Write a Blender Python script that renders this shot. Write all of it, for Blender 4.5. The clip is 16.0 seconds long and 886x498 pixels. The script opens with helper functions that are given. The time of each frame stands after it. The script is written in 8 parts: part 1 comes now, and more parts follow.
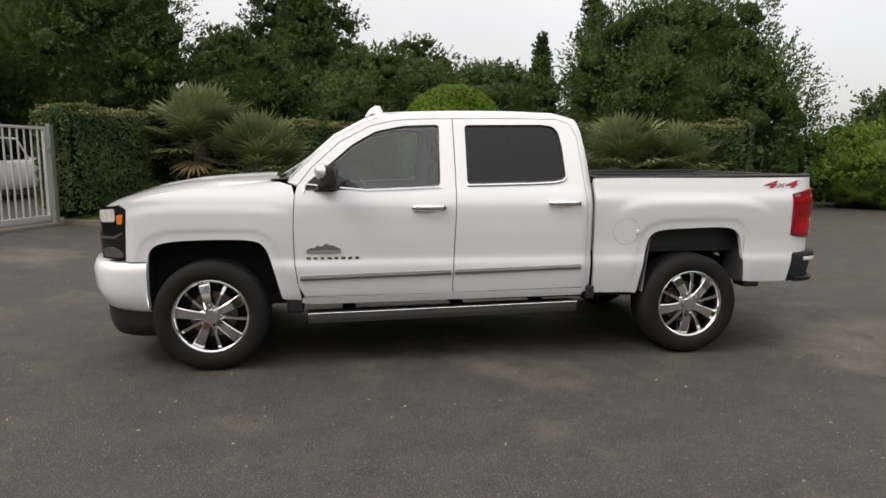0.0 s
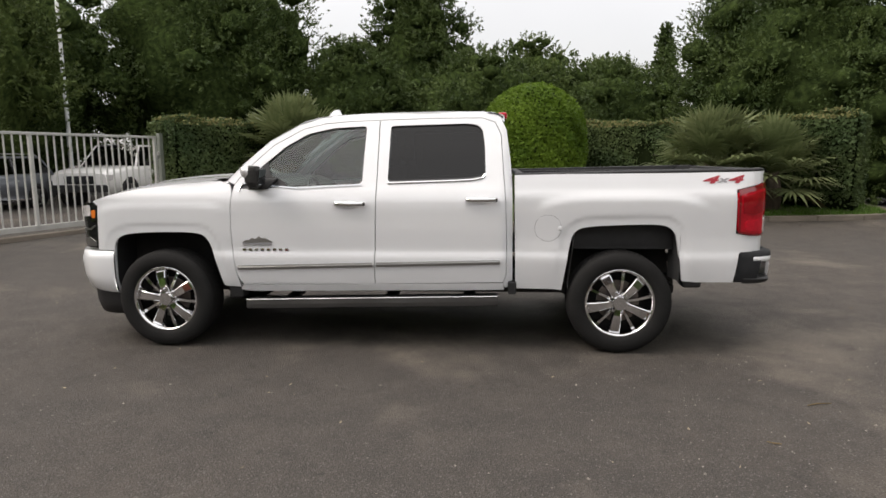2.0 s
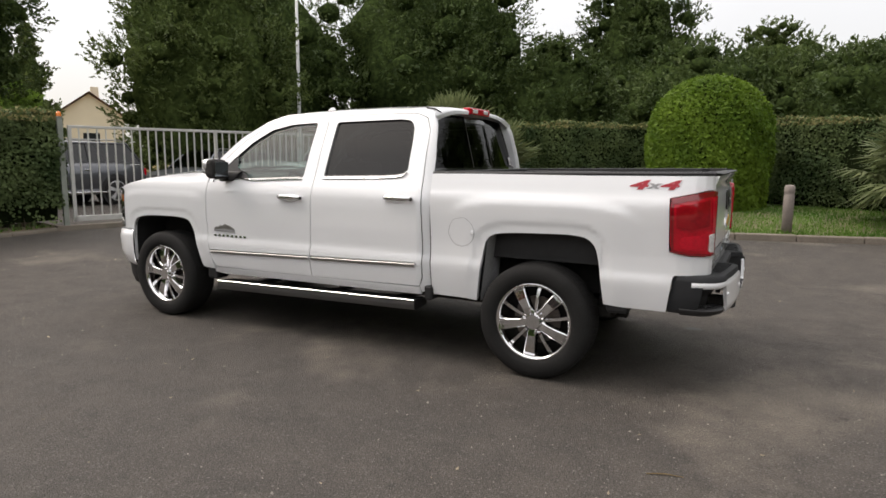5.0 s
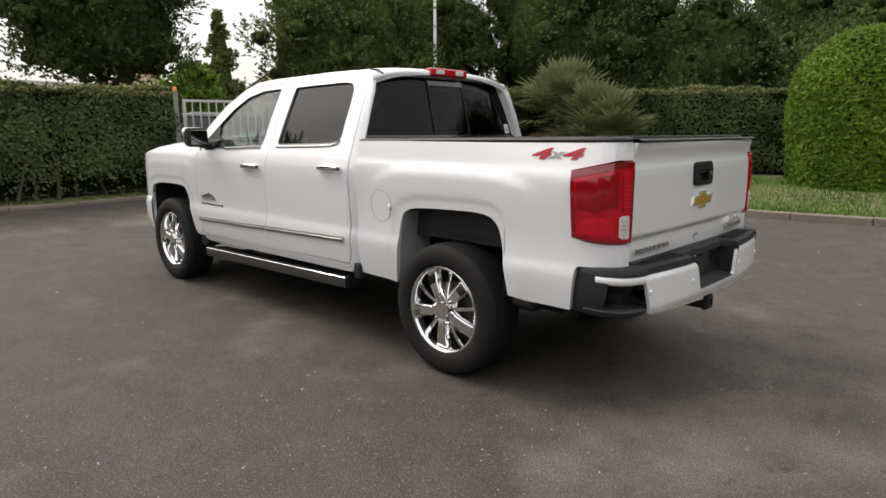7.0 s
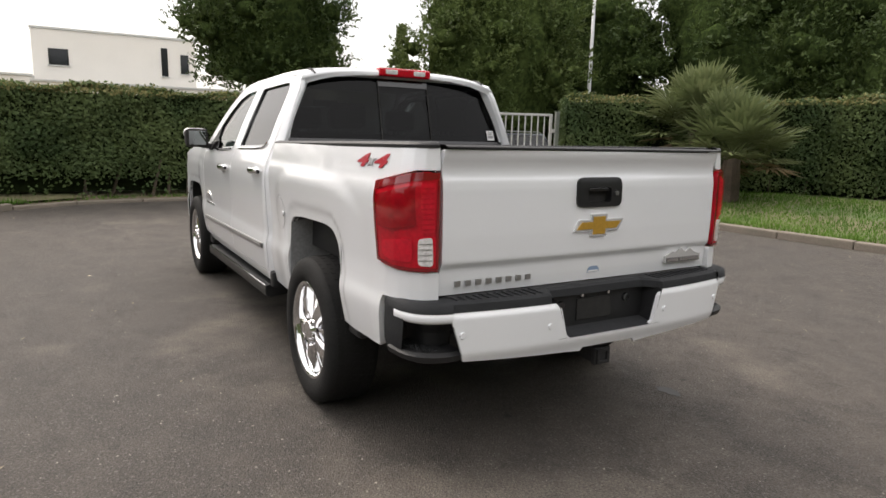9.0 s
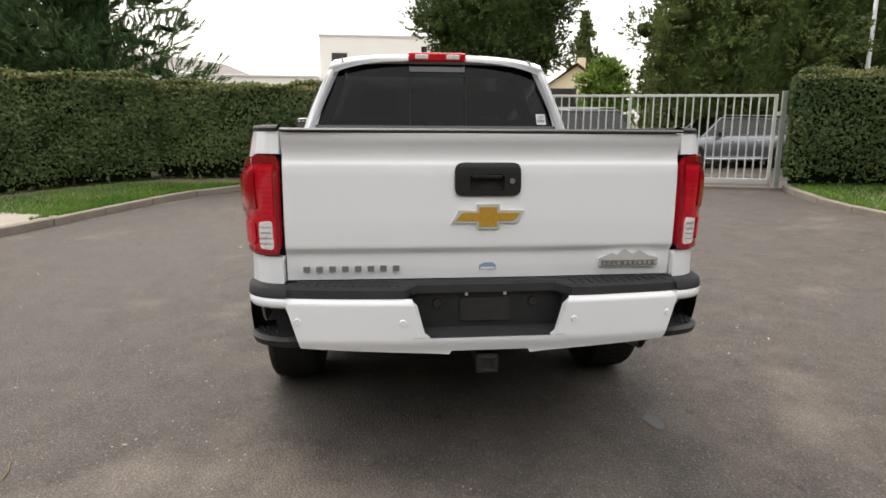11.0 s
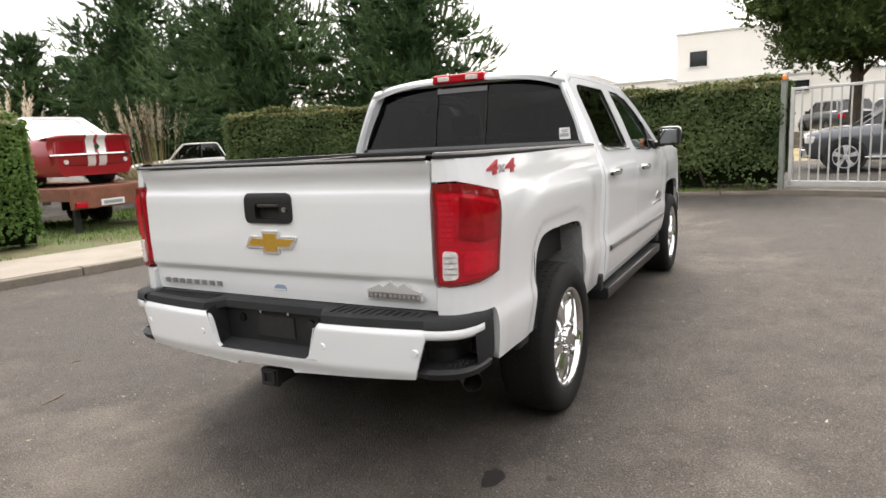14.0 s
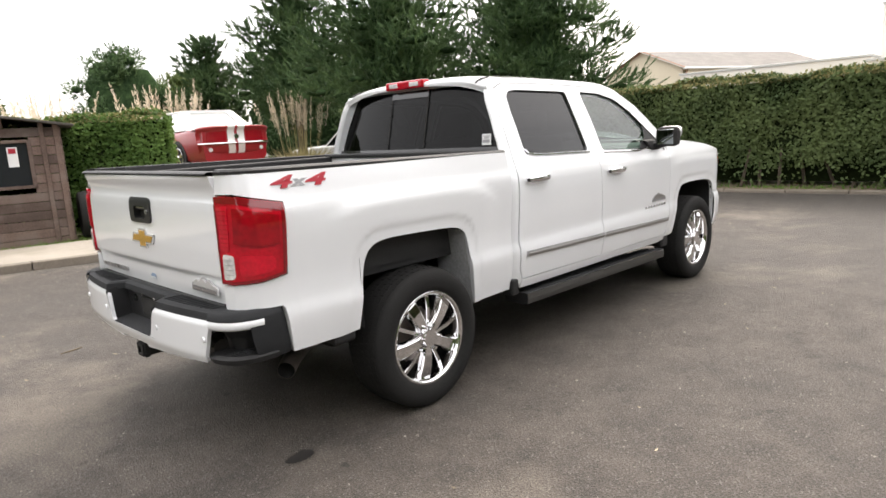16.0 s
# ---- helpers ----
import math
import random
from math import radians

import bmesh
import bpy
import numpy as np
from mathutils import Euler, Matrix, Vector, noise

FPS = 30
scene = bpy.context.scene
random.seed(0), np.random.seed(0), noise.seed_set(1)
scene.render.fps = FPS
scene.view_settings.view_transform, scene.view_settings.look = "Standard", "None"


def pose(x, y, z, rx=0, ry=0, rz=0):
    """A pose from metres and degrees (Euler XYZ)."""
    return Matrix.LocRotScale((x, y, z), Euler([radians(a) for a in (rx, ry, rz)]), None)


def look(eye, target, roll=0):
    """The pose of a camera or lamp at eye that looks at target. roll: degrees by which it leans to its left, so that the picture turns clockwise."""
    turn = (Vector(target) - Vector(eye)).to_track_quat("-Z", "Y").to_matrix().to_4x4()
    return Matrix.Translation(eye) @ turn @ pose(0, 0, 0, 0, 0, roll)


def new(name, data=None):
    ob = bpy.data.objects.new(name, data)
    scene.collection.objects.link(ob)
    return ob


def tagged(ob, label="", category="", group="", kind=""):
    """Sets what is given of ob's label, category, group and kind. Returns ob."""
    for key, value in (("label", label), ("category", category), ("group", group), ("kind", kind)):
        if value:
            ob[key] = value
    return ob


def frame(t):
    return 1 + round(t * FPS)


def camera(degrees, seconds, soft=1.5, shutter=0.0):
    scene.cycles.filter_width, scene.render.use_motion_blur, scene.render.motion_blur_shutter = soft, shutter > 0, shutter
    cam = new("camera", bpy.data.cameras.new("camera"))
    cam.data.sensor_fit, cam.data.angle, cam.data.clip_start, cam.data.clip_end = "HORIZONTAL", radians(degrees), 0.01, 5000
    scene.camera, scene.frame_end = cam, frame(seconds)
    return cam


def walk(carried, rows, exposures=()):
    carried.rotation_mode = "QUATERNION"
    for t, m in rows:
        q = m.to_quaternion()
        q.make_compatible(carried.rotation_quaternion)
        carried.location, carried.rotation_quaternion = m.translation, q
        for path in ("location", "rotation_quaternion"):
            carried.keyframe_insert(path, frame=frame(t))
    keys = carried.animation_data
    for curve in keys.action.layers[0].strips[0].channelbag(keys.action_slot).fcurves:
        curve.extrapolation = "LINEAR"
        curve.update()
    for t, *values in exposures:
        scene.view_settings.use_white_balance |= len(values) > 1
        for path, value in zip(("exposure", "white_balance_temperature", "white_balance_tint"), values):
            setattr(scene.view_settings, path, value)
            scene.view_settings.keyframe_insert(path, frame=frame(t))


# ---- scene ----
cam = camera(69.9, 16.0, 1.6)
PATH = [
    (0, (-0.847, -5.579, 1.533), (-0.554, -3.622, 1.247), 0.5),
    (0.5, (-0.41, -5.716, 1.546), (-0.22, -3.744, 1.267), 0.7),
    (1, (0.015, -5.863, 1.51), (0.104, -3.883, 1.245), 0.8),
    (1.5, (0.433, -5.902, 1.501), (0.406, -3.921, 1.224), 1.2),
    (2, (0.869, -5.876, 1.524), (0.703, -3.903, 1.238), -0.5),
    (2.5, (1.3, -5.829, 1.523), (1.0, -3.873, 1.234), 0.6),
    (3, (1.702, -5.714, 1.508), (1.283, -3.782, 1.208), 0.6),
    (3.2, (1.878, -5.648, 1.53), (1.405, -3.73, 1.217), -0.1),
    (5.3, (3.409, -4.838, 1.488), (2.436, -3.116, 1.196), 0.1),
    (5.5, (3.532, -4.712, 1.479), (2.524, -3.012, 1.172), -0.4),
    (6, (3.817, -4.373, 1.469), (2.716, -2.737, 1.133), -0.4),
    (6.5, (4.097, -4.014, 1.475), (2.847, -2.494, 1.118), 0.4),
    (7, (4.327, -3.665, 1.461), (2.981, -2.232, 1.09), 0.1),
    (7.5, (4.519, -3.292, 1.465), (3.111, -1.926, 1.074), -0.9),
    (8, (4.743, -2.905, 1.454), (3.214, -1.675, 1.066), 0.7),
    (8.5, (4.901, -2.504, 1.431), (3.281, -1.389, 1.071), 1.2),
    (8.7, (4.96, -2.317, 1.442), (3.307, -1.248, 1.09), 1.4),
    (10.8, (5.429, -0.61, 1.445), (3.487, -0.315, 1.067), -0.1),
    (11, (5.428, -0.452, 1.439), (3.478, -0.237, 1.049), 0.4),
    (11.5, (5.413, -0.055, 1.443), (3.456, -0.014, 1.037), 0.4),
    (12, (5.375, 0.344, 1.448), (3.42, 0.182, 1.059), -1.3),
    (12.5, (5.302, 0.764, 1.452), (3.38, 0.355, 1.08), -1.2),
    (13, (5.162, 1.157, 1.461), (3.287, 0.571, 1.09), -1.1),
    (13.5, (5.084, 1.564, 1.484), (3.258, 0.824, 1.142), -1.9),
    (14, (4.997, 1.971, 1.479), (3.26, 1.041, 1.135), -3.1),
    (14.5, (4.835, 2.368, 1.499), (3.187, 1.296, 1.132), -1.7),
    (15, (4.698, 2.796, 1.509), (3.12, 1.617, 1.163), -2.5),
    (15.5, (4.485, 3.142, 1.503), (3.022, 1.826, 1.151), -3.5),
    (16, (4.199, 3.466, 1.537), (2.792, 2.091, 1.172), -3.2),
]
LIGHT_STEPS = [(0.0, -0.02), (1.5, 0.06), (3.0, 0.09), (5.5, 0.15), (7.0, 0.18), (8.5, 0.36), (11.0, 0.70), (12.5, 0.79), (13.5, 0.85), (14.5, 0.93), (16.0, 1.0)]
walk(cam, [(t, look(eye, target, roll)) for t, eye, target, roll in PATH], [(t, ev, 6900, 12) for t, ev in LIGHT_STEPS])

# ---- world and light: a bright overcast sky ----
world = bpy.data.worlds.new("overcast")
scene.world = world
world.use_nodes = True
wn, wl = world.node_tree.nodes, world.node_tree.links
wn.clear()
sky = wn.new("ShaderNodeTexSky")
sky.sky_type, sky.sun_disc = "NISHITA", False
sky.sun_elevation, sky.sun_rotation = radians(48), radians(253)
sky.air_density, sky.dust_density = 1.0, 4.0
sky_bg = wn.new("ShaderNodeBackground")
sky_bg.inputs["Strength"].default_value = 0.05
wl.new(sky.outputs["Color"], sky_bg.inputs["Color"])
w_co = wn.new("ShaderNodeTexCoord")
w_sep = wn.new("ShaderNodeSeparateXYZ")
wl.new(w_co.outputs["Generated"], w_sep.inputs["Vector"])
w_noise = wn.new("ShaderNodeTexNoise")
w_noise.inputs["Scale"].default_value, w_noise.inputs["Detail"].default_value = 2.2, 4
wl.new(w_co.outputs["Generated"], w_noise.inputs["Vector"])
w_ramp = wn.new("ShaderNodeValToRGB")
w_ramp.color_ramp.elements[0].position, w_ramp.color_ramp.elements[0].color = 0.0, (0.70, 0.71, 0.73, 1)
w_ramp.color_ramp.elements[1].position, w_ramp.color_ramp.elements[1].color = 0.8, (1.80, 1.80, 1.80, 1)
wl.new(w_sep.outputs["Z"], w_ramp.inputs["Fac"])
w_var = wn.new("ShaderNodeMix")
w_var.data_type, w_var.blend_type = "RGBA", "MULTIPLY"
w_var.inputs["Factor"].default_value = 0.25
wl.new(w_ramp.outputs["Color"], w_var.inputs["A"])
wl.new(w_noise.outputs["Fac"], w_var.inputs["B"])
cloud_bg = wn.new("ShaderNodeBackground")
cloud_bg.inputs["Strength"].default_value = 0.89
wl.new(w_var.outputs["Result"], cloud_bg.inputs["Color"])
w_add = wn.new("ShaderNodeAddShader")
w_out = wn.new("ShaderNodeOutputWorld")
wl.new(sky_bg.outputs[0], w_add.inputs[0])
wl.new(cloud_bg.outputs[0], w_add.inputs[1])
wl.new(w_add.outputs[0], w_out.inputs["Surface"])

sun = new("sun", bpy.data.lights.new("sun", "SUN"))
sun.data.energy, sun.data.angle, sun.data.color = 1.5, radians(30), (1.0, 0.97, 0.93)
sun.matrix_world = look((-10, -3, 11.5), (0, 0, 0))

# ---- building helpers ----
def material(name, color=(0.8, 0.8, 0.8), rough=0.5, metal=0.0, spread=0.0, scale=8.0, fine=60.0, bump=0.0, bump_scale=120.0,
             coat=0.0, island=0.0, spec=0.5, trans=0.0, alpha=1.0, stain=None, stain_amount=0.0, stain_scale=1.0, glow=0.0, vary=0.0):
    """A principled material: base colour with noise at two sizes, bump, and a change from island to island."""
    m = bpy.data.materials.new(name)
    m.use_nodes = True
    n, l = m.node_tree.nodes, m.node_tree.links
    b = n["Principled BSDF"]
    b.inputs["Base Color"].default_value = (*color, 1)
    b.inputs["Roughness"].default_value, b.inputs["Metallic"].default_value = rough, metal
    b.inputs["Coat Weight"].default_value, b.inputs["Coat Roughness"].default_value = coat, 0.03
    b.inputs["Specular IOR Level"].default_value = spec
    b.inputs["Transmission Weight"].default_value = trans
    b.inputs["Alpha"].default_value = alpha
    if glow:
        b.inputs["Emission Color"].default_value, b.inputs["Emission Strength"].default_value = (*color, 1), glow
    co = n.new("ShaderNodeTexCoord")
    last = None
    if spread:
        a, c = n.new("ShaderNodeTexNoise"), n.new("ShaderNodeTexNoise")
        a.inputs["Scale"].default_value, c.inputs["Scale"].default_value = scale, fine
        a.inputs["Detail"].default_value = c.inputs["Detail"].default_value = 3
        l.new(co.outputs["Object"], a.inputs["Vector"]), l.new(co.outputs["Object"], c.inputs["Vector"])
        mix = n.new("ShaderNodeMath")
        mix.operation = "ADD"
        l.new(a.outputs["Fac"], mix.inputs[0]), l.new(c.outputs["Fac"], mix.inputs[1])
        ramp = n.new("ShaderNodeMapRange")
        ramp.inputs["From Min"].default_value, ramp.inputs["From Max"].default_value = 0.6, 1.4
        ramp.inputs["To Min"].default_value, ramp.inputs["To Max"].default_value = 1 - spread, 1 + spread
        l.new(mix.outputs[0], ramp.inputs["Value"])
        mul = n.new("ShaderNodeMix")
        mul.data_type, mul.blend_type = "RGBA", "MULTIPLY"
        mul.inputs["Factor"].default_value = 1
        mul.inputs["A"].default_value = (*color, 1)
        l.new(ramp.outputs[0], mul.inputs["B"])
        last = mul.outputs["Result"]
    if island:
        g = n.new("ShaderNodeNewGeometry")
        r = n.new("ShaderNodeMapRange")
        r.inputs["To Min"].default_value, r.inputs["To Max"].default_value = 1 - island, 1 + island
        l.new(g.outputs["Random Per Island"], r.inputs["Value"])
        mul = n.new("ShaderNodeMix")
        mul.data_type, mul.blend_type = "RGBA", "MULTIPLY"
        mul.inputs["Factor"].default_value = 1
        mul.inputs["A"].default_value = (*color, 1)
        if last:
            l.new(last, mul.inputs["A"])
        l.new(r.outputs[0], mul.inputs["B"])
        last = mul.outputs["Result"]
    if vary:
        g = n.new("ShaderNodeObjectInfo")
        r = n.new("ShaderNodeMapRange")
        r.inputs["To Min"].default_value, r.inputs["To Max"].default_value = 1 - vary, 1 + vary
        l.new(g.outputs["Random"], r.inputs["Value"])
        mul = n.new("ShaderNodeMix")
        mul.data_type, mul.blend_type = "RGBA", "MULTIPLY"
        mul.inputs["Factor"].default_value = 1
        mul.inputs["A"].default_value = (*color, 1)
        if last:
            l.new(last, mul.inputs["A"])
        l.new(r.outputs[0], mul.inputs["B"])
        last = mul.outputs["Result"]
    if stain:
        s = n.new("ShaderNodeTexNoise")
        s.inputs["Scale"].default_value, s.inputs["Detail"].default_value = stain_scale, 5
        l.new(co.outputs["Object"], s.inputs["Vector"])
        r = n.new("ShaderNodeMapRange")
        r.inputs["From Min"].default_value, r.inputs["From Max"].default_value = 0.48, 0.72
        r.inputs["To Max"].default_value = stain_amount
        l.new(s.outputs["Fac"], r.inputs["Value"])
        mul = n.new("ShaderNodeMix")
        mul.data_type = "RGBA"
        mul.inputs["A"].default_value, mul.inputs["B"].default_value = (*color, 1), (*stain, 1)
        if last:
            l.new(last, mul.inputs["A"])
        l.new(r.outputs[0], mul.inputs["Factor"])
        last = mul.outputs["Result"]
    if last:
        l.new(last, b.inputs["Base Color"])
    if bump:
        t = n.new("ShaderNodeTexNoise")
        t.inputs["Scale"].default_value, t.inputs["Detail"].default_value = bump_scale, 4
        l.new(co.outputs["Object"], t.inputs["Vector"])
        bp = n.new("ShaderNodeBump")
        bp.inputs["Strength"].default_value, bp.inputs["Distance"].default_value = bump, 0.01
        l.new(t.outputs["Fac"], bp.inputs["Height"])
        l.new(bp.outputs["Normal"], b.inputs["Normal"])
    return m


def foliage(name, color, tip, through_light=0.3, rough=0.55):
    """Leaves: two greens mixed from leaf to leaf and in patches, with some light passing through."""
    m = bpy.data.materials.new(name)
    m.use_nodes = True
    n, l = m.node_tree.nodes, m.node_tree.links
    b, out = n["Principled BSDF"], n["Material Output"]
    b.inputs["Roughness"].default_value = rough
    b.inputs["Specular IOR Level"].default_value = 0.16
    g, co, ns = n.new("ShaderNodeNewGeometry"), n.new("ShaderNodeTexCoord"), n.new("ShaderNodeTexNoise")
    ns.inputs["Scale"].default_value, ns.inputs["Detail"].default_value = 0.9, 3
    l.new(co.outputs["Object"], ns.inputs["Vector"])
    add = n.new("ShaderNodeMath")
    add.operation = "MULTIPLY_ADD"
    add.inputs[1].default_value = 0.24
    l.new(g.outputs["Random Per Island"], add.inputs[0])
    rr = n.new("ShaderNodeMapRange")
    rr.inputs["From Min"].default_value, rr.inputs["From Max"].default_value = 0.35, 0.65
    rr.inputs["To Min"].default_value, rr.inputs["To Max"].default_value = 0.0, 0.6
    l.new(ns.outputs["Fac"], rr.inputs["Value"])
    l.new(rr.outputs[0], add.inputs[2])
    mix = n.new("ShaderNodeMix")
    mix.data_type = "RGBA"
    mix.inputs["A"].default_value, mix.inputs["B"].default_value = (*color, 1), (*tip, 1)
    l.new(add.outputs[0], mix.inputs["Factor"])
    l.new(mix.outputs["Result"], b.inputs["Base Color"])
    tr = n.new("ShaderNodeBsdfTranslucent")
    l.new(mix.outputs["Result"], tr.inputs["Color"])
    ms = n.new("ShaderNodeMixShader")
    ms.inputs["Fac"].default_value = through_light
    l.new(b.outputs[0], ms.inputs[1]), l.new(tr.outputs[0], ms.inputs[2])
    l.new(ms.outputs[0], out.inputs["Surface"])
    return m


def thing(name, label, category, at=(0, 0, 0), turn=0, group="", kind=""):
    """An empty at the base of a thing, to hold its parts."""
    e = new(name)
    e.empty_display_size = 0.1
    e.matrix_world = pose(*at, 0, 0, turn)
    return tagged(e, label, category, group, kind)


def part(name, bm, mat, parent=None, label="", smooth=False, doubles=0.0):
    """One mesh object from a bmesh, under its thing or part."""
    if doubles:
        bmesh.ops.remove_doubles(bm, verts=bm.verts, dist=doubles)
    me = bpy.data.meshes.new(name)
    bm.to_mesh(me)
    bm.free()
    if smooth:
        me.polygons.foreach_set("use_smooth", [True] * len(me.polygons))
    me.materials.append(mat)
    ob = new(name, me)
    if parent:
        ob.parent = parent
    if label:
        tagged(ob, label)
    return ob


def mesh(name, verts, faces, mat, parent=None, label="", smooth=False):
    me = bpy.data.meshes.new(name)
    me.from_pydata([tuple(v) for v in verts], [], faces)
    me.update()
    if smooth:
        me.polygons.foreach_set("use_smooth", [True] * len(me.polygons))
    me.materials.append(mat)
    ob = new(name, me)
    if parent:
        ob.parent = parent
    if label:
        tagged(ob, label)
    return ob


def quads(name, verts, mat, parent=None, label="", corners=4):
    """A mesh of loose polygons from an array of shape (n, corners, 3)."""
    verts = np.asarray(verts, dtype=np.float32)
    n = len(verts)
    me = bpy.data.meshes.new(name)
    me.vertices.add(n * corners)
    me.vertices.foreach_set("co", verts.reshape(-1))
    me.loops.add(n * corners)
    me.loops.foreach_set("vertex_index", np.arange(n * corners, dtype=np.int32))
    me.polygons.add(n)
    me.polygons.foreach_set("loop_start", np.arange(0, n * corners, corners, dtype=np.int32))
    me.update(calc_edges=True)
    me.materials.append(mat)
    ob = new(name, me)
    if parent:
        ob.parent = parent
    if label:
        tagged(ob, label)
    return ob


def box(bm, x0, y0, z0, x1, y1, z1, bevel=0.0, m=None):
    """A box into bm, with bevelled edges."""
    vs = bmesh.ops.create_cube(bm, size=1)["verts"]
    for v in vs:
        v.co = Vector(((x0 + x1) / 2 + v.co.x * (x1 - x0), (y0 + y1) / 2 + v.co.y * (y1 - y0), (z0 + z1) / 2 + v.co.z * (z1 - z0)))
    if bevel:
        es = list({e for v in vs for e in v.link_edges})
        r = bmesh.ops.bevel(bm, geom=es, offset=bevel, segments=2, affect="EDGES", profile=0.5)
        vs = r["verts"]
    if m:
        bmesh.ops.transform(bm, matrix=m, verts=list(vs))
    return vs


def tube(bm, points, radius, sides=8, cap=True):
    """A round bar along points; radius is one number or one for each point."""
    rs = radius if hasattr(radius, "__len__") else [radius] * len(points)
    rings = []
    ps = [Vector(p) for p in points]
    for i, p in enumerate(ps):
        d = (ps[min(i + 1, len(ps) - 1)] - ps[max(i - 1, 0)]).normalized()
        u = d.orthogonal().normalized() if i == 0 else (rings_u - d * rings_u.dot(d)).normalized()
        rings_u = u
        w = d.cross(u)
        rings.append([bm.verts.new(p + (u * math.cos(a) + w * math.sin(a)) * rs[i]) for a in [2 * math.pi * k / sides for k in range(sides)]])
    for a, b in zip(rings, rings[1:]):
        for k in range(sides):
            bm.faces.new((a[k], a[(k + 1) % sides], b[(k + 1) % sides], b[k]))
    if cap:
        bm.faces.new(rings[0][::-1]), bm.faces.new(rings[-1])


def shoot_leaves(pts, axis, nrm, size, rng, aspect=2.1, lean=0.7, jitter=0.4):
    """Slim leaves at pts, pointing about along axis, their faces turned about to nrm."""
    n = len(pts)
    u = axis + rng.normal(0, lean, (n, 3))
    u /= np.linalg.norm(u, axis=1, keepdims=True) + 1e-9
    w = np.cross(u, nrm + rng.normal(0, 0.5, (n, 3)))
    w /= np.linalg.norm(w, axis=1, keepdims=True) + 1e-9
    s = size * rng.uniform(1 - jitter, 1 + jitter, (n, 1))
    a, b = u * s * 0.5 * aspect, w * s * 0.5
    return np.stack([pts - a, pts + b, pts + a, pts - b], axis=1)


def leaf_quads(pts, nrm, size, rng, aspect=1.8, lean=0.7, jitter=0.35):
    """Diamond leaves at pts, facing about nrm."""
    n = len(pts)
    nn = nrm + rng.normal(0, lean, (n, 3))
    nn /= np.linalg.norm(nn, axis=1, keepdims=True) + 1e-9
    u = np.cross(nn, rng.normal(0, 1, (n, 3)))
    u /= np.linalg.norm(u, axis=1, keepdims=True) + 1e-9
    w = np.cross(nn, u)
    s = size * rng.uniform(1 - jitter, 1 + jitter, (n, 1))
    a, b = u * s * 0.5 * aspect, w * s * 0.5
    return np.stack([pts - a, pts + b, pts + a, pts - b], axis=1)


def ground_z(x, y):
    """The yard lies level round the truck and rises slightly to the gate and the planted bed."""
    d = math.hypot(max(y, 0.0), max(-x, 0.0))
    return 0.035 * min(max(d - 4.2, 0.0), 5.0)

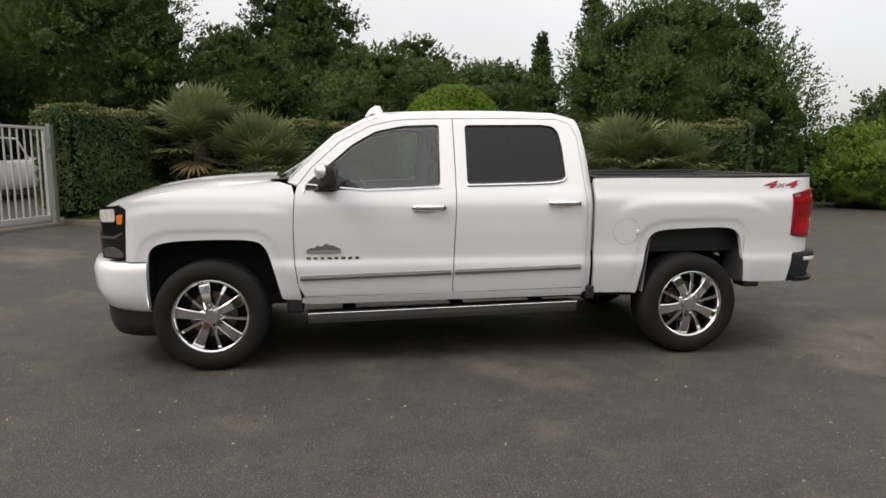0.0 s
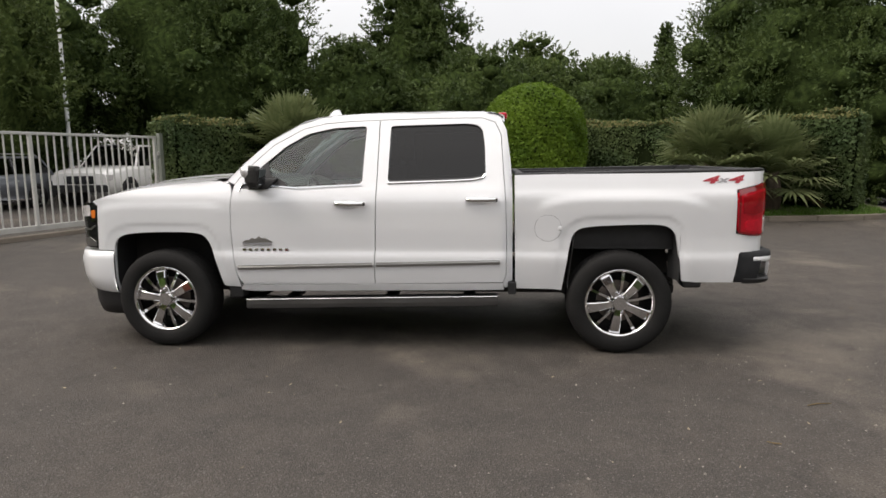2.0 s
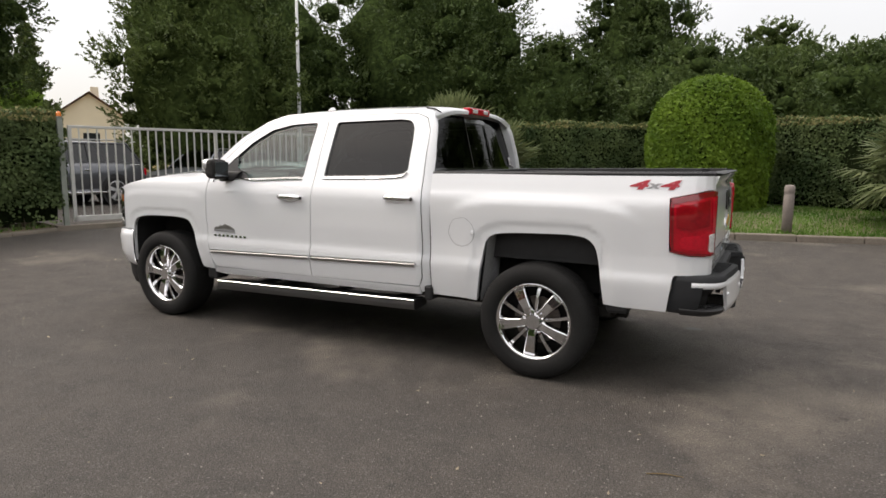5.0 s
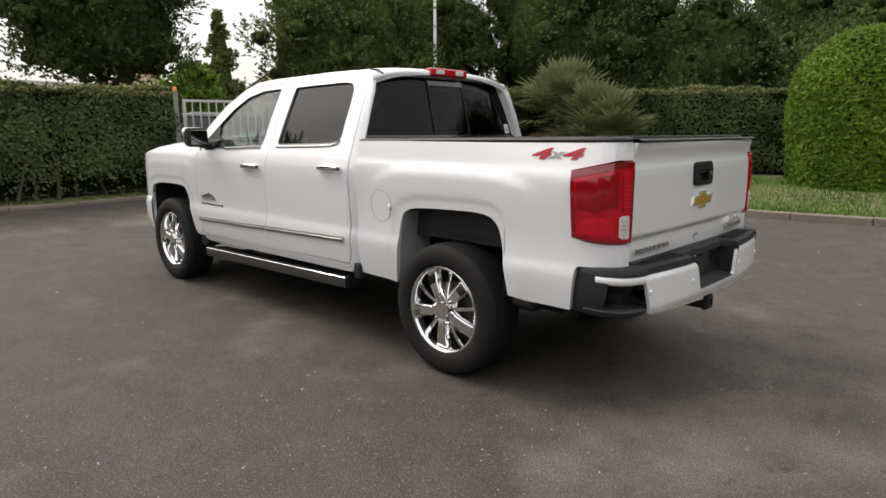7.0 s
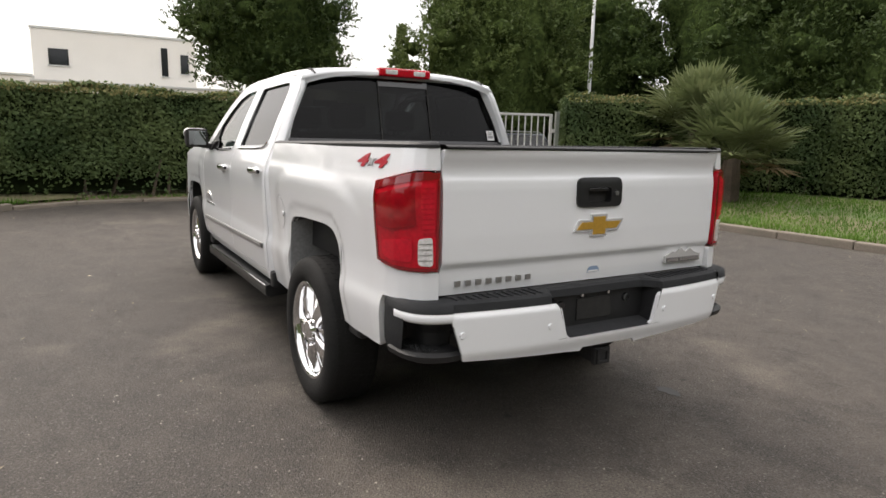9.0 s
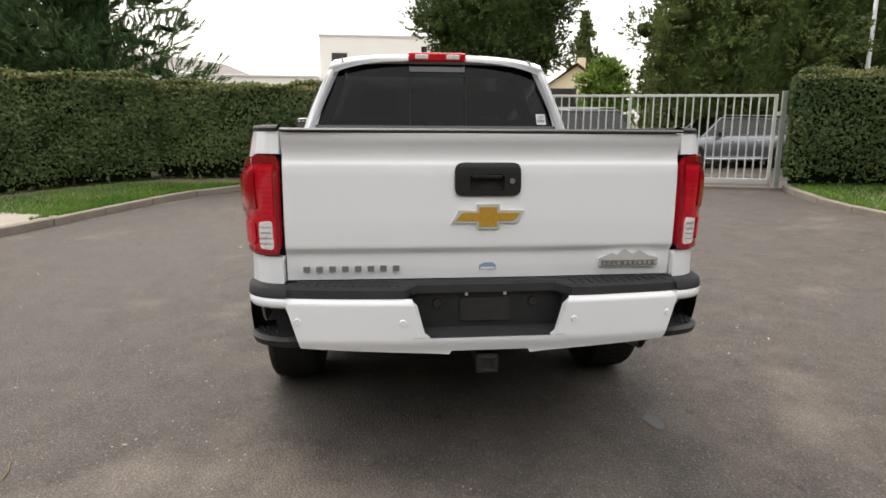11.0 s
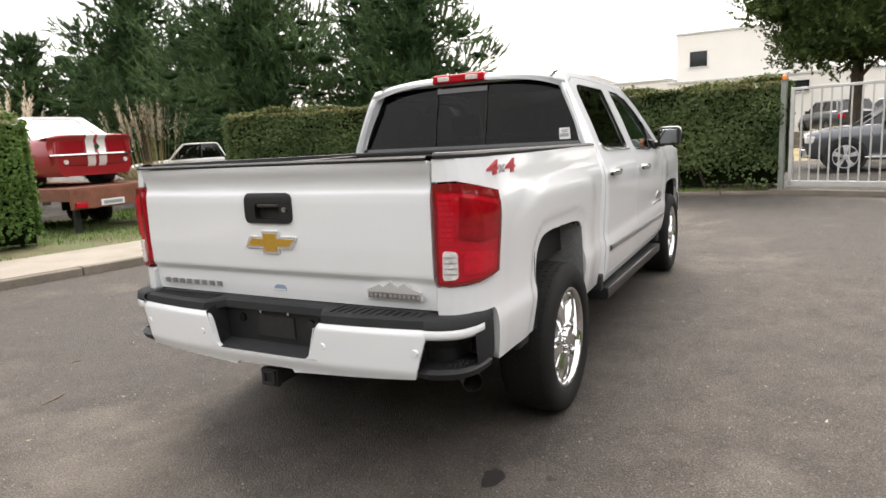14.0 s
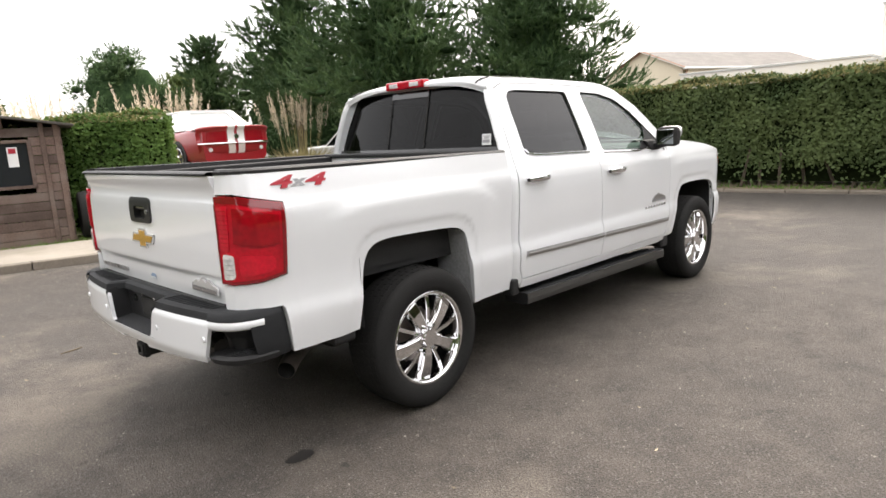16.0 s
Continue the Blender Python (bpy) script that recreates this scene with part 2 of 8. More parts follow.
# ---- materials ----
def asphalt_material():
    m = bpy.data.materials.new("asphalt")
    m.use_nodes = True
    n, l = m.node_tree.nodes, m.node_tree.links
    b = n["Principled BSDF"]
    co = n.new("ShaderNodeTexCoord")

    def tex(kind, scale, detail=4, rough=0.6):
        t = n.new(kind)
        t.inputs["Scale"].default_value = scale
        if kind == "ShaderNodeTexNoise":
            t.inputs["Detail"].default_value, t.inputs["Roughness"].default_value = detail, rough
        l.new(co.outputs["Object"], t.inputs["Vector"])
        return t

    def rng_(src, a0, a1, b0, b1):
        r = n.new("ShaderNodeMapRange")
        for k, v in zip(("From Min", "From Max", "To Min", "To Max"), (a0, a1, b0, b1)):
            r.inputs[k].default_value = v
        l.new(src, r.inputs["Value"])
        return r.outputs[0]

    def mixc(f, a, c, blend="MIX"):
        x = n.new("ShaderNodeMix")
        x.data_type, x.blend_type = "RGBA", blend
        for key, v in (("Factor", f), ("A", a), ("B", c)):
            if isinstance(v, tuple):
                x.inputs[key].default_value = v
            elif isinstance(v, float):
                x.inputs[key].default_value = v
            else:
                l.new(v, x.inputs[key])
        return x.outputs["Result"]

    big, mid, fine = tex("ShaderNodeTexNoise", 0.42, 7, 0.66), tex("ShaderNodeTexNoise", 3.2, 8, 0.75), tex("ShaderNodeTexNoise", 95.0, 4, 0.8)
    patch = tex("ShaderNodeTexNoise", 0.16, 5, 0.6)
    grit, chips = tex("ShaderNodeTexVoronoi", 130.0), tex("ShaderNodeTexVoronoi", 28.0)
    base = mixc(rng_(mid.outputs["Fac"], 0.30, 0.70, 0.0, 1.0), (0.037, 0.0320, 0.0282, 1), (0.098, 0.083, 0.0705, 1))
    tone = mixc(rng_(patch.outputs["Fac"], 0.42, 0.60, 0.0, 0.5), base, (0.056, 0.051, 0.0465, 1))
    dusty = mixc(rng_(big.outputs["Fac"], 0.55, 0.68, 0.0, 0.60), tone, (0.195, 0.166, 0.136, 1))
    stones = mixc(rng_(grit.outputs["Color"], 0.72, 1.0, 0.0, 0.75), dusty, (0.19, 0.175, 0.16, 1))
    stones = mixc(rng_(chips.outputs["Color"], 0.90, 1.0, 0.0, 0.8), stones, (0.018, 0.017, 0.016, 1))
    mul = n.new("ShaderNodeMix")
    mul.data_type, mul.blend_type = "RGBA", "MULTIPLY"
    mul.inputs["Factor"].default_value = 1
    l.new(stones, mul.inputs["A"])
    l.new(rng_(fine.outputs["Fac"], 0.3, 0.7, 0.2, 1.8), mul.inputs["B"])
    l.new(mul.outputs["Result"], b.inputs["Base Color"])
    b.inputs["Roughness"].default_value = 0.72
    b.inputs["Specular IOR Level"].default_value = 0.35
    bp = n.new("ShaderNodeBump")
    bp.inputs["Strength"].default_value, bp.inputs["Distance"].default_value = 1.0, 0.007
    l.new(grit.outputs["Distance"], bp.inputs["Height"])
    l.new(bp.outputs["Normal"], b.inputs["Normal"])
    return m


M_ASPHALT = asphalt_material()
M_KERB = material("kerb_concrete", (0.180, 0.153, 0.124), 0.9, spread=0.25, scale=3, fine=40, bump=0.3, stain=(0.14, 0.13, 0.10), stain_amount=0.7, stain_scale=2.5)
M_PAVE = material("pavement_concrete", (0.29, 0.26, 0.22), 0.92, spread=0.18, scale=1.5, fine=50, bump=0.2, stain=(0.19, 0.17, 0.13), stain_amount=0.7, stain_scale=1.4)
M_SOIL = material("dry_grass_soil", (0.13, 0.12, 0.06), 0.95, spread=0.45, scale=2.2, fine=25, bump=0.6, bump_scale=40, stain=(0.075, 0.125, 0.035), stain_amount=0.9, stain_scale=1.1)
M_MEADOW = material("dry_meadow_soil", (0.30, 0.25, 0.13), 0.95, spread=0.4, scale=2.2, fine=25, bump=0.6, bump_scale=40)
M_GRASS = foliage("grass", (0.060, 0.140, 0.020), (0.155, 0.265, 0.048), 0.3)
M_STRAW = foliage("dry_meadow", (0.27, 0.24, 0.11), (0.48, 0.41, 0.22), 0.35)
M_HEDGE = foliage("hornbeam_leaves", (0.044, 0.076, 0.028), (0.140, 0.180, 0.068), 0.28)
M_HEDGE_GREEN = foliage("fresh_hedge_leaves", (0.055, 0.115, 0.026), (0.165, 0.255, 0.065), 0.3)
M_HEDGE_TOP = foliage("young_leaves", (0.16, 0.17, 0.06), (0.30, 0.26, 0.12), 0.3)
# near-black colour standing in for deep shade behind the outer leaves
M_SHADE_CORE = material("hedge_shade", (0.012, 0.017, 0.007), 1.0, spread=0.5, scale=4, fine=20, spec=0.0)
M_DIRT = material("brown_earth", (0.150, 0.115, 0.078), 0.95, spread=0.4, scale=3, fine=30, bump=0.6, bump_scale=40, stain=(0.21, 0.17, 0.11), stain_amount=0.8, stain_scale=1.3)
M_DOME = foliage("clipped_cypress", (0.068, 0.128, 0.013), (0.180, 0.275, 0.030), 0.3)
M_PALM = foliage("palm_leaf", (0.095, 0.125, 0.050), (0.25, 0.28, 0.135), 0.25, 0.4)
M_PALM_DRY = foliage("dry_palm_leaf", (0.14, 0.10, 0.05), (0.27, 0.20, 0.11), 0.25)
M_TREE_DARK = foliage("dark_leaves", (0.034, 0.058, 0.017), (0.100, 0.138, 0.040), 0.30)
M_TREE_OLIVE = foliage("olive_leaves", (0.052, 0.080, 0.022), (0.140, 0.180, 0.054), 0.30)
M_TREE_LIGHT = foliage("light_leaves", (0.090, 0.160, 0.022), (0.20, 0.31, 0.05), 0.35)
M_PINE = foliage("pine_needles", (0.034, 0.070, 0.029), (0.118, 0.185, 0.070), 0.28)


def shaded_leaf_mass(name, dark, light):
    """The inner leaf mass of a crown: fine mottled greens darkened for inner shade, with a rough relief."""
    m = bpy.data.materials.new(name)
    m.use_nodes = True
    n, l = m.node_tree.nodes, m.node_tree.links
    b, co = n["Principled BSDF"], n.new("ShaderNodeTexCoord")
    b.inputs["Roughness"].default_value, b.inputs["Specular IOR Level"].default_value = 1.0, 0.0
    ns = n.new("ShaderNodeTexNoise")
    ns.inputs["Scale"].default_value, ns.inputs["Detail"].default_value, ns.inputs["Roughness"].default_value = 5.0, 5, 0.65
    l.new(co.outputs["Object"], ns.inputs["Vector"])
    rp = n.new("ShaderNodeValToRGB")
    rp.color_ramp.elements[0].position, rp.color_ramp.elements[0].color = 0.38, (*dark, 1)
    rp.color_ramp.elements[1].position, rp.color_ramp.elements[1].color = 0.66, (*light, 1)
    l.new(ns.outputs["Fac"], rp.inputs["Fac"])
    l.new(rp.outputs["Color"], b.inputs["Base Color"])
    bp = n.new("ShaderNodeBump")
    bp.inputs["Strength"].default_value, bp.inputs["Distance"].default_value = 0.7, 0.12
    l.new(ns.outputs["Fac"], bp.inputs["Height"]), l.new(bp.outputs["Normal"], b.inputs["Normal"])
    return m


M_BARK = material("bark", (0.085, 0.065, 0.048), 0.95, spread=0.4, scale=6, fine=50, bump=0.8, bump_scale=30)
# darker greens than each tree's leaves, standing in for shade inside the crown
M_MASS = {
    "dark_leaves": shaded_leaf_mass("dark_leaf_shade", (0.018, 0.028, 0.010), (0.058, 0.084, 0.026)),
    "olive_leaves": shaded_leaf_mass("olive_leaf_shade", (0.022, 0.034, 0.011), (0.072, 0.098, 0.030)),
    "light_leaves": shaded_leaf_mass("light_leaf_shade", (0.026, 0.044, 0.010), (0.085, 0.130, 0.030)),
    "pine_needles": shaded_leaf_mass("pine_needle_shade", (0.018, 0.033, 0.015), (0.046, 0.078, 0.033)),
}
M_GATE = material("galvanised_steel", (0.52, 0.52, 0.50), 0.45, 0.35, spread=0.12, scale=5, fine=80)
M_WOOD = material("weathered_planks", (0.125, 0.084, 0.068), 0.85, spread=0.45, scale=3, fine=45, bump=0.5, bump_scale=60, vary=0.35, stain=(0.16, 0.14, 0.125), stain_amount=0.6, stain_scale=3.0)
M_RENDER = material("white_render", (0.72, 0.69, 0.64), 0.9, spread=0.06, scale=0.6, fine=20)
M_CREAM = material("cream_render", (0.62, 0.55, 0.42), 0.9, spread=0.08, scale=0.6, fine=20)
M_ROOF = material("fibre_cement_roof", (0.20, 0.185, 0.17), 0.9, spread=0.25, scale=1.2, fine=14)
M_TILE = material("roof_tiles", (0.30, 0.16, 0.10), 0.9, spread=0.3, scale=2, fine=20)
M_DARKGLASS = material("dark_pane", (0.02, 0.022, 0.025), 0.08)
M_STONE_POST = material("post_stone", (0.215, 0.185, 0.165), 0.9, spread=0.25, scale=8, fine=60)

# ---- ground, kerbs, verges ----
def grid_ground():
    xs = np.concatenate([[-700, -300, -120, -60], np.arange(-30, 30.1, 1.0), [60, 120, 300, 700]])
    ys = np.concatenate([[-700, -300, -120, -60], np.arange(-30, 30.1, 1.0), [60, 120, 300, 700]])
    verts = [(x, y, ground_z(x, y)) for x in xs for y in ys]
    k = len(ys)
    faces = [(i * k + j, (i + 1) * k + j, (i + 1) * k + j + 1, i * k + j + 1) for i in range(len(xs) - 1) for j in range(k - 1)]
    return tagged(mesh("ground", verts, faces, M_ASPHALT, smooth=True), "grey-brown worn asphalt yard with pale dusty patches", "ground", kind="structure")


grid_ground()


def resample(points, step):
    ps = [Vector((*p, 0)) for p in points]
    out = []
    for a, b in zip(ps, ps[1:]):
        n = max(1, round((b - a).length / step))
        out += [a.lerp(b, i / n) for i in range(n)]
    return out + [ps[-1]]


def smooth_line(points, rounds=2):
    for _ in range(rounds):
        out = [points[0]]
        for a, b in zip(points, points[1:]):
            out += [tuple(0.75 * p + 0.25 * q for p, q in zip(a, b)), tuple(0.25 * p + 0.75 * q for p, q in zip(a, b))]
        points = out + [points[-1]]
    return points


KERB_N = smooth_line([(-6.35, 7.6), (-4.6, 6.9), (-2.0, 6.75), (1.0, 6.95), (2.6, 7.15), (4.6, 7.55), (6.6, 7.95), (8.4, 8.05), (9.5, 8.35), (10.0, 9.4), (10.0, 14.0), (10.0, 21.0)])
KERB_SW = smooth_line([(-8.15, 2.0), (-7.95, 0.0), (-7.95, -1.6), (-7.4, -3.2), (-5.2, -4.45), (-2.6, -5.2), (0.0, -5.75), (2.4, -6.45), (6.0, -7.3), (12.0, -8.4), (26.0, -10.0)])
HEDGE_N = [(-6.45, 7.78), (-5.0, 9.9), (-2.6, 11.9), (0.6, 13.1), (3.4, 12.6), (6.0, 10.9), (8.75, 8.75)]


def kerb(name, line, side, label, height=0.11, width=0.13, stone=0.95):
    """A row of kerb stones: each a bevelled block, its outer face along the line."""
    holder = thing(name, label, "kerb", kind="structure")
    ps = resample(line, 0.12)
    acc, start = 0.0, ps[0]
    k = 0
    for a, b in zip(ps, ps[1:]):
        acc += (b - a).length
        if acc >= stone:
            d = (b - start)
            d.z = 0
            ln = d.length
            d.normalize()
            nrm = Vector((-d.y, d.x, 0)) * side
            mid = (start + b) / 2
            bm = bmesh.new()
            box(bm, -ln / 2 + 0.006, 0, -0.2, ln / 2 - 0.006, width, height if mid.x > -7.3 or mid.y > 3 else 0.055, 0.018)
            for v in bm.verts:
                p = mid + d * v.co.x + nrm * v.co.y
                v.co = Vector((p.x, p.y, v.co.z + ground_z(p.x, p.y) + 0.004 * math.sin(k * 2.3)))
            if side < 0:
                bmesh.ops.reverse_faces(bm, faces=bm.faces)
            part("kerb_stone", bm, M_KERB, holder)
            start, acc, k = b, 0.0, k + 1
    return holder


def strip(name, line, offs, heights, side, mat, label, category):
    """A sheet along a line, lifted over the ground, in rows at the offsets given."""
    ps = resample(line, 0.5)
    verts, faces = [], []
    for i, p in enumerate(ps):
        d = (ps[min(i + 1, len(ps) - 1)] - ps[max(i - 1, 0)]).normalized()
        nrm = Vector((-d.y, d.x, 0)) * side
        for o, h in zip(offs, heights):
            q = p + nrm * o
            verts.append((q.x, q.y, ground_z(q.x, q.y) + h))
    k = len(offs)
    for i in range(len(ps) - 1):
        for j in range(k - 1):
            f = (i * k + j, (i + 1) * k + j, (i + 1) * k + j + 1, i * k + j + 1)
            faces.append(f if side < 0 else f[::-1])
    return tagged(mesh(name, verts, faces, mat, smooth=True), label, category, kind="structure")


kerb("kerb_bed", KERB_N, 1, "weathered concrete kerb round the planted bed")
kerb("kerb_lawn", KERB_SW, -1, "weathered concrete kerb along the hedge and pavement")


def bed_mesh():
    """The planted bed behind the kerb: a fan of rows rising to the hedge."""
    front = resample(KERB_N, 0.5)
    verts, faces = [], []
    rows = 9
    for p in front:
        back = Vector((p.x * 0.9, max(p.y, 16.0), 0)) if p.y < 16 else Vector((p.x - 9, p.y + 0.2, 0))
        for j in range(rows):
            t = j / (rows - 1)
            q = p.lerp(back, t)
            if j == 0:
                q = p + Vector((0, 0.10, 0)) if p.x < 9.2 else p + Vector((-0.10, 0, 0))
            verts.append((q.x, q.y, ground_z(q.x, q.y) + 0.10 + 0.16 * min(1, t * 3)))
    for i in range(len(front) - 1):
        for j in range(rows - 1):
            faces.append((i * rows + j, (i + 1) * rows + j, (i + 1) * rows + j + 1, i * rows + j + 1))
    return tagged(mesh("planted_bed", verts, faces, M_SOIL, smooth=True), "earth bed with thin grass behind the kerb", "lawn", kind="structure")


bed_mesh()
strip("lawn_west", smooth_line([(-8.15, 2.0), (-7.95, 0.0), (-7.95, -1.6), (-7.4, -3.2), (-5.2, -4.45)]), (0.10, 0.6, 1.2, 3.0, 6.0), (0.045, 0.08, 0.11, 0.13, 0.1), -1, M_DIRT, "bare brown earth strip under the hedge", "verge")
strip("verge_corner", smooth_line([(-7.95, -1.9), (-7.4, -3.2), (-5.2, -4.45), (-3.7, -4.90)]), (0.12, 0.6, 1.6, 3.4), (0.095, 0.105, 0.12, 0.13), -1, M_SOIL, "thin grass verge between kerb and hedge", "verge")
strip("pavement", smooth_line([(-4.0, -4.80), (-2.6, -5.2), (0.0, -5.75), (2.4, -6.45), (6.0, -7.3), (12.0, -8.4), (26.0, -10.0)]), (0.12, 0.7, 1.55), (0.112, 0.125, 0.135), -1, M_PAVE, "pale concrete pavement strip behind the kerb", "pavement")
strip("lawn_south", smooth_line([(-4.0, -4.80), (-2.6, -5.2), (0.0, -5.75), (2.4, -6.45), (6.0, -7.3), (12.0, -8.4), (26.0, -10.0)]), (1.55, 2.0, 4.0, 7.0, 9.5), (0.10, 0.09, 0.07, 0.05, -0.02), -1, M_SOIL, "patchy grass behind the pavement", "lawn")
strip("meadow", [(-18.0, -6.0), (-18.0, 34.0)], (0.0, 3.0, 12.0, 30.0), (-0.02, 0.25, 0.5, 0.7), 1, M_MEADOW, "dry meadow beyond the gate", "meadow")


# ---- greenery ----
def hedge(name, line, width, height, label, seed, density=1150, size=0.046, raised=0.12, foot=0.22, leaf=None):
    """A clipped hedge along a line: a dark uneven core coloured as inner shade, leaves over face and top, stems at the
    foot.
    """
    rng = np.random.default_rng(seed)
    h = thing(name, label, "hedge")
    ps = resample(line, 0.35)
    verts, faces = [], []
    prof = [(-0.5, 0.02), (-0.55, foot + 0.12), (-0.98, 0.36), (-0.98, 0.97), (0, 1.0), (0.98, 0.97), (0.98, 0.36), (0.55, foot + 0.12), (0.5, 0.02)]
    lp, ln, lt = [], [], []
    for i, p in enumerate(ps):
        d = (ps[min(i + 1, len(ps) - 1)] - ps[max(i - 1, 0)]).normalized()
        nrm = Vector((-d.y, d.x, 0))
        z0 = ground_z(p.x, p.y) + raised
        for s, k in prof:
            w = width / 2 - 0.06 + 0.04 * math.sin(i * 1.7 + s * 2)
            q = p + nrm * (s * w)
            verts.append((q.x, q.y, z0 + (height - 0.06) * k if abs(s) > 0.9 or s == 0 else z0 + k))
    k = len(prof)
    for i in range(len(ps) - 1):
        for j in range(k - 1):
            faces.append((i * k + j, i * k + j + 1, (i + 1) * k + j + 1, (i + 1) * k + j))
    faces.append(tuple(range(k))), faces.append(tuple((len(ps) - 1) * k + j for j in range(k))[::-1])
    # core blackened so gaps between leaves and stems look shaded
    mesh("dark_core", verts, faces, M_SHADE_CORE, h)
    length = sum((b - a).length for a, b in zip(ps, ps[1:]))
    cum = np.cumsum([0] + [(b - a).length for a, b in zip(ps, ps[1:])])

    def along(s):
        i = min(max(int(np.searchsorted(cum, s)) - 1, 0), len(ps) - 2)
        f = (s - cum[i]) / (cum[i + 1] - cum[i])
        d = (ps[i + 1] - ps[i]).normalized()
        return ps[i].lerp(ps[i + 1], f), d

    area = length * height * 2 + length * width
    n = int(area * density * 1.35)
    for _ in range(n):
        s = rng.uniform(0, length)
        p, d = along(s)
        nrm = Vector((-d.y, d.x, 0))
        z0 = ground_z(p.x, p.y) + raised
        u = rng.uniform(0, 2 * height + width)
        wob = 0.05 * math.sin(s * 2.1 + 0.6) + 0.035 * math.sin(s * 5.3) + rng.normal(0, 0.025)
        if u < 2 * height:
            sd = 1 if u < height else -1
            if (p.x * nrm.x + p.y * nrm.y) * sd > 0 and rng.random() < 0.62:
                continue
            z = u if u < height else u - height
            if rng.random() < (0.93 if z < foot * 0.8 else 0.75 - (z - foot * 0.8) * 2.6):
                continue
            out = width / 2 + wob + 0.035 * math.sin(z * 6 + s * 3)
            q = p + nrm * (sd * out)
            lp.append((q.x, q.y, z0 + z)), ln.append((nrm.x * sd, nrm.y * sd, 0.35)), lt.append(z > height - 0.09 and rng.random() < 0.6)
        else:
            o = u - 2 * height - width / 2
            q = p + nrm * o
            lp.append((q.x, q.y, z0 + height + wob * 0.8 + abs(rng.normal(0, 0.03)))), ln.append((0, 0, 1)), lt.append(rng.random() < 0.45)
    for end, sg in ((0, -1), (-1, 1)):
        p = ps[end]
        d = (ps[1] - ps[0]).normalized() if end == 0 else (ps[-1] - ps[-2]).normalized()
        nrm = Vector((-d.y, d.x, 0))
        z0 = ground_z(p.x, p.y) + raised
        for _ in range(int(width * height * density)):
            o, z = rng.uniform(-width / 2, width / 2), rng.uniform(foot * 0.7, height)
            q = p + nrm * o + d * (sg * (0.05 + rng.normal(0, 0.03)))
            lp.append((q.x, q.y, z0 + z)), ln.append((d.x * sg, d.y * sg, 0.3)), lt.append(False)
    lp, ln, lt = np.array(lp), np.array(ln), np.array(lt)
    quads("leaves", leaf_quads(lp[~lt], ln[~lt], size, rng, 1.6, 0.72), leaf or M_HEDGE, h)
    if lt.any():
        tagged(quads("young_foliage", leaf_quads(lp[lt], ln[lt], size * 0.85, rng, 1.7, 0.8), M_HEDGE_TOP, h, "yellow-green young shoots along the clipped top"), kind="stuff")
    s = 0.2
    while s < length:
        bm = bmesh.new()
        p, d = along(s)
        p = p + Vector((-d.y, d.x, 0)) * float(rng.uniform(-0.42, 0.42)) * width
        z0 = ground_z(p.x, p.y)
        tube(bm, [(p.x + rng.normal(0, 0.05), p.y + rng.normal(0, 0.05), z0), (p.x + rng.normal(0, 0.12), p.y + rng.normal(0, 0.12), z0 + 0.75)], [0.035, 0.02], 5)
        s += rng.uniform(0.16, 0.34)
        part("stem", bm, M_BARK, h)
    return h


hedge("hedge", HEDGE_N, 1.1, 2.08, "long clipped hornbeam hedge behind palms and a clipped bush", 11, 950)
hedge("hedge", smooth_line([(-8.75, 2.05), (-8.75, -2.6), (-8.75, -4.95)], 1), 1.05, 1.88, "clipped green hedge beside the steel gate above bare stems", 12, 1500, foot=0.34)
hedge("hedge", [(-8.55, -5.25), (-4.95, -8.3)], 1.1, 2.0, "clipped green hedge behind the pale pavement", 13, 1500)
hedge("hedge", [(-1.1, -9.0), (1.2, -10.2), (4.5, -11.5)], 1.0, 2.0, "dense green hedge behind the wooden shed", 14, 1300, leaf=M_HEDGE_GREEN)


def dome_bush(x, y, r, h, seed):
    rng = np.random.default_rng(seed)
    z0 = ground_z(x, y) + 0.22
    t = thing("topiary_bush", "bright green cypress clipped to a tall dome", "bush", (x, y, z0))
    n = 54000
    th, v = rng.uniform(0, 2 * math.pi, n), rng.uniform(0, 1, n)
    z = v * h

    def rad(z):
        k = np.clip((z - 0.50 * h) / (0.50 * h), 0, 1)
        return r * np.sqrt(1 - k ** 2.3) * (0.90 + 0.10 * np.clip(z / (0.4 * h), 0, 1))

    keep = rng.uniform(0, 1, n) < np.maximum(rad(z) / r, 0.25)
    th, z = th[keep], z[keep]
    rr = rad(z) + 0.025 * np.sin(th * 9 + z * 7) + rng.normal(0, 0.022, len(z))
    pts = np.stack([rr * np.cos(th), rr * np.sin(th), z + rng.normal(0, 0.02, len(z))], 1)
    k = np.clip((z - 0.5 * h) / (0.5 * h), 0, 1)
    nr = np.stack([np.cos(th) * (1 - k * 0.7), np.sin(th) * (1 - k * 0.7), 0.15 + k], 1)
    quads("clipped_foliage", leaf_quads(pts, nr, 0.038, rng, 2.4, 0.75), M_DOME, t)
    # near-black filling that paints shade into the gaps of the clipped foliage
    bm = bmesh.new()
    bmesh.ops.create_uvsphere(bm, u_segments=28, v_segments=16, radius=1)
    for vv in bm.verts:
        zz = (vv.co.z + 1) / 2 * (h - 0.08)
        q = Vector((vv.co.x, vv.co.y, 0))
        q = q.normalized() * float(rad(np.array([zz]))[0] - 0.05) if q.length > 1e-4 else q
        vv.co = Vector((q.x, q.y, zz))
    part("dark_core", bm, M_SHADE_CORE, t, smooth=True)
    return t


dome_bush(1.80, 10.6, 1.30, 2.93, 21)


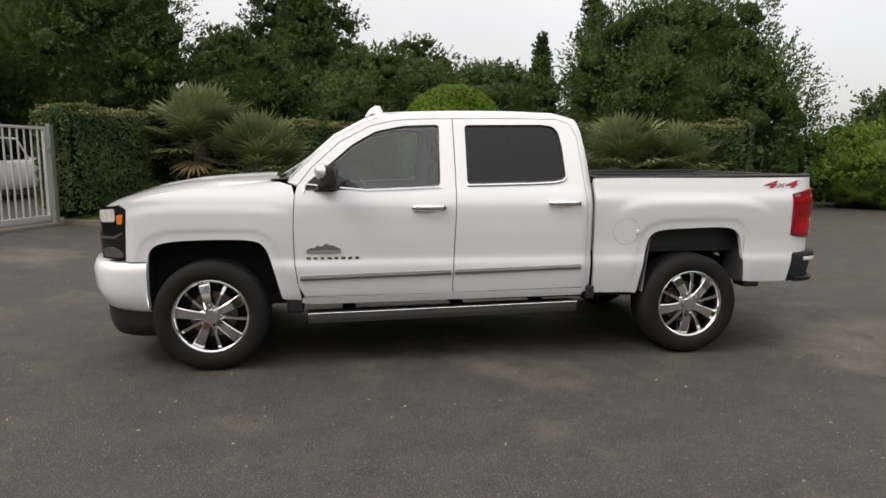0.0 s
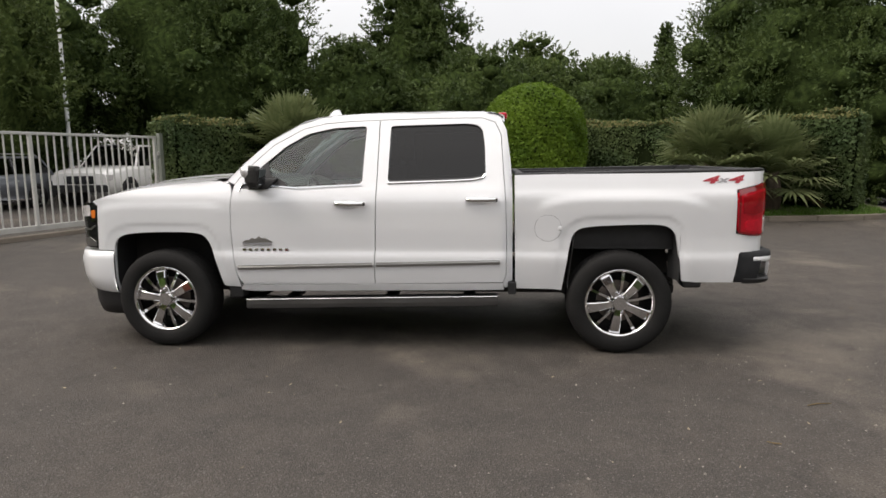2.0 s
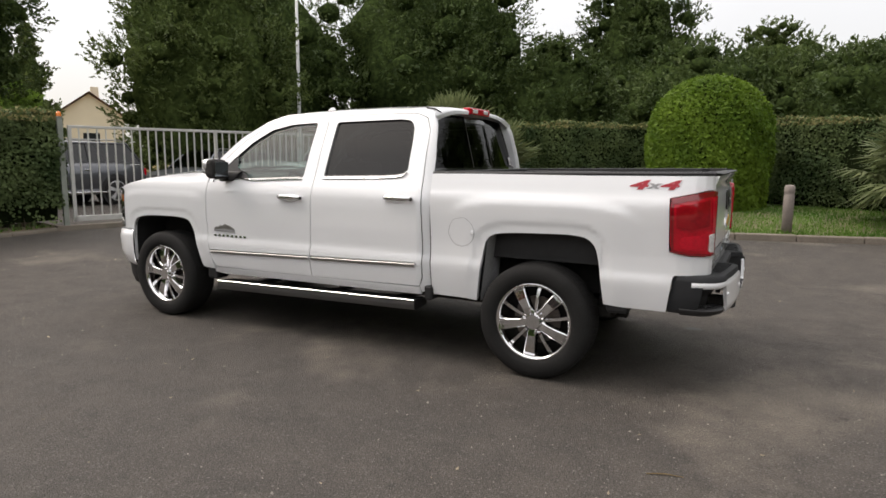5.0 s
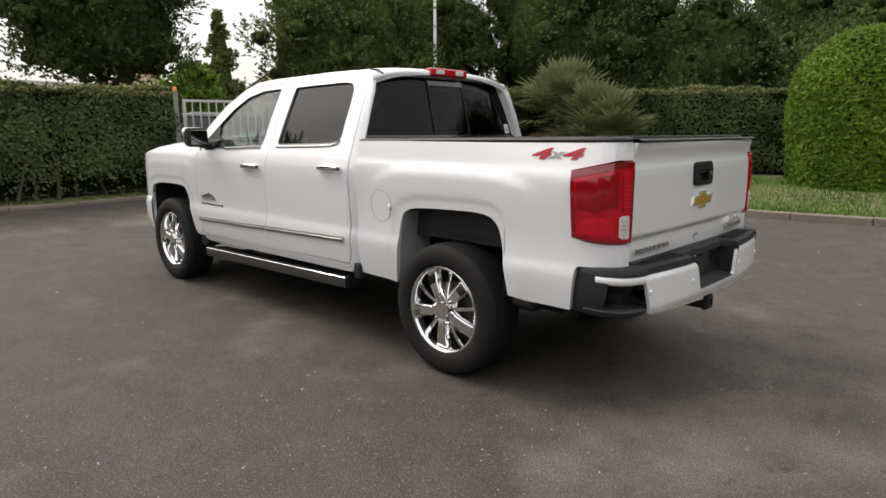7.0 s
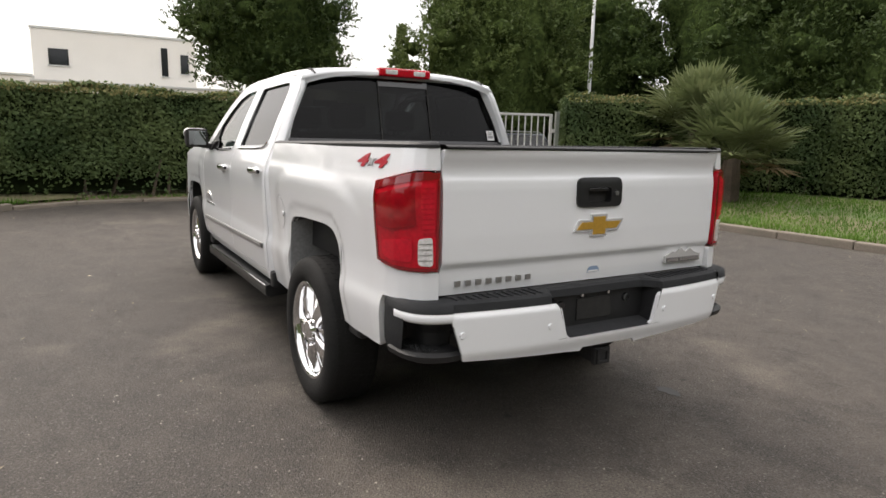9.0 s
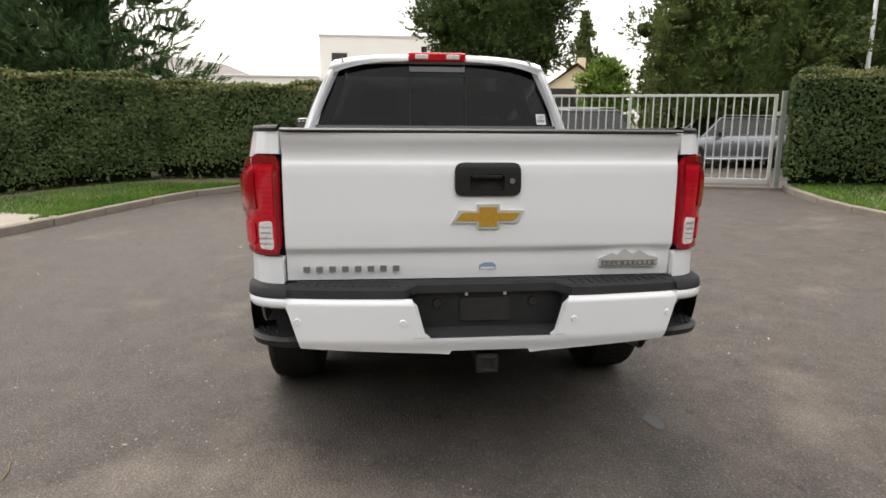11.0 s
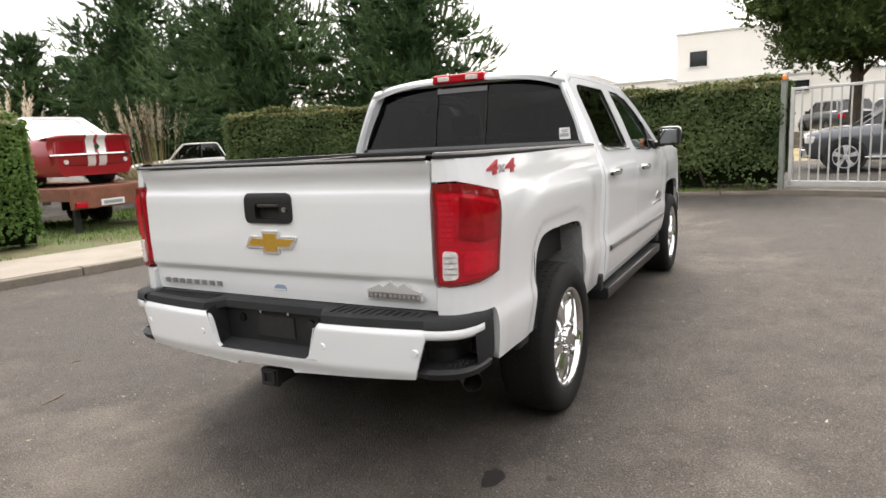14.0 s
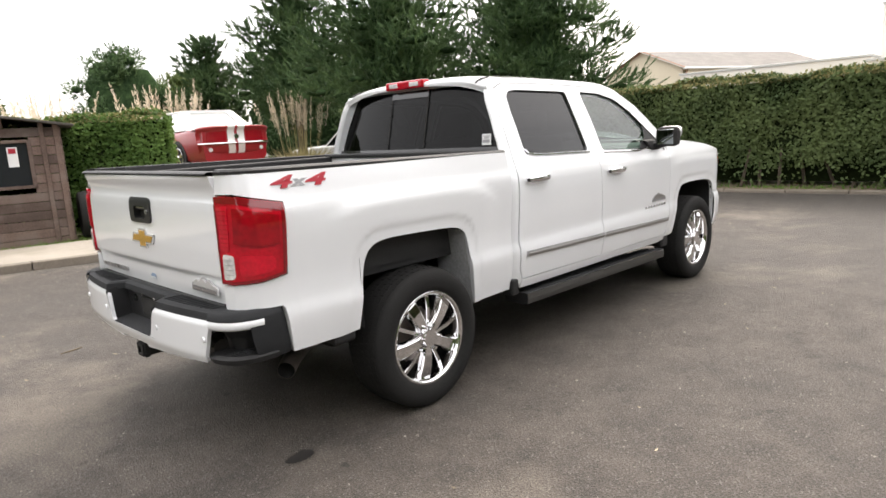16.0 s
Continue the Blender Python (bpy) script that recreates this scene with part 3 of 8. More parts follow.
def fan_palm(x, y, z_crown, radius, fronds, seed, label, droop=0.5, low=-0.5, dry=0.26):
    """A fan palm: a fibrous stem, stalks, and fans of narrow folded blades; dry fans below."""
    rng = np.random.default_rng(seed)
    z0 = ground_z(x, y) + 0.2
    t = thing("fan_palm", label, "palm", (x, y, z0))
    for i in range(fronds):
        fan_blades = []
        bm = bmesh.new()
        az = i * 2.39996 + rng.normal(0, 0.2)
        el = low + (1.45 - low) * ((i + 0.5) / fronds) ** 0.8 + rng.normal(0, 0.08)
        d = Vector((math.cos(az) * math.cos(el), math.sin(az) * math.cos(el), math.sin(el)))
        ln = radius * rng.uniform(0.42, 0.6)
        c = Vector((0, 0, z_crown - z0)) + d * 0.08
        hub = c + d * ln + Vector((0, 0, -0.12 * ln * droop))
        side = d.cross(Vector((0, 0, 1)))
        side = side.normalized() if side.length > 0.05 else Vector((1, 0, 0))
        up = side.cross(d).normalized()
        tube(bm, [c, c.lerp(hub, 0.5) + Vector((0, 0, 0.03)), hub], [0.018, 0.013, 0.009], 4, False)
        blades, fl = 24, radius * rng.uniform(0.42, 0.58)
        old = el < low + dry
        for k in range(blades):
            a = (k / (blades - 1) - 0.5) * radians(250)
            v = d * math.cos(a) + side * math.sin(a)
            v = (v + up * (0.10 * math.cos(a) + (0.05 if k % 2 else -0.03))).normalized()
            wv = (side * math.cos(a) - d * math.sin(a)) * 0.024 * radius
            l2 = fl * (0.72 + 0.28 * math.cos(a)) * rng.uniform(0.88, 1.05)
            m1 = hub + v * l2 * 0.55
            tip = hub + v * l2 + Vector((0, 0, -droop * 0.22 * l2 * rng.uniform(0.5, 1.4)))
            fan_blades.append([hub, m1 + wv, tip, m1 - wv])
        fan = quads("dry_fan" if old else "fan", np.array(fan_blades), M_PALM_DRY if old else M_PALM, t, "brown dried fan" if old else "")
        part("stalk", bm, M_PALM, fan)
    bm = bmesh.new()
    tube(bm, [(0, 0, -0.3), (0.03, 0, (z_crown - z0) * 0.5), (0, 0, z_crown - z0 + 0.1)], [0.2, 0.17, 0.13], 12)
    for v in bm.verts:
        v.co += Vector((rng.normal(0, 0.015), rng.normal(0, 0.015), 0))
    part("fibrous_stem", bm, M_BARK, t)
    return t


fan_palm(-4.1, 9.4, 1.78, 1.45, 58, 31, "grey-green fan palm with dry brown fans below", 0.6)
fan_palm(-2.75, 8.75, 1.22, 1.32, 52, 32, "bushy grey-green fan palm beside a taller palm", 0.5, low=-0.3)
fan_palm(5.7, 9.0, 1.25, 1.58, 62, 33, "low spreading fan palm with drooping blades before a hedge", 0.9, dry=0.0)
fan_palm(7.0, 8.9, 1.08, 1.46, 48, 34, "low spreading fan palm with drooping blades before a hedge", 0.9, dry=0.0)


def tree(name, x, y, h, r, label, seed, mat, shape="round", leaves=24000, size=0.11, base=1.0, lumps=90, aspect=2.3):
    """A tree: tapered trunk, limbs out to leafy lumps, and a crown of many small leaves with gaps."""
    rng = np.random.default_rng(seed)
    z0 = ground_z(x, y) - 0.05
    t = thing(name, label, "tree", (x, y, z0))
    lum = []
    for i in range(lumps):
        f = (i + rng.uniform(0, 1)) / lumps
        az = i * 2.39996 + rng.normal(0, 0.35)
        if shape == "round":
            pr = math.sqrt(max(0.03, 1 - ((f - 0.40) / 0.63) ** 2))
        elif shape == "cone":
            pr = 1.04 * (1 - f) ** 0.72 if f > 0.10 else 0.85
        else:
            pr = (1 - 0.66 * f ** 1.5) * (0.68 + 0.40 * abs(math.sin(i * 1.3)))
        lr = r * rng.uniform(0.17, 0.29) * (0.8 if shape == "cone" else 1.0) * (0.55 + 0.45 * pr)
        rad = r * pr * (rng.uniform(0.62, 1.0) if i % 3 else rng.uniform(0.05, 0.6))
        rad = max(0.0, rad - lr * 0.7)
        z = base + f * (h - base)
        lum.append((Vector((rad * math.cos(az), rad * math.sin(az), min(max(z, lr * 0.6), h - lr * 0.5))), lr))
    w = np.array([lr ** 2 for _, lr in lum])
    pine = shape == "pine"
    each = 14 if pine else 8
    cnt = np.maximum(1, (leaves / each * w / w.sum()).astype(int))
    P, A, N = [], [], []
    for (c, lr), k in zip(lum, cnt):
        # leafy shoots from inside the lump, growing outward and up
        v = rng.normal(0, 1, (k, 3))
        v /= np.linalg.norm(v, axis=1, keepdims=True)
        sq = np.array([1.25, 1.25, 0.5]) if pine else np.array([1.0, 1.0, 0.9])
        foot = np.array(c) + v * sq * lr * rng.uniform(0.45, 0.92, (k, 1)) ** 0.7
        out = foot * np.array([1, 1, 0]) / (np.linalg.norm(foot[:, :2], axis=1, keepdims=True) + 0.3)
        way = v * 0.6 + out * (0.55 if pine else 0.3) + np.array([0, 0, 0.75 if pine else 0.5]) + rng.normal(0, 0.28, (k, 3))
        way /= np.linalg.norm(way, axis=1, keepdims=True) + 1e-9
        reach = np.clip(lr * rng.uniform(0.25, 0.62, (k, 1)), 0.16, 0.75)
        f = (np.arange(each) + rng.uniform(0, 1, (k, each)))[:, :, None] / each
        p = foot[:, None, :] + way[:, None, :] * reach[:, None, :] * f + rng.normal(0, 0.35 * size, (k, each, 3))
        P.append(p.reshape(-1, 3))
        A.append(np.repeat(way, each, axis=0))
        N.append(np.repeat(v * 0.55 + out * 0.3 + np.array([0, 0, 0.7]), each, axis=0))
    P, A, N = np.concatenate(P), np.concatenate(A), np.concatenate(N)
    quads("crown", shoot_leaves(P, A, N, size * (1.0 if pine else 0.84), rng, aspect if pine else 2.1, 0.40 if pine else 0.75), mat, t)
    bm = bmesh.new()
    tr = max(0.07, h * 0.024)
    tube(bm, [(0, 0, 0), (0.05, 0.02, h * 0.3), (0, 0.06, h * 0.6), (0, 0, h * 0.86)], [tr, tr * 0.8, tr * 0.5, tr * 0.15], 9)
    for c, lr in lum[::3]:
        zb = max(base * 0.7, c.z - c.xy.length * 0.7)
        tube(bm, [(0, 0, zb), (c.x * 0.5, c.y * 0.5, zb + (c.z - zb) * 0.6), tuple(c)], [tr * 0.35, tr * 0.22, tr * 0.07], 5)
    part("trunk", bm, M_BARK, t)
    # solid fillings in shade-dark greens under the leafy lumps
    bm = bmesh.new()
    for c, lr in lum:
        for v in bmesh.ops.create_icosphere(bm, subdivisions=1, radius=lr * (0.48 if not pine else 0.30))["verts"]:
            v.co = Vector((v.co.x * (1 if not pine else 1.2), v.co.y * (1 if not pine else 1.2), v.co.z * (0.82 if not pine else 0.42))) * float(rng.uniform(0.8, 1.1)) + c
    # the closed heart of the crown, uneven, inside the leafy lumps
    heart = {"round": 0.58, "cone": 0.46}.get(shape, 0.20)
    rings = []
    for i in range(15):
        f = 0.03 + 0.82 * i / 14
        if shape == "round":
            pr = math.sqrt(max(0.03, 1 - ((f - 0.40) / 0.63) ** 2))
        elif shape == "cone":
            pr = 1.04 * (1 - f) ** 0.72 if f > 0.10 else 0.85
        else:
            pr = 1 - 0.66 * f ** 1.5
        ring = []
        for k in range(22):
            a = 2 * math.pi * k / 22
            q = r * pr * heart * (1 + 0.10 * math.sin(3 * a + seed + 5 * f) + 0.08 * math.sin(7 * a - 9 * f + seed) + float(rng.normal(0, 0.035)))
            ring.append(bm.verts.new((q * math.cos(a), q * math.sin(a), base + f * (h - base) * 0.97 + float(rng.normal(0, 0.06)))))
        rings.append(ring)
    for r0, r1 in zip(rings, rings[1:]):
        for k in range(22):
            bm.faces.new((r0[k], r0[(k + 1) % 22], r1[(k + 1) % 22], r1[k]))
    bm.faces.new(rings[0][::-1]), bm.faces.new(rings[-1])
    part("inner_foliage", bm, M_MASS.get(mat.name, M_SHADE_CORE), t, smooth=True)
    return t


DARK, OLIVE = "dark green broadleaf tree with a dense rounded crown", "olive-green broadleaf tree with a loose leafy crown"
tree("tree", -18.0, 17.0, 9.6, 5.6, DARK, 41, M_TREE_DARK, "round", 38000, 0.088)
tree("tree", -12.3, 23.4, 11.2, 6.5, DARK, 42, M_TREE_DARK, "round", 66000, 0.092, lumps=130)
tree("tree", -5.4, 21.6, 6.2, 2.9, DARK, 43, M_TREE_DARK, "round", 34000, 0.078)
tree("tree", -2.9, 26.2, 12.0, 5.4, "tall dark green tree with a tapering crown", 44, M_TREE_DARK, "cone", 62000, 0.092, lumps=150)
tree("tree", 2.8, 28.0, 7.4, 3.2, "small open tree with sparse light foliage", 45, M_TREE_OLIVE, "round", 15750, 0.088)
tree("tree", 6.4, 28.0, 6.2, 3.2, OLIVE, 46, M_TREE_OLIVE, "round", 22750, 0.088)
tree("tree", 9.2, 27.4, 7.7, 2.2, "slim green conifer with a pointed top", 47, M_TREE_DARK, "cone", 21000, 0.088)
tree("tree", 11.8, 27.0, 10.4, 2.6, "tall slim green conifer with a pointed top", 48, M_TREE_DARK, "cone", 22750, 0.088)
tree("tree", 9.8, 14.0, 6.3, 4.4, "big rounded dark green tree rising behind the hedge", 49, M_TREE_DARK, "round", 112000, 0.060, lumps=150, base=0.5, aspect=2.6)
tree("tree", 0.2, 21.0, 5.5, 3.8, DARK, 50, M_TREE_DARK, "round", 31500, 0.082)
tree("tree", 5.2, 20.5, 4.9, 3.6, DARK, 51, M_TREE_DARK, "round", 31500, 0.082)
tree("tree", 17.6, 13.4, 3.6, 3.0, "low dark green bushy tree", 52, M_TREE_DARK, "round", 29750, 0.068, base=0.3)
tree("tree", 20.5, 12.0, 4.4, 3.2, "low dark green bushy tree", 53, M_TREE_DARK, "round", 26250, 0.075, base=0.3)
tree("tree", -15.2, 11.4, 8.4, 3.7, "tall tree with yellowish green leaves", 54, M_TREE_OLIVE, "round", 59500, 0.078, lumps=90)
tree("tree", -17.2, 3.84, 8.2, 3.3, "dark green lime tree with a short visible trunk", 55, M_TREE_DARK, "round", 56000, 0.071, base=3.0, lumps=90)
tree("tree", -27.0, 11.4, 4.6, 1.7, "small fresh green tree with light leaves", 56, M_TREE_LIGHT, "round", 21000, 0.082, base=0.8)
tree("tree", -42.0, 21.0, 10.0, 2.6, "slim distant green tree", 57, M_TREE_OLIVE, "cone", 14000, 0.136)
tree("tree", -46.0, 16.5, 10.0, 2.6, "slim distant green tree", 58, M_TREE_OLIVE, "cone", 14000, 0.136)
PINE = "dark blue-green pine with upswept needle tufts"
tree("shrub", 11.6, 12.4, 2.4, 2.1, "dark green leafy shrub under a big tree", 60, M_TREE_DARK, "round", 22000, 0.05, base=0.2, lumps=50, aspect=2.6)
tree("shrub", 14.0, 11.2, 2.3, 2.3, "fresh green leafy shrub at the end of the hedge", 59, M_TREE_LIGHT, "round", 26000, 0.05, base=0.2, lumps=50, aspect=2.6)
tree("pine", -11.0, -7.1, 6.3, 3.1, PINE, 61, M_PINE, "pine", 54000, 0.028, lumps=120, aspect=7, base=0.6)
tree("pine", -8.5, -10.6, 7.2, 3.4, PINE, 62, M_PINE, "pine", 52000, 0.028, lumps=120, aspect=7, base=2.2)
tree("pine", -13.6, -10.2, 7.2, 3.4, PINE, 63, M_PINE, "pine", 42000, 0.036, lumps=100, aspect=6)
tree("pine", -9.3, -16.6, 7.6, 2.8, PINE, 64, M_PINE, "pine", 36000, 0.036, lumps=90, aspect=6, base=2.2)
tree("pine", -6.7, -18.2, 5.1, 1.9, PINE, 65, M_PINE, "pine", 20000, 0.036, lumps=60, aspect=6)
tree("pine", -17.2, -28.2, 7.5, 4.2, PINE, 71, M_PINE, "round", 16000, 0.09, lumps=60, aspect=3, base=0.4)
tree("pine", -20.0, -24.0, 8.5, 4.2, PINE, 72, M_PINE, "round", 16000, 0.09, lumps=60, aspect=3, base=0.4)
tree("pine", -9.6, -34.0, 6.6, 3.2, PINE, 66, M_PINE, "round", 24500, 0.082, lumps=40, aspect=3)
tree("tree", -14.8, -37.5, 5.8, 3.4, "pale green distant tree", 67, M_TREE_OLIVE, "round", 15750, 0.136)
tree("tree", -2.5, -38.0, 4.6, 3.2, "pale green distant tree", 68, M_TREE_OLIVE, "round", 15750, 0.136)


def light_block(name, points, height, label):
    """A plain dark wall that closes the yard out of view, added to cut sky light and reflections."""
    rows = []
    for x, y in points:
        rows.append([(x, y, -0.2), (x, y, height * 0.6), (x, y, height)])
    ob = sweep_rows(name, rows)
    return tagged(ob, label, "hedge", kind="structure")


def sweep_rows(name, rows):
    k = len(rows[0])
    verts = [p for r in rows for p in r] + [(p[0] * 1.04, p[1] * 1.04, p[2]) for r in rows for p in r]
    o = len(rows) * k
    faces = []
    for i in range(len(rows) - 1):
        for j in range(k - 1):
            f = (i * k + j, i * k + j + 1, (i + 1) * k + j + 1, (i + 1) * k + j)
            faces += [f, tuple(q + o for q in f[::-1])]
        faces.append((i * k + k - 1, i * k + k - 1 + o, (i + 1) * k + k - 1 + o, (i + 1) * k + k - 1))
    return mesh(name, verts, faces, M_LIGHT_BLOCK)


M_LIGHT_BLOCK = material("light_block_green", (0.055, 0.075, 0.03), 0.9, spread=0.6, scale=1.2, fine=9, bump=1.0, bump_scale=12)
# unseen walls, added to block low sky behind the truck and darken reflections
light_block("wall_east", [(25 + 0.6 * math.sin(i * 1.9), -24 + i * 2.0) for i in range(24)], 11.0, "plain dark unseen wall added to cut sky light and reflections")
light_block("wall_south", [(4.6 + i * 1.9, -13.0 - i * 1.1 + 0.4 * math.sin(i * 2.3)) for i in range(12)], 5.0, "lower dark unseen wall added to cut low sky light")

# ---- vehicle materials ----
M_PAINT = material("pearl_white_paint", (0.790, 0.800, 0.820), 0.34, 0.06, coat=1.0, spread=0.02, scale=2, fine=400)
M_CHROME = material("chrome", (0.80, 0.80, 0.81), 0.07, 1.0)
M_SATIN = material("satin_silver", (0.42, 0.42, 0.42), 0.3, 0.9)
M_BOARD = material("dull_satin_edge", (0.19, 0.185, 0.18), 0.42, 0.6)
M_BLACK = material("black_plastic", (0.013, 0.013, 0.014), 0.55, spread=0.3, scale=20, fine=300, bump=0.15, bump_scale=400)
M_PAD = material("textured_grey_plastic", (0.022, 0.023, 0.025), 0.7, spread=0.25, scale=10, fine=300, bump=0.25, bump_scale=300, spec=0.25)
M_BEZEL = material("satin_black_plastic", (0.010, 0.010, 0.011), 0.38, spread=0.2, scale=20, fine=300)
M_GLOSSBLACK = material("gloss_black", (0.012, 0.012, 0.013), 0.12, coat=0.6)
M_RUBBER = material("tyre_rubber", (0.0115, 0.0112, 0.011), 0.82, spec=0.3, spread=0.35, scale=6, fine=90, bump=0.2, bump_scale=200)
M_LINER = material("wheel_liner", (0.030, 0.030, 0.031), 0.8, spread=0.3, scale=6, fine=60)
M_LINER_GREY = material("grey_inner_panel", (0.26, 0.26, 0.265), 0.6, spread=0.3, scale=5, fine=60)
M_UNDER = material("underbody", (0.02, 0.019, 0.018), 0.9, spread=0.4, scale=5, fine=40)
M_RED = material("red_lens", (0.47, 0.004, 0.016), 0.12, coat=0.35, spread=0.25, scale=9, fine=60)
M_RED_B = material("red_lens_inner", (0.28, 0.002, 0.008), 0.14, coat=0.3, spread=0.25, scale=14, fine=40)
M_RED_C = material("bright_red_lens", (0.55, 0.006, 0.022), 0.12, coat=0.35, spread=0.2, scale=20, fine=90)
M_MIRROR = material("mirror_silver", (0.24, 0.26, 0.27), 0.02, 1.0)
M_DEEPRED = material("deep_red_lens", (0.20, 0.004, 0.008), 0.12, coat=1.0)
M_DARKBAND = material("dark_grey_band", (0.10, 0.10, 0.105), 0.4)
M_SILVER = material("bright_silver", (0.74, 0.74, 0.74), 0.25, 0.55)
M_CLEAR = material("clear_lens", (0.78, 0.76, 0.76), 0.12, 0.2, coat=1.0, spread=0.3, scale=30, fine=90)
M_AMBER = material("amber_lens", (0.75, 0.20, 0.03), 0.2, coat=1.0)
M_GOLD = material("gold_badge", (0.62, 0.36, 0.06), 0.35, 0.5, spread=0.12, scale=60, fine=300)
M_STICKER = material("white_sticker", (0.72, 0.72, 0.72), 0.6)
M_BADGE_RED = material("red_decal", (0.38, 0.018, 0.032), 0.35)
M_BADGE_GREY = material("grey_decal", (0.30, 0.30, 0.31), 0.4)
M_BLUE = material("blue_grey_decal", (0.22, 0.30, 0.42), 0.5)
M_LEATHER = material("dark_leather", (0.045, 0.038, 0.033), 0.5, spread=0.2, scale=12, fine=200)
M_STEEL = material("dull_steel", (0.24, 0.21, 0.19), 0.45, 0.8, spread=0.3, scale=12, fine=80)


def window_glass(name, tint, gloss=0.02, ior=1.5):
    """Thin window glass: tinted see-through, with a mirror gloss that grows at a slant."""
    m = bpy.data.materials.new(name)
    m.use_nodes = True
    n, l = m.node_tree.nodes, m.node_tree.links
    n.remove(n["Principled BSDF"])
    tr, gl, ms, fr = n.new("ShaderNodeBsdfTransparent"), n.new("ShaderNodeBsdfGlossy"), n.new("ShaderNodeMixShader"), n.new("ShaderNodeFresnel")
    tr.inputs["Color"].default_value = (*tint, 1)
    gl.inputs["Roughness"].default_value = gloss
    fr.inputs["IOR"].default_value = ior
    l.new(fr.outputs[0], ms.inputs["Fac"]), l.new(tr.outputs[0], ms.inputs[1]), l.new(gl.outputs[0], ms.inputs[2])
    l.new(ms.outputs[0], n["Material Output"].inputs["Surface"])
    return m


M_GLASS = window_glass("green_tint_glass", (0.54, 0.66, 0.62), 0.02, 1.85)
M_PRIVACY = window_glass("privacy_glass", (0.03, 0.031, 0.034), 0.02, 1.5)
M_REARGLASS = window_glass("dark_rear_glass", (0.028, 0.029, 0.031), 0.02, 1.30)
M_CARGLASS = window_glass("car_glass", (0.07, 0.08, 0.085), 0.03, 1.65)

# ---- the pickup truck: x runs from nose (-) to tail (+), y across, wheels at x -1.82 and 1.82 ----
TRUCK = thing("pickup_truck", "pearl white crew cab pickup truck with chrome wheels, parked on asphalt", "truck")


def table(points, sigma=0.02):
    """A smooth curve through a table of (z, value)."""
    zs = np.linspace(-0.5, 2.5, 1501)
    v = np.interp(zs, [p[0] for p in points], [p[1] for p in points])
    k = np.exp(-0.5 * (np.arange(-60, 61) * 0.002 / sigma) ** 2)
    v = np.convolve(np.pad(v, 60, mode="edge"), k / k.sum(), mode="valid")
    return lambda z: float(np.interp(z, zs, v))


def ramp(v, a, b):
    t = min(max((v - a) / (b - a), 0.0), 1.0)
    return t * t * (3 - 2 * t)


CAB = table([(0.40, 0.93), (0.47, 0.962), (0.53, 0.985), (0.62, 1.000), (0.71, 1.012), (0.755, 1.012), (0.80, 0.997), (0.95, 1.006), (1.12, 1.010), (1.20, 1.005), (1.27, 0.982), (1.33, 0.952), (1.55, 0.862), (1.80, 0.745), (1.90, 0.69)], 0.016)
BED = table([(0.40, 0.930), (0.50, 0.954), (0.60, 0.972), (0.70, 0.985), (0.745, 0.987), (0.80, 0.975), (0.90, 0.974), (1.0, 0.981), (1.1, 0.989), (1.18, 0.993), (1.235, 0.989), (1.275, 0.973), (1.33, 0.961), (1.405, 0.943), (1.43, 0.935)], 0.014)
NOSE = [(-2.74, 0.0), (-2.71, 0.45), (-2.645, 0.70), (-2.555, 0.862), (-2.46, 0.945), (-2.36, 0.985), (-2.25, 1.0)]
TAIL = [(2.62, 1.0), (2.72, 0.992), (2.80, 0.970), (2.855, 0.935), (2.890, 0.885), (2.905, 0.812)]
TAIL_S = [0.0]
for (ax, ay), (bx, by) in zip(TAIL, TAIL[1:]):
    TAIL_S.append(TAIL_S[-1] + math.hypot(bx - ax, by - ay))
TAIL_S = [q * 0.4017 / TAIL_S[-1] for q in TAIL_S]
ARCH_F = [(-2.235, 0.40), (-2.232, 0.82), (-2.20, 0.90), (-2.10, 0.938), (-1.81, 0.950), (-1.52, 0.945), (-1.44, 0.905), (-1.395, 0.79), (-1.326, 0.515)]
ARCH_R = [(1.380, 0.49), (1.440, 0.89), (1.472, 0.955), (1.55, 0.992), (1.85, 1.005), (2.12, 1.010), (2.205, 0.970), (2.242, 0.885), (2.285, 0.570)]


def rounded(points, rounds=2):
    return smooth_line(points, rounds)


ARCH_FS, ARCH_RS = np.array(rounded(ARCH_F)), np.array(rounded(ARCH_R))


def near(arch, x, z):
    """How far a place lies from an arch line."""
    a, d = arch[:-1], arch[1:] - arch[:-1]
    t = np.clip(((x - a[:, 0]) * d[:, 0] + (z - a[:, 1]) * d[:, 1]) / (d ** 2).sum(1), 0, 1)
    return float(np.hypot(a[:, 0] + t * d[:, 0] - x, a[:, 1] + t * d[:, 1] - z).min())


def round_loop(points, radius=0.03, n=4):
    """A closed outline with its corners rounded."""
    out = []
    k = len(points)
    for i in range(k):
        p, a, b = Vector(points[i]), Vector(points[i - 1]), Vector(points[(i + 1) % k])
        r = min(radius, (a - p).length * 0.45, (b - p).length * 0.45)
        u, v = p + (a - p).normalized() * r, p + (b - p).normalized() * r
        for j in range(n + 1):
            t = j / n
            out.append(tuple(u.lerp(p, t).lerp(p.lerp(v, t), t)))
    return out


def outset(line, d):
    """An open line moved sideways by d to its left."""
    out = []
    for i, p in enumerate(line):
        a, b = Vector(line[max(i - 1, 0)]), Vector(line[min(i + 1, len(line) - 1)])
        t = (b - a).normalized()
        out.append((p[0] - t.y * d, p[1] + t.x * d))
    return out


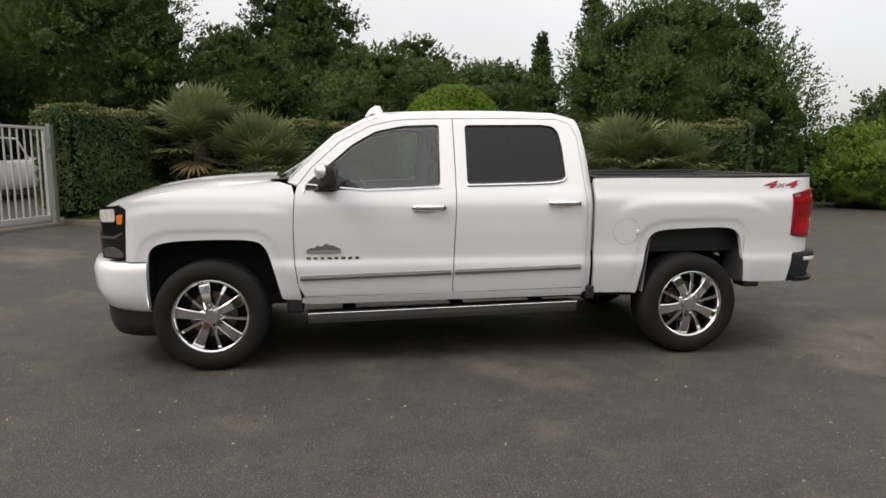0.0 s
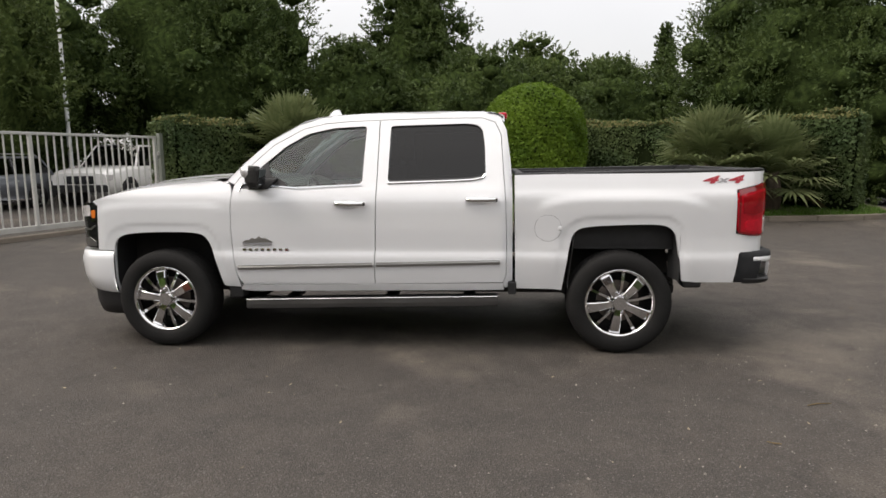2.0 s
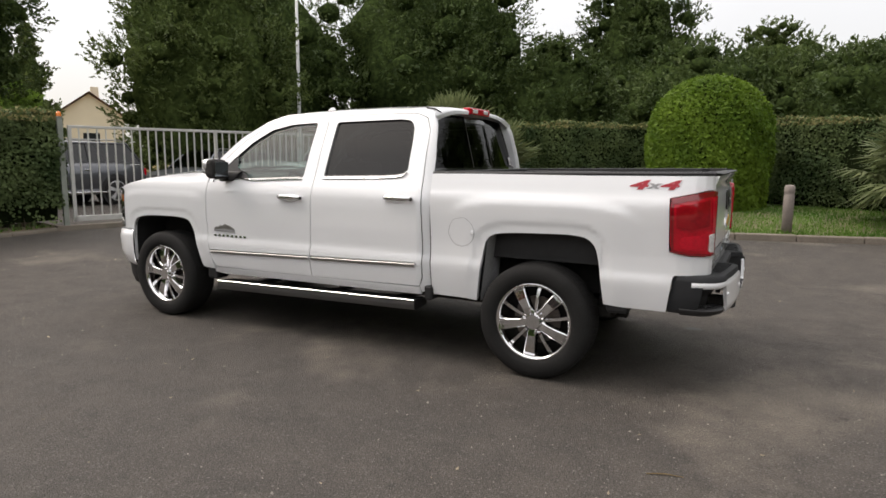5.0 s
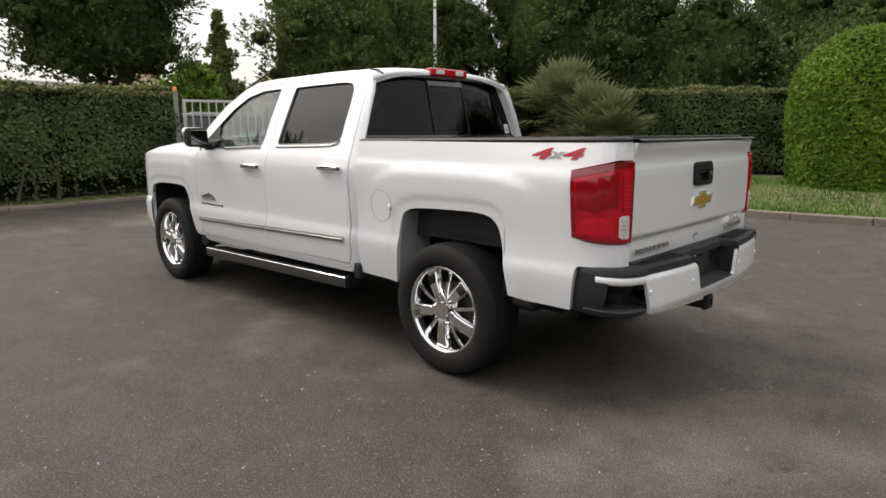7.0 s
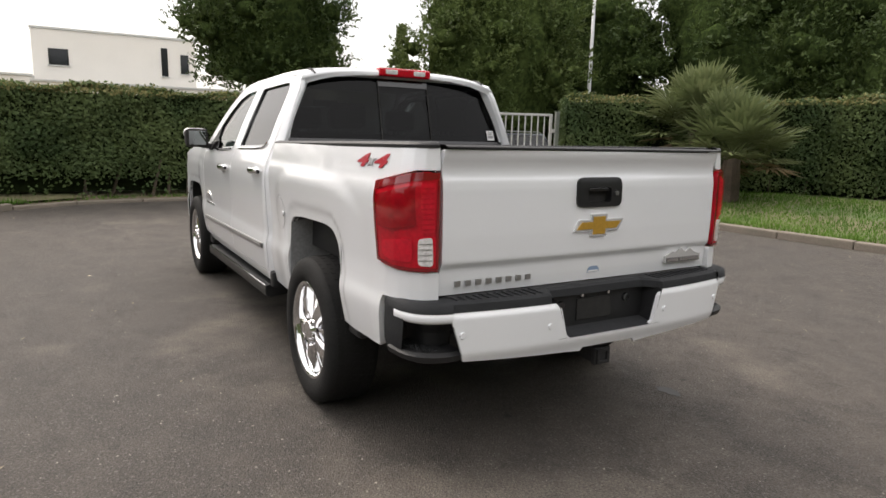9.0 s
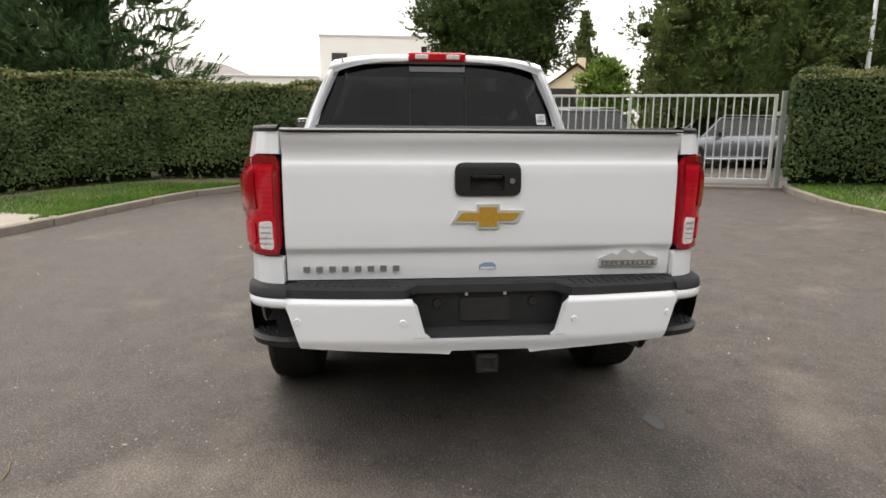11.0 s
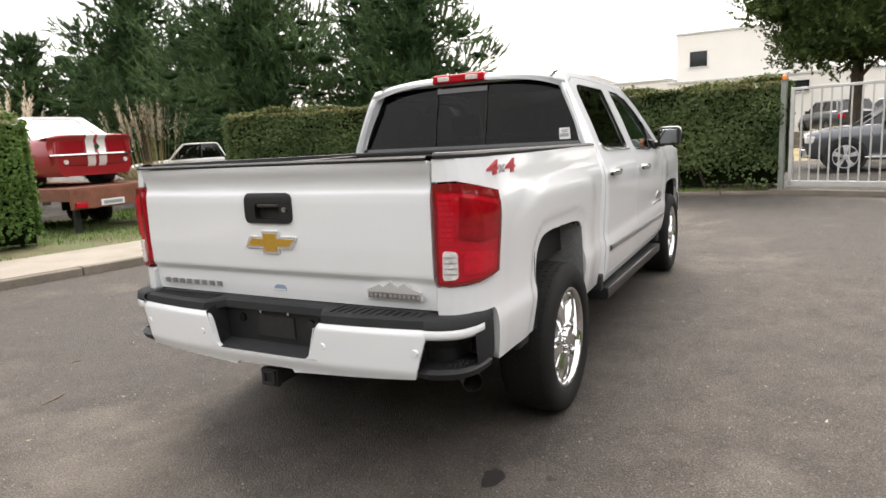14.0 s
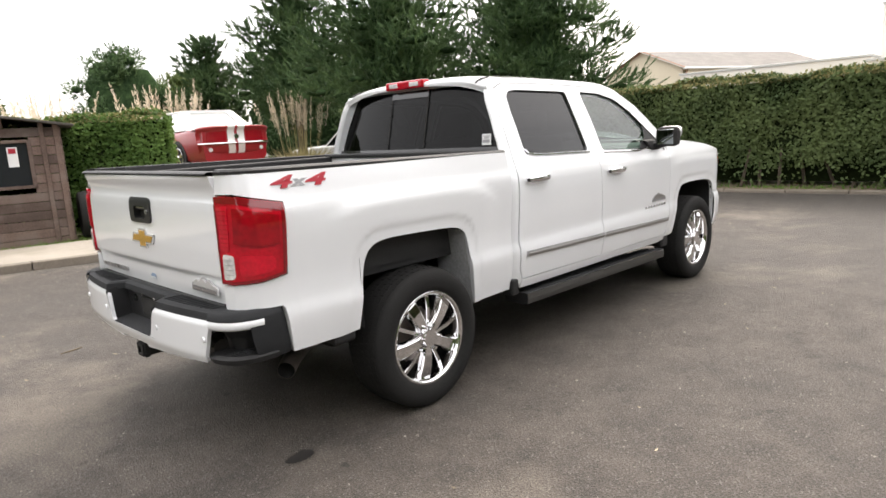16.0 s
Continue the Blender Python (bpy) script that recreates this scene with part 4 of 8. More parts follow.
def flare(x, z):
    """How far the squared wheel flares and arch lips stand out."""
    out = 0.0
    for xc, top, arch, x0, x1 in ((-1.80, 1.165, ARCH_FS, -2.36, -1.31), (1.83, 1.215, ARCH_RS, 1.19, 2.46)):
        if abs(x - xc) < 1.0:
            inside = ramp(x, x0 - 0.09, x0 + 0.13) * (1 - ramp(x, x1 - 0.15, x1 + 0.10)) * (1 - ramp(z + 0.10 * abs((x - xc) / 0.66) ** 4, top - 0.03, top + 0.055))
            fade = 0.35 + 0.65 * ramp(z, 0.45, 0.75)
            lip = 1 - ramp(near(arch, x, z), 0.045, 0.085)
            out += (0.014 if xc < 0 else 0.014) * inside * fade - 0.007 * lip * ramp(z, 0.5, 0.7)
    return out


def side_cab(x, z):
    s = CAB(z)
    if x < -1.25:
        k = ramp(-x, 1.25, 1.6)
        s = s * (1 - k) + min(s, 0.992 - 0.05 * ramp(z, 1.2, 1.36)) * k
    if x < -2.25:
        s = min(s, float(np.interp(x, [p[0] for p in NOSE], [p[1] for p in NOSE])))
    if x > 0.90:
        s -= 0.05 * ((x - 0.90) / 0.10) ** 2
    return Vector((x, s + flare(x, z), z))


def side_bed(s, z):
    if s <= 2.62:
        return Vector((s, BED(z) + flare(s, z), z))
    q = s - 2.62
    x, y = float(np.interp(q, TAIL_S, [p[0] for p in TAIL])), float(np.interp(q, TAIL_S, [p[1] for p in TAIL]))
    w = min(max((y - 0.812) / 0.188, 0.0), 1.0)
    return Vector((x - 0.012 * ramp(z, 1.25, 1.42) * (1 - w), y * (1 + (BED(z) - 1) * w), z))


def cut_panel(bm, loops, step, u_step=None):
    """Fills outlines in a plane and cuts them to a fine grid."""
    edges = []
    for lp in loops:
        pts = []
        for a, b in zip(lp, lp[1:] + lp[:1]):
            n = max(1, math.ceil(math.hypot(b[0] - a[0], b[1] - a[1]) / step))
            pts += [(a[0] + (b[0] - a[0]) * i / n, a[1] + (b[1] - a[1]) * i / n) for i in range(n)]
        vs = [bm.verts.new((p[0], p[1], 0)) for p in pts]
        edges += [bm.edges.new((a, b)) for a, b in zip(vs, vs[1:] + vs[:1])]
    bmesh.ops.triangle_fill(bm, use_beauty=True, use_dissolve=False, edges=edges)
    for axis, st in ((0, u_step or step), (1, step)):
        lo, hi = min(v.co[axis] for v in bm.verts), max(v.co[axis] for v in bm.verts)
        k = math.floor(lo / st) + 1
        while k * st < hi - 1e-4:
            co, no = [0, 0, 0], [0, 0, 0]
            co[axis], no[axis] = k * st, 1
            bmesh.ops.bisect_plane(bm, geom=bm.verts[:] + bm.edges[:] + bm.faces[:], dist=1e-5, plane_co=co, plane_no=no)
            k += 1
    bmesh.ops.remove_doubles(bm, verts=bm.verts, dist=2e-4)


def shell(name, loops, surf, side, mat, parent, label="", step=0.028, depth=0.03, lift=0.0, u_step=None):
    """A panel on a curved surface, with returned edges. side: -1 left, 1 right, 0 as surf gives it."""
    bm = bmesh.new()
    cut_panel(bm, loops, step, u_step)
    sg = side or 1
    uv = {v: (v.co.x, v.co.y) for v in bm.verts}

    def at(u, v):
        p = surf(u, v)
        return Vector((p.x, p.y * sg, p.z)) if side else Vector(p)

    def normal(u, v):
        e = 0.009
        n = (at(u + e, v) - at(u - e, v)).cross(at(u, v + e) - at(u, v - e)).normalized()
        ref = Vector((0, sg, 0)) if side else None
        return n if not ref or n.dot(ref) > 0 or (abs(n.dot(ref)) < 0.5 and n.x > 0.3) else -n

    nor = {v: normal(*uv[v]) for v in bm.verts}
    rim = [e for e in bm.edges if len(e.link_faces) == 1]
    for v in bm.verts:
        v.co = at(*uv[v]) + nor[v] * lift
    f0 = max(bm.faces, key=lambda f: f.calc_area())
    f0.normal_update()
    if f0.normal.dot(nor[f0.verts[0]]) < 0:
        bmesh.ops.reverse_faces(bm, faces=bm.faces)
    for f in bm.faces:
        f.smooth = True
    if depth:
        dup = {}
        for e in rim:
            for v in e.verts:
                if v not in dup:
                    a, b = bm.verts.new(v.co), bm.verts.new(v.co - nor[v] * depth)
                    dup[v] = (a, b)
        for e in rim:
            lp = e.link_loops[0]
            a, b = lp.vert, lp.link_loop_next.vert
            f = bm.faces.new((dup[b][0], dup[a][0], dup[a][1], dup[b][1]))
            f.smooth = False
    bm.verts.index_update()
    true_normals = [(0.0, 0.0, 0.0)] * len(bm.verts)
    for v, q in nor.items():
        true_normals[v.index] = tuple(q)
    me = bpy.data.meshes.new(name)
    bm.to_mesh(me)
    bm.free()
    me.normals_split_custom_set_from_vertices(true_normals)
    me.materials.append(mat)
    ob = new(name, me)
    ob.parent = parent
    if label:
        tagged(ob, label)
    return ob


def sweep(name, rows, mat, parent, label="", smooth=True, close=False):
    """A sheet through rows of points; each row has as many points."""
    k = len(rows[0])
    verts = [p for r in rows for p in r]
    faces = [(i * k + j, i * k + j + 1, (i + 1) * k + j + 1, (i + 1) * k + j) for i in range(len(rows) - 1) for j in range(k - 1)]
    if close:
        faces += [(i * k + k - 1, i * k, (i + 1) * k, (i + 1) * k + k - 1) for i in range(len(rows) - 1)]
    return mesh(name, verts, faces, mat, parent, label, smooth)


def rbox(name, x0, y0, z0, x1, y1, z1, mat, parent, label="", bevel=0.01):
    bm = bmesh.new()
    box(bm, min(x0, x1), min(y0, y1), z0, max(x0, x1), max(y0, y1), z1, bevel)
    return part(name, bm, mat, parent, label)


# outlines on the side of the body, as (x, z)
FENDER = rounded(ARCH_F)[1:] + [(-1.30, 0.505), (-1.19, 0.500), (-1.215, 0.62), (-1.238, 0.80), (-1.242, 1.0), (-1.236, 1.15), (-1.228, 1.26), (-1.245, 1.325), (-1.33, 1.352), (-1.45, 1.350), (-1.75, 1.322), (-2.05, 1.285), (-2.25, 1.243), (-2.40, 1.195), (-2.352, 1.160), (-2.372, 0.800), (-2.234, 0.800)]
DOOR_F = [(-1.166, 0.525), (-1.207, 0.60), (-1.231, 0.78), (-1.236, 1.0), (-1.230, 1.15), (-1.222, 1.26), (-1.206, 1.325), (-1.10, 1.455), (-0.91, 1.632), (-0.68, 1.758), (-0.50, 1.800), (-0.30, 1.815), (-0.064, 1.822), (-0.064, 1.40), (-0.068, 1.15), (-0.090, 0.60), (-0.086, 0.533)]
WIN_F = [(-1.158, 1.288), (-1.140, 1.345), (-0.95, 1.505), (-0.815, 1.622), (-0.64, 1.722), (-0.43, 1.766), (-0.165, 1.778), (-0.178, 1.328), (-0.70, 1.304)]
DOOR_R = [(-0.079, 0.534), (-0.083, 0.60), (-0.061, 1.15), (-0.057, 1.40), (-0.057, 1.822), (0.40, 1.832), (0.76, 1.830), (0.86, 1.795), (0.905, 1.70), (0.922, 1.45), (0.940, 1.20), (0.950, 0.90), (0.948, 0.62), (0.925, 0.556)]
WIN_R = [(0.030, 1.778), (0.64, 1.790), (0.725, 1.778), (0.765, 1.735), (0.782, 1.62), (0.790, 1.40), (0.765, 1.374), (0.70, 1.360), (0.55, 1.352), (0.024, 1.338)]
DOOR_EDGE = [(-1.206, 1.325), (-1.10, 1.455), (-0.91, 1.632), (-0.68, 1.758), (-0.50, 1.800), (-0.30, 1.815), (-0.06, 1.822), (0.40, 1.832), (0.76, 1.830), (0.86, 1.795), (0.905, 1.70), (0.922, 1.45), (0.940, 1.20), (0.950, 0.90), (0.948, 0.62), (0.925, 0.556)]
CORNER = outset(DOOR_EDGE, 0.006)[::-1] + [(-1.275, 1.352), (-1.14, 1.495), (-0.95, 1.668), (-0.72, 1.795), (-0.54, 1.843), (-0.32, 1.858), (0.40, 1.872), (0.78, 1.868), (0.905, 1.835), (0.950, 1.74), (0.982, 1.50), (0.996, 1.30), (1.000, 0.60), (0.998, 0.515), (0.94, 0.508)]
ROCKER = [(-1.165, 0.515), (0.93, 0.546), (0.935, 0.490), (0.60, 0.484), (-1.10, 0.462), (-1.19, 0.475), (-1.19, 0.495)]
BEDSIDE = [(1.022, 0.500), (1.016, 1.0), (1.012, 1.385), (1.40, 1.391), (2.0, 1.400), (2.62, 1.404), (2.95, 1.404), (3.018, 1.404), (3.018, 1.318), (2.90, 1.318), (2.66, 1.268), (2.672, 0.936), (2.80, 0.916), (3.018, 0.910), (3.018, 0.800), (2.715, 0.796), (2.702, 0.780), (2.672, 0.562), (2.40, 0.562)] + rounded(ARCH_R)[::-1] + [(1.30, 0.498)]
LAMP = round_loop([(2.667, 1.262), (2.90, 1.311), (3.012, 1.311), (3.012, 0.917), (2.80, 0.922), (2.679, 0.942)], 0.05)

for side, word in ((-1, "left"), (1, "right")):
    shell("front_fender", [FENDER], side_cab, side, M_PAINT, TRUCK)
    for nm, outline, hole, glass in (("front_door", DOOR_F, WIN_F, M_GLASS), ("rear_door", DOOR_R, WIN_R, M_PRIVACY)):
        door = shell(nm, [outline, round_loop(hole)], side_cab, side, M_PAINT, TRUCK, depth=0.045)
        shell("window", [round_loop(hole)], side_cab, side, glass, door, "dark privacy glass" if glass is M_PRIVACY else "clear green-tinted glass", 0.08, 0.0, -0.016)
        # black rubber round the glass, chrome along its foot
        bm = bmesh.new()
        seal = round_loop(hole)
        for a, b in zip(seal, seal[1:] + seal[:1]):
            pa, pb = side_cab(*a), side_cab(*b)
            tube(bm, [(pa.x, pa.y * side - side * 0.012, pa.z), (pb.x, pb.y * side - side * 0.012, pb.z)], 0.011, 6)
        part("window_seal", bm, M_GLOSSBLACK, door)
        foot = [p for p in hole if p[1] < 1.41]
        foot.sort()
        foot = [(-1.165, 1.275)] + [(x, z - 0.010) for x, z in foot[1:]] if nm == "front_door" else [(x, z - 0.010) for x, z in foot]
        bm = bmesh.new()
        pts = [side_cab(*p) for p in foot]
        tube(bm, [(p.x, (p.y + 0.004) * side, p.z) for p in pts], 0.0085, 6)
        part("chrome_strip", bm, M_CHROME, door, "chrome strip under the window")
        # handle: a chrome bar bowed over a shallow dish
        hx, hz = (-0.272, 1.168) if nm == "front_door" else (0.756, 1.197)
        hy = CAB(hz)
        bm = bmesh.new()
        rows = []
        for i in range(13):
            t = i / 12
            x = hx - 0.125 + 0.25 * t
            o = 0.012 + 0.030 * math.sin(math.pi * t) ** 0.5
            hgt = 0.017 + 0.006 * math.sin(math.pi * t)
            rows.append([bm.verts.new((x, (hy + o + 0.012 * math.cos(a)) * side, hz + 0.004 + hgt * math.sin(a))) for a in [2 * math.pi * k / 8 for k in range(8)]])
        for r0, r1 in zip(rows, rows[1:]):
            for k in range(8):
                bm.faces.new((r0[k], r0[(k + 1) % 8], r1[(k + 1) % 8], r1[k]))
        bm.faces.new(rows[0]), bm.faces.new(rows[-1])
        bmesh.ops.recalc_face_normals(bm, faces=bm.faces)
        part("door_handle", bm, M_CHROME, door, "bowed chrome door handle", True)
        bm = bmesh.new()
        bmesh.ops.create_uvsphere(bm, u_segments=16, v_segments=8, radius=1)
        for v in bm.verts:
            v.co = Vector((hx - 0.01 + v.co.x * 0.085, (hy + 0.001 + v.co.y * 0.006) * side, hz - 0.006 + v.co.z * 0.034))
        part("handle_dish", bm, M_PAINT, door, smooth=True)
        rbox("lock_cover", hx + 0.085, (hy + 0.006) * side, hz - 0.012, hx + 0.125, (hy + 0.03) * side, hz + 0.016, M_BLACK, door, "black end of the handle", 0.005)
        # moulding along the door foot
        x0, x1 = (-1.195, -0.100) if nm == "front_door" else (-0.070, 0.900)
        rows = []
        for i in range(9):
            x = x0 + (x1 - x0) * i / 8
            zc = 0.694 + 0.0262 * x
            rows.append([(x, (side_cab(x, zc + dz).y + o) * side, zc + dz) for dz, o in ((-0.018, 0.0), (-0.016, 0.012), (0.004, 0.016), (0.006, 0.014), (0.017, 0.012), (0.018, 0.0))])
        sweep("moulding", rows, M_SATIN, door, "satin silver side moulding", False)
        if nm == "front_door":
            # mirror on its black foot
            bm = bmesh.new()
            for v in box(bm, -1.10, 0.93, 1.285, -0.93, 0.99, 1.37, 0.012):
                v.co.x += (v.co.z - 1.285) * 0.9
                v.co.y = (v.co.y - (v.co.z - 1.285) * 0.35) * side
            if side < 0:
                bmesh.ops.reverse_faces(bm, faces=bm.faces)
            part("mirror_foot", bm, M_BLACK, door)
            bm = bmesh.new()
            for v in box(bm, -1.06, 0.992, 1.304, -0.950, 1.205, 1.478, 0.042):
                if v.co.x < -0.99:
                    v.co.y, v.co.z = 1.107 + (v.co.y - 1.107) * 0.93, 1.391 + (v.co.z - 1.391) * 0.93
                v.co.x += (v.co.y - 1.02) * 0.10 + (1.40 - v.co.z) * 0.12
                v.co.y *= side
            if side < 0:
                bmesh.ops.reverse_faces(bm, faces=bm.faces)
            mirror = part("mirror", bm, M_UNDER, door, "black door mirror with a chrome cap")
            bm = bmesh.new()
            for v in box(bm, -1.083, 0.996, 1.375, -0.984, 1.202, 1.475, 0.040):
                v.co.x += (v.co.y - 1.02) * 0.10 + (1.40 - v.co.z) * 0.12
                v.co.y *= side
            if side < 0:
                bmesh.ops.reverse_faces(bm, faces=bm.faces)
            part("mirror_cap", bm, M_SILVER, mirror, "chrome cap", True)
            rbox("mirror_glass", -0.003, 1.03 * side, -0.058, 0.002, 1.172 * side, 0.0625, M_MIRROR, mirror, "mirror glass", 0.002).matrix_local = pose(-0.926, 0, 1.3875, 0, 5, 0)
            rbox("mirror_arm", -1.06, 0.95 * side, 1.30, -0.98, 1.06 * side, 1.345, M_BLACK, mirror, "", 0.012)
            shell("mirror_patch", [[(-1.155, 1.290), (-1.138, 1.345), (-0.95, 1.503), (-0.92, 1.40), (-0.80, 1.345), (-0.76, 1.306)]], side_cab, side, M_BLACK, door, "", 0.08, 0.0, -0.004)
            # mountain badge and the name under it, as plain bars
            peaks = [(-1.148, 0.845), (-1.148, 0.868), (-1.115, 0.888), (-1.098, 0.882), (-1.07, 0.905), (-1.045, 0.892), (-1.010, 0.918), (-0.985, 0.900), (-0.965, 0.905), (-0.908, 0.876), (-0.908, 0.845)]
            shell("mountain_badge", [[(x, z) for x, z in peaks]], side_cab, side, M_SATIN, door, "silver mountain badge", 0.05, 0.006, 0.007)
            shell("badge_plate", [[(-1.143, 0.848), (-1.143, 0.864), (-0.913, 0.868), (-0.913, 0.848)]], side_cab, side, M_BADGE_GREY, door, "", 0.1, 0.0, 0.0095)
            for i in range(8):
                x0 = -1.155 + i * 0.0495 + 0.004
                shell("name_bar", [[(x0, 0.799), (x0, 0.819), (x0 + 0.028, 0.820), (x0 + 0.028, 0.800)]], side_cab, side, M_CHROME, door, "", 0.1, 0.005, 0.006)
    shell("cab_frame", [CORNER], side_cab, side, M_PAINT, TRUCK, depth=0.04)
    shell("rocker_panel", [ROCKER], side_cab, side, M_PAINT, TRUCK)
    bed = shell("bedside", [BEDSIDE], side_bed, side, M_PAINT, TRUCK, depth=0.035)
    if side < 0:
        ring = [(1.268 + 0.098 * math.cos(a), 0.980 + 0.098 * math.sin(a)) for a in [2 * math.pi * k / 40 for k in range(40)]]
        shell("fuel_door", [ring], side_bed, side, M_PAINT, bed, "round fuel filler door", 0.03, 0.012, 0.0009)
        bm = bmesh.new()
        rp = [side_bed(x, z) for x, z in [(1.268 + 0.102 * math.cos(a), 0.980 + 0.102 * math.sin(a)) for a in [2 * math.pi * k / 40 for k in range(41)]]]
        tube(bm, [(p.x, (p.y + 0.0002) * side, p.z) for p in rp], 0.0010, 4, False)
        part("fuel_door_gap", bm, M_BLACK, bed)
        rbox("fuel_door_catch", 1.345, -(BED(0.99) + flare(1.36, 0.98) + 0.002), 0.965, 1.372, -(BED(0.99) + flare(1.36, 0.98) + 0.013), 0.995, M_PAINT, bed, "", 0.005)
    # tail lamp wrapped round the corner
    lamp = shell("tail_lamp", [LAMP], side_bed, side, M_RED, TRUCK, "tall red tail lamp round the corner", 0.035, 0.03, 0.010)
    shell("lamp_hood", [[(2.669, 1.262), (2.90, 1.309), (3.010, 1.309), (3.010, 1.286), (2.90, 1.276), (2.676, 1.228)]], side_bed, side, M_DEEPRED, lamp, "dark red top edge", 0.035, 0.0, 0.013)
    shell("lamp_block", [[(2.705, 1.212), (2.905, 1.258), (2.915, 1.105), (2.80, 1.082), (2.712, 1.090)]], side_bed, side, M_RED_B, lamp, "", 0.04, 0.006, 0.017)
    shell("lamp_column", [[(2.930, 1.268), (2.990, 1.270), (2.990, 1.075), (2.940, 1.075)]], side_bed, side, M_RED_C, lamp, "", 0.04, 0.004, 0.0145)
    shell("lamp_rim", [[(2.672, 1.225), (2.690, 1.228), (2.700, 0.945), (2.684, 0.947)]], side_bed, side, M_DEEPRED, lamp, "", 0.04, 0.0, 0.0125)
    shell("lamp_edge", [[(2.998, 1.28), (3.010, 1.28), (3.010, 0.925), (2.998, 0.927)]], side_bed, side, M_DEEPRED, lamp, "", 0.05, 0.0, 0.0135)
    rev = round_loop([(2.922, 1.052), (2.980, 1.058), (2.984, 0.940), (2.920, 0.946)], 0.018)
    shell("reversing_lens", [rev], side_bed, side, M_CLEAR, lamp, "clear reversing lens", 0.03, 0.008, 0.016)
    for i in range(4):
        z = 0.963 + i * 0.022
        shell("lens_rib", [[(2.927, z), (2.927, z + 0.004), (2.977, z + 0.005), (2.977, z + 0.001)]], side_bed, side, M_SATIN, lamp, "", 0.05, 0.0, 0.018)
    for i in range(9):
        z = 1.085 + i * 0.020
        shell("lamp_rib", [[(2.936, z), (2.936, z + 0.006), (2.985, z + 0.007), (2.985, z + 0.001)]], side_bed, side, M_RED, lamp, "", 0.05, 0.002, 0.0165)
    shell("lamp_bowl", [round_loop([(2.73, 1.035), (2.895, 1.055), (2.895, 0.955), (2.80, 0.958), (2.735, 0.968)], 0.03)], side_bed, side, M_RED_C, lamp, "", 0.04, 0.004, 0.0145)
    shell("lamp_foot", [[(2.690, 0.958), (2.80, 0.938), (3.006, 0.932), (3.006, 0.920), (2.80, 0.925), (2.684, 0.944)]], side_bed, side, M_DEEPRED, lamp, "", 0.04, 0.0, 0.0130)
    # headlamp at the corner of the nose
    head = shell("headlamp", [[(-2.405, 1.188), (-2.357, 1.155), (-2.376, 0.815), (-2.56, 0.812), (-2.60, 0.95), (-2.58, 1.165)]], side_cab, side, M_GLOSSBLACK, TRUCK, "black headlamp with an amber marker", 0.03, 0.03, 0.004)
    shell("amber_marker", [round_loop([(-2.374, 1.128), (-2.380, 1.058), (-2.420, 1.058), (-2.420, 1.120)], 0.01)], side_cab, side, M_AMBER, head, "amber marker lens", 0.03, 0.006, 0.008)
    shell("marker_tray", [[(-2.376, 1.052), (-2.380, 1.030), (-2.425, 1.030), (-2.425, 1.052)]], side_cab, side, M_CHROME, head, "", 0.03, 0.006, 0.007)
    shell("lamp_lens", [round_loop([(-2.435, 1.165), (-2.432, 1.075), (-2.55, 1.065), (-2.56, 1.150)], 0.02)], side_cab, side, M_CLEAR, head, "clear lens", 0.03, 0.006, 0.008)
    shell("light_bar", [[(-2.385, 1.005), (-2.384, 0.993), (-2.44, 0.960), (-2.57, 0.950), (-2.57, 0.968), (-2.445, 0.975)]], side_cab, side, M_SATIN, head, "bright light guide", 0.03, 0.006, 0.008)
    shell("lower_lens", [round_loop([(-2.386, 0.862), (-2.386, 0.828), (-2.54, 0.826), (-2.545, 0.885), (-2.46, 0.900)], 0.015)], side_cab, side, M_SATIN, head, "clear lower lens", 0.03, 0.006, 0.008)
    # 4x4 on the bed side
    for ch, sx, sz, mt in (("4", 2.405 if side < 0 else 2.385, 0.054, M_BADGE_RED), ("x", 2.528 if side < 0 else 2.508, 0.042, M_BADGE_GREY), ("4", 2.590 if side < 0 else 2.570, 0.054, M_BADGE_RED)):
        cu = bpy.data.curves.new("digit", "FONT")
        cu.body, cu.size, cu.extrude, cu.shear, cu.offset = ch, sz * 1.42, 0.0015, 0.28, 0.0026
        ob = new("digit", cu)
        dg = bpy.context.evaluated_depsgraph_get()
        me = bpy.data.meshes.new_from_object(ob.evaluated_get(dg))
        bpy.data.objects.remove(ob)
        wide = 2.75 if ch == "4" else 1.9
        for v in me.vertices:
            lx = v.co.x * wide
            x = sx + lx if side < 0 else 5.10 - sx - lx
            z = (1.315 if side < 0 else 1.324) + 0.013 * (x - 2.4) + v.co.y + (0.006 if ch == "x" else 0)
            p = side_bed(x, z)
            v.co = Vector((p.x, (p.y + 0.0025 + v.co.z) * side, p.z))
        me.materials.clear()
        me.materials.append(mt)
        dob = new("decal_digit", me)
        dob.parent = bed
        tagged(dob, "red decal" if ch == "4" else "grey decal")
    # wheel housings
    for xc, arch, dp, mt in ((-1.80, ARCH_FS, 0.42, M_LINER), (1.83, ARCH_RS, 0.40, M_LINER)):
        sf = side_cab if xc < 0 else side_bed
        rows = []
        for x, z in arch[::2]:
            y0 = sf(x, z).y - 0.012
            grow = Vector((x - xc, 0, z - 0.45)).normalized() * 0.03
            rows.append([(x, y0 * side, z), (x + grow.x, (y0 - 0.10) * side, z + grow.z * 0.3), (x + grow.x * 2, (y0 - 0.25) * side, z + grow.z), (x + grow.x * 2, (y0 - dp) * side, z + grow.z)])
        sweep("wheel_liner", rows, mt, TRUCK, "dark wheel housing")
        back = [(x, (1.0 - dp - 0.02) * side, z) for x, z in arch]
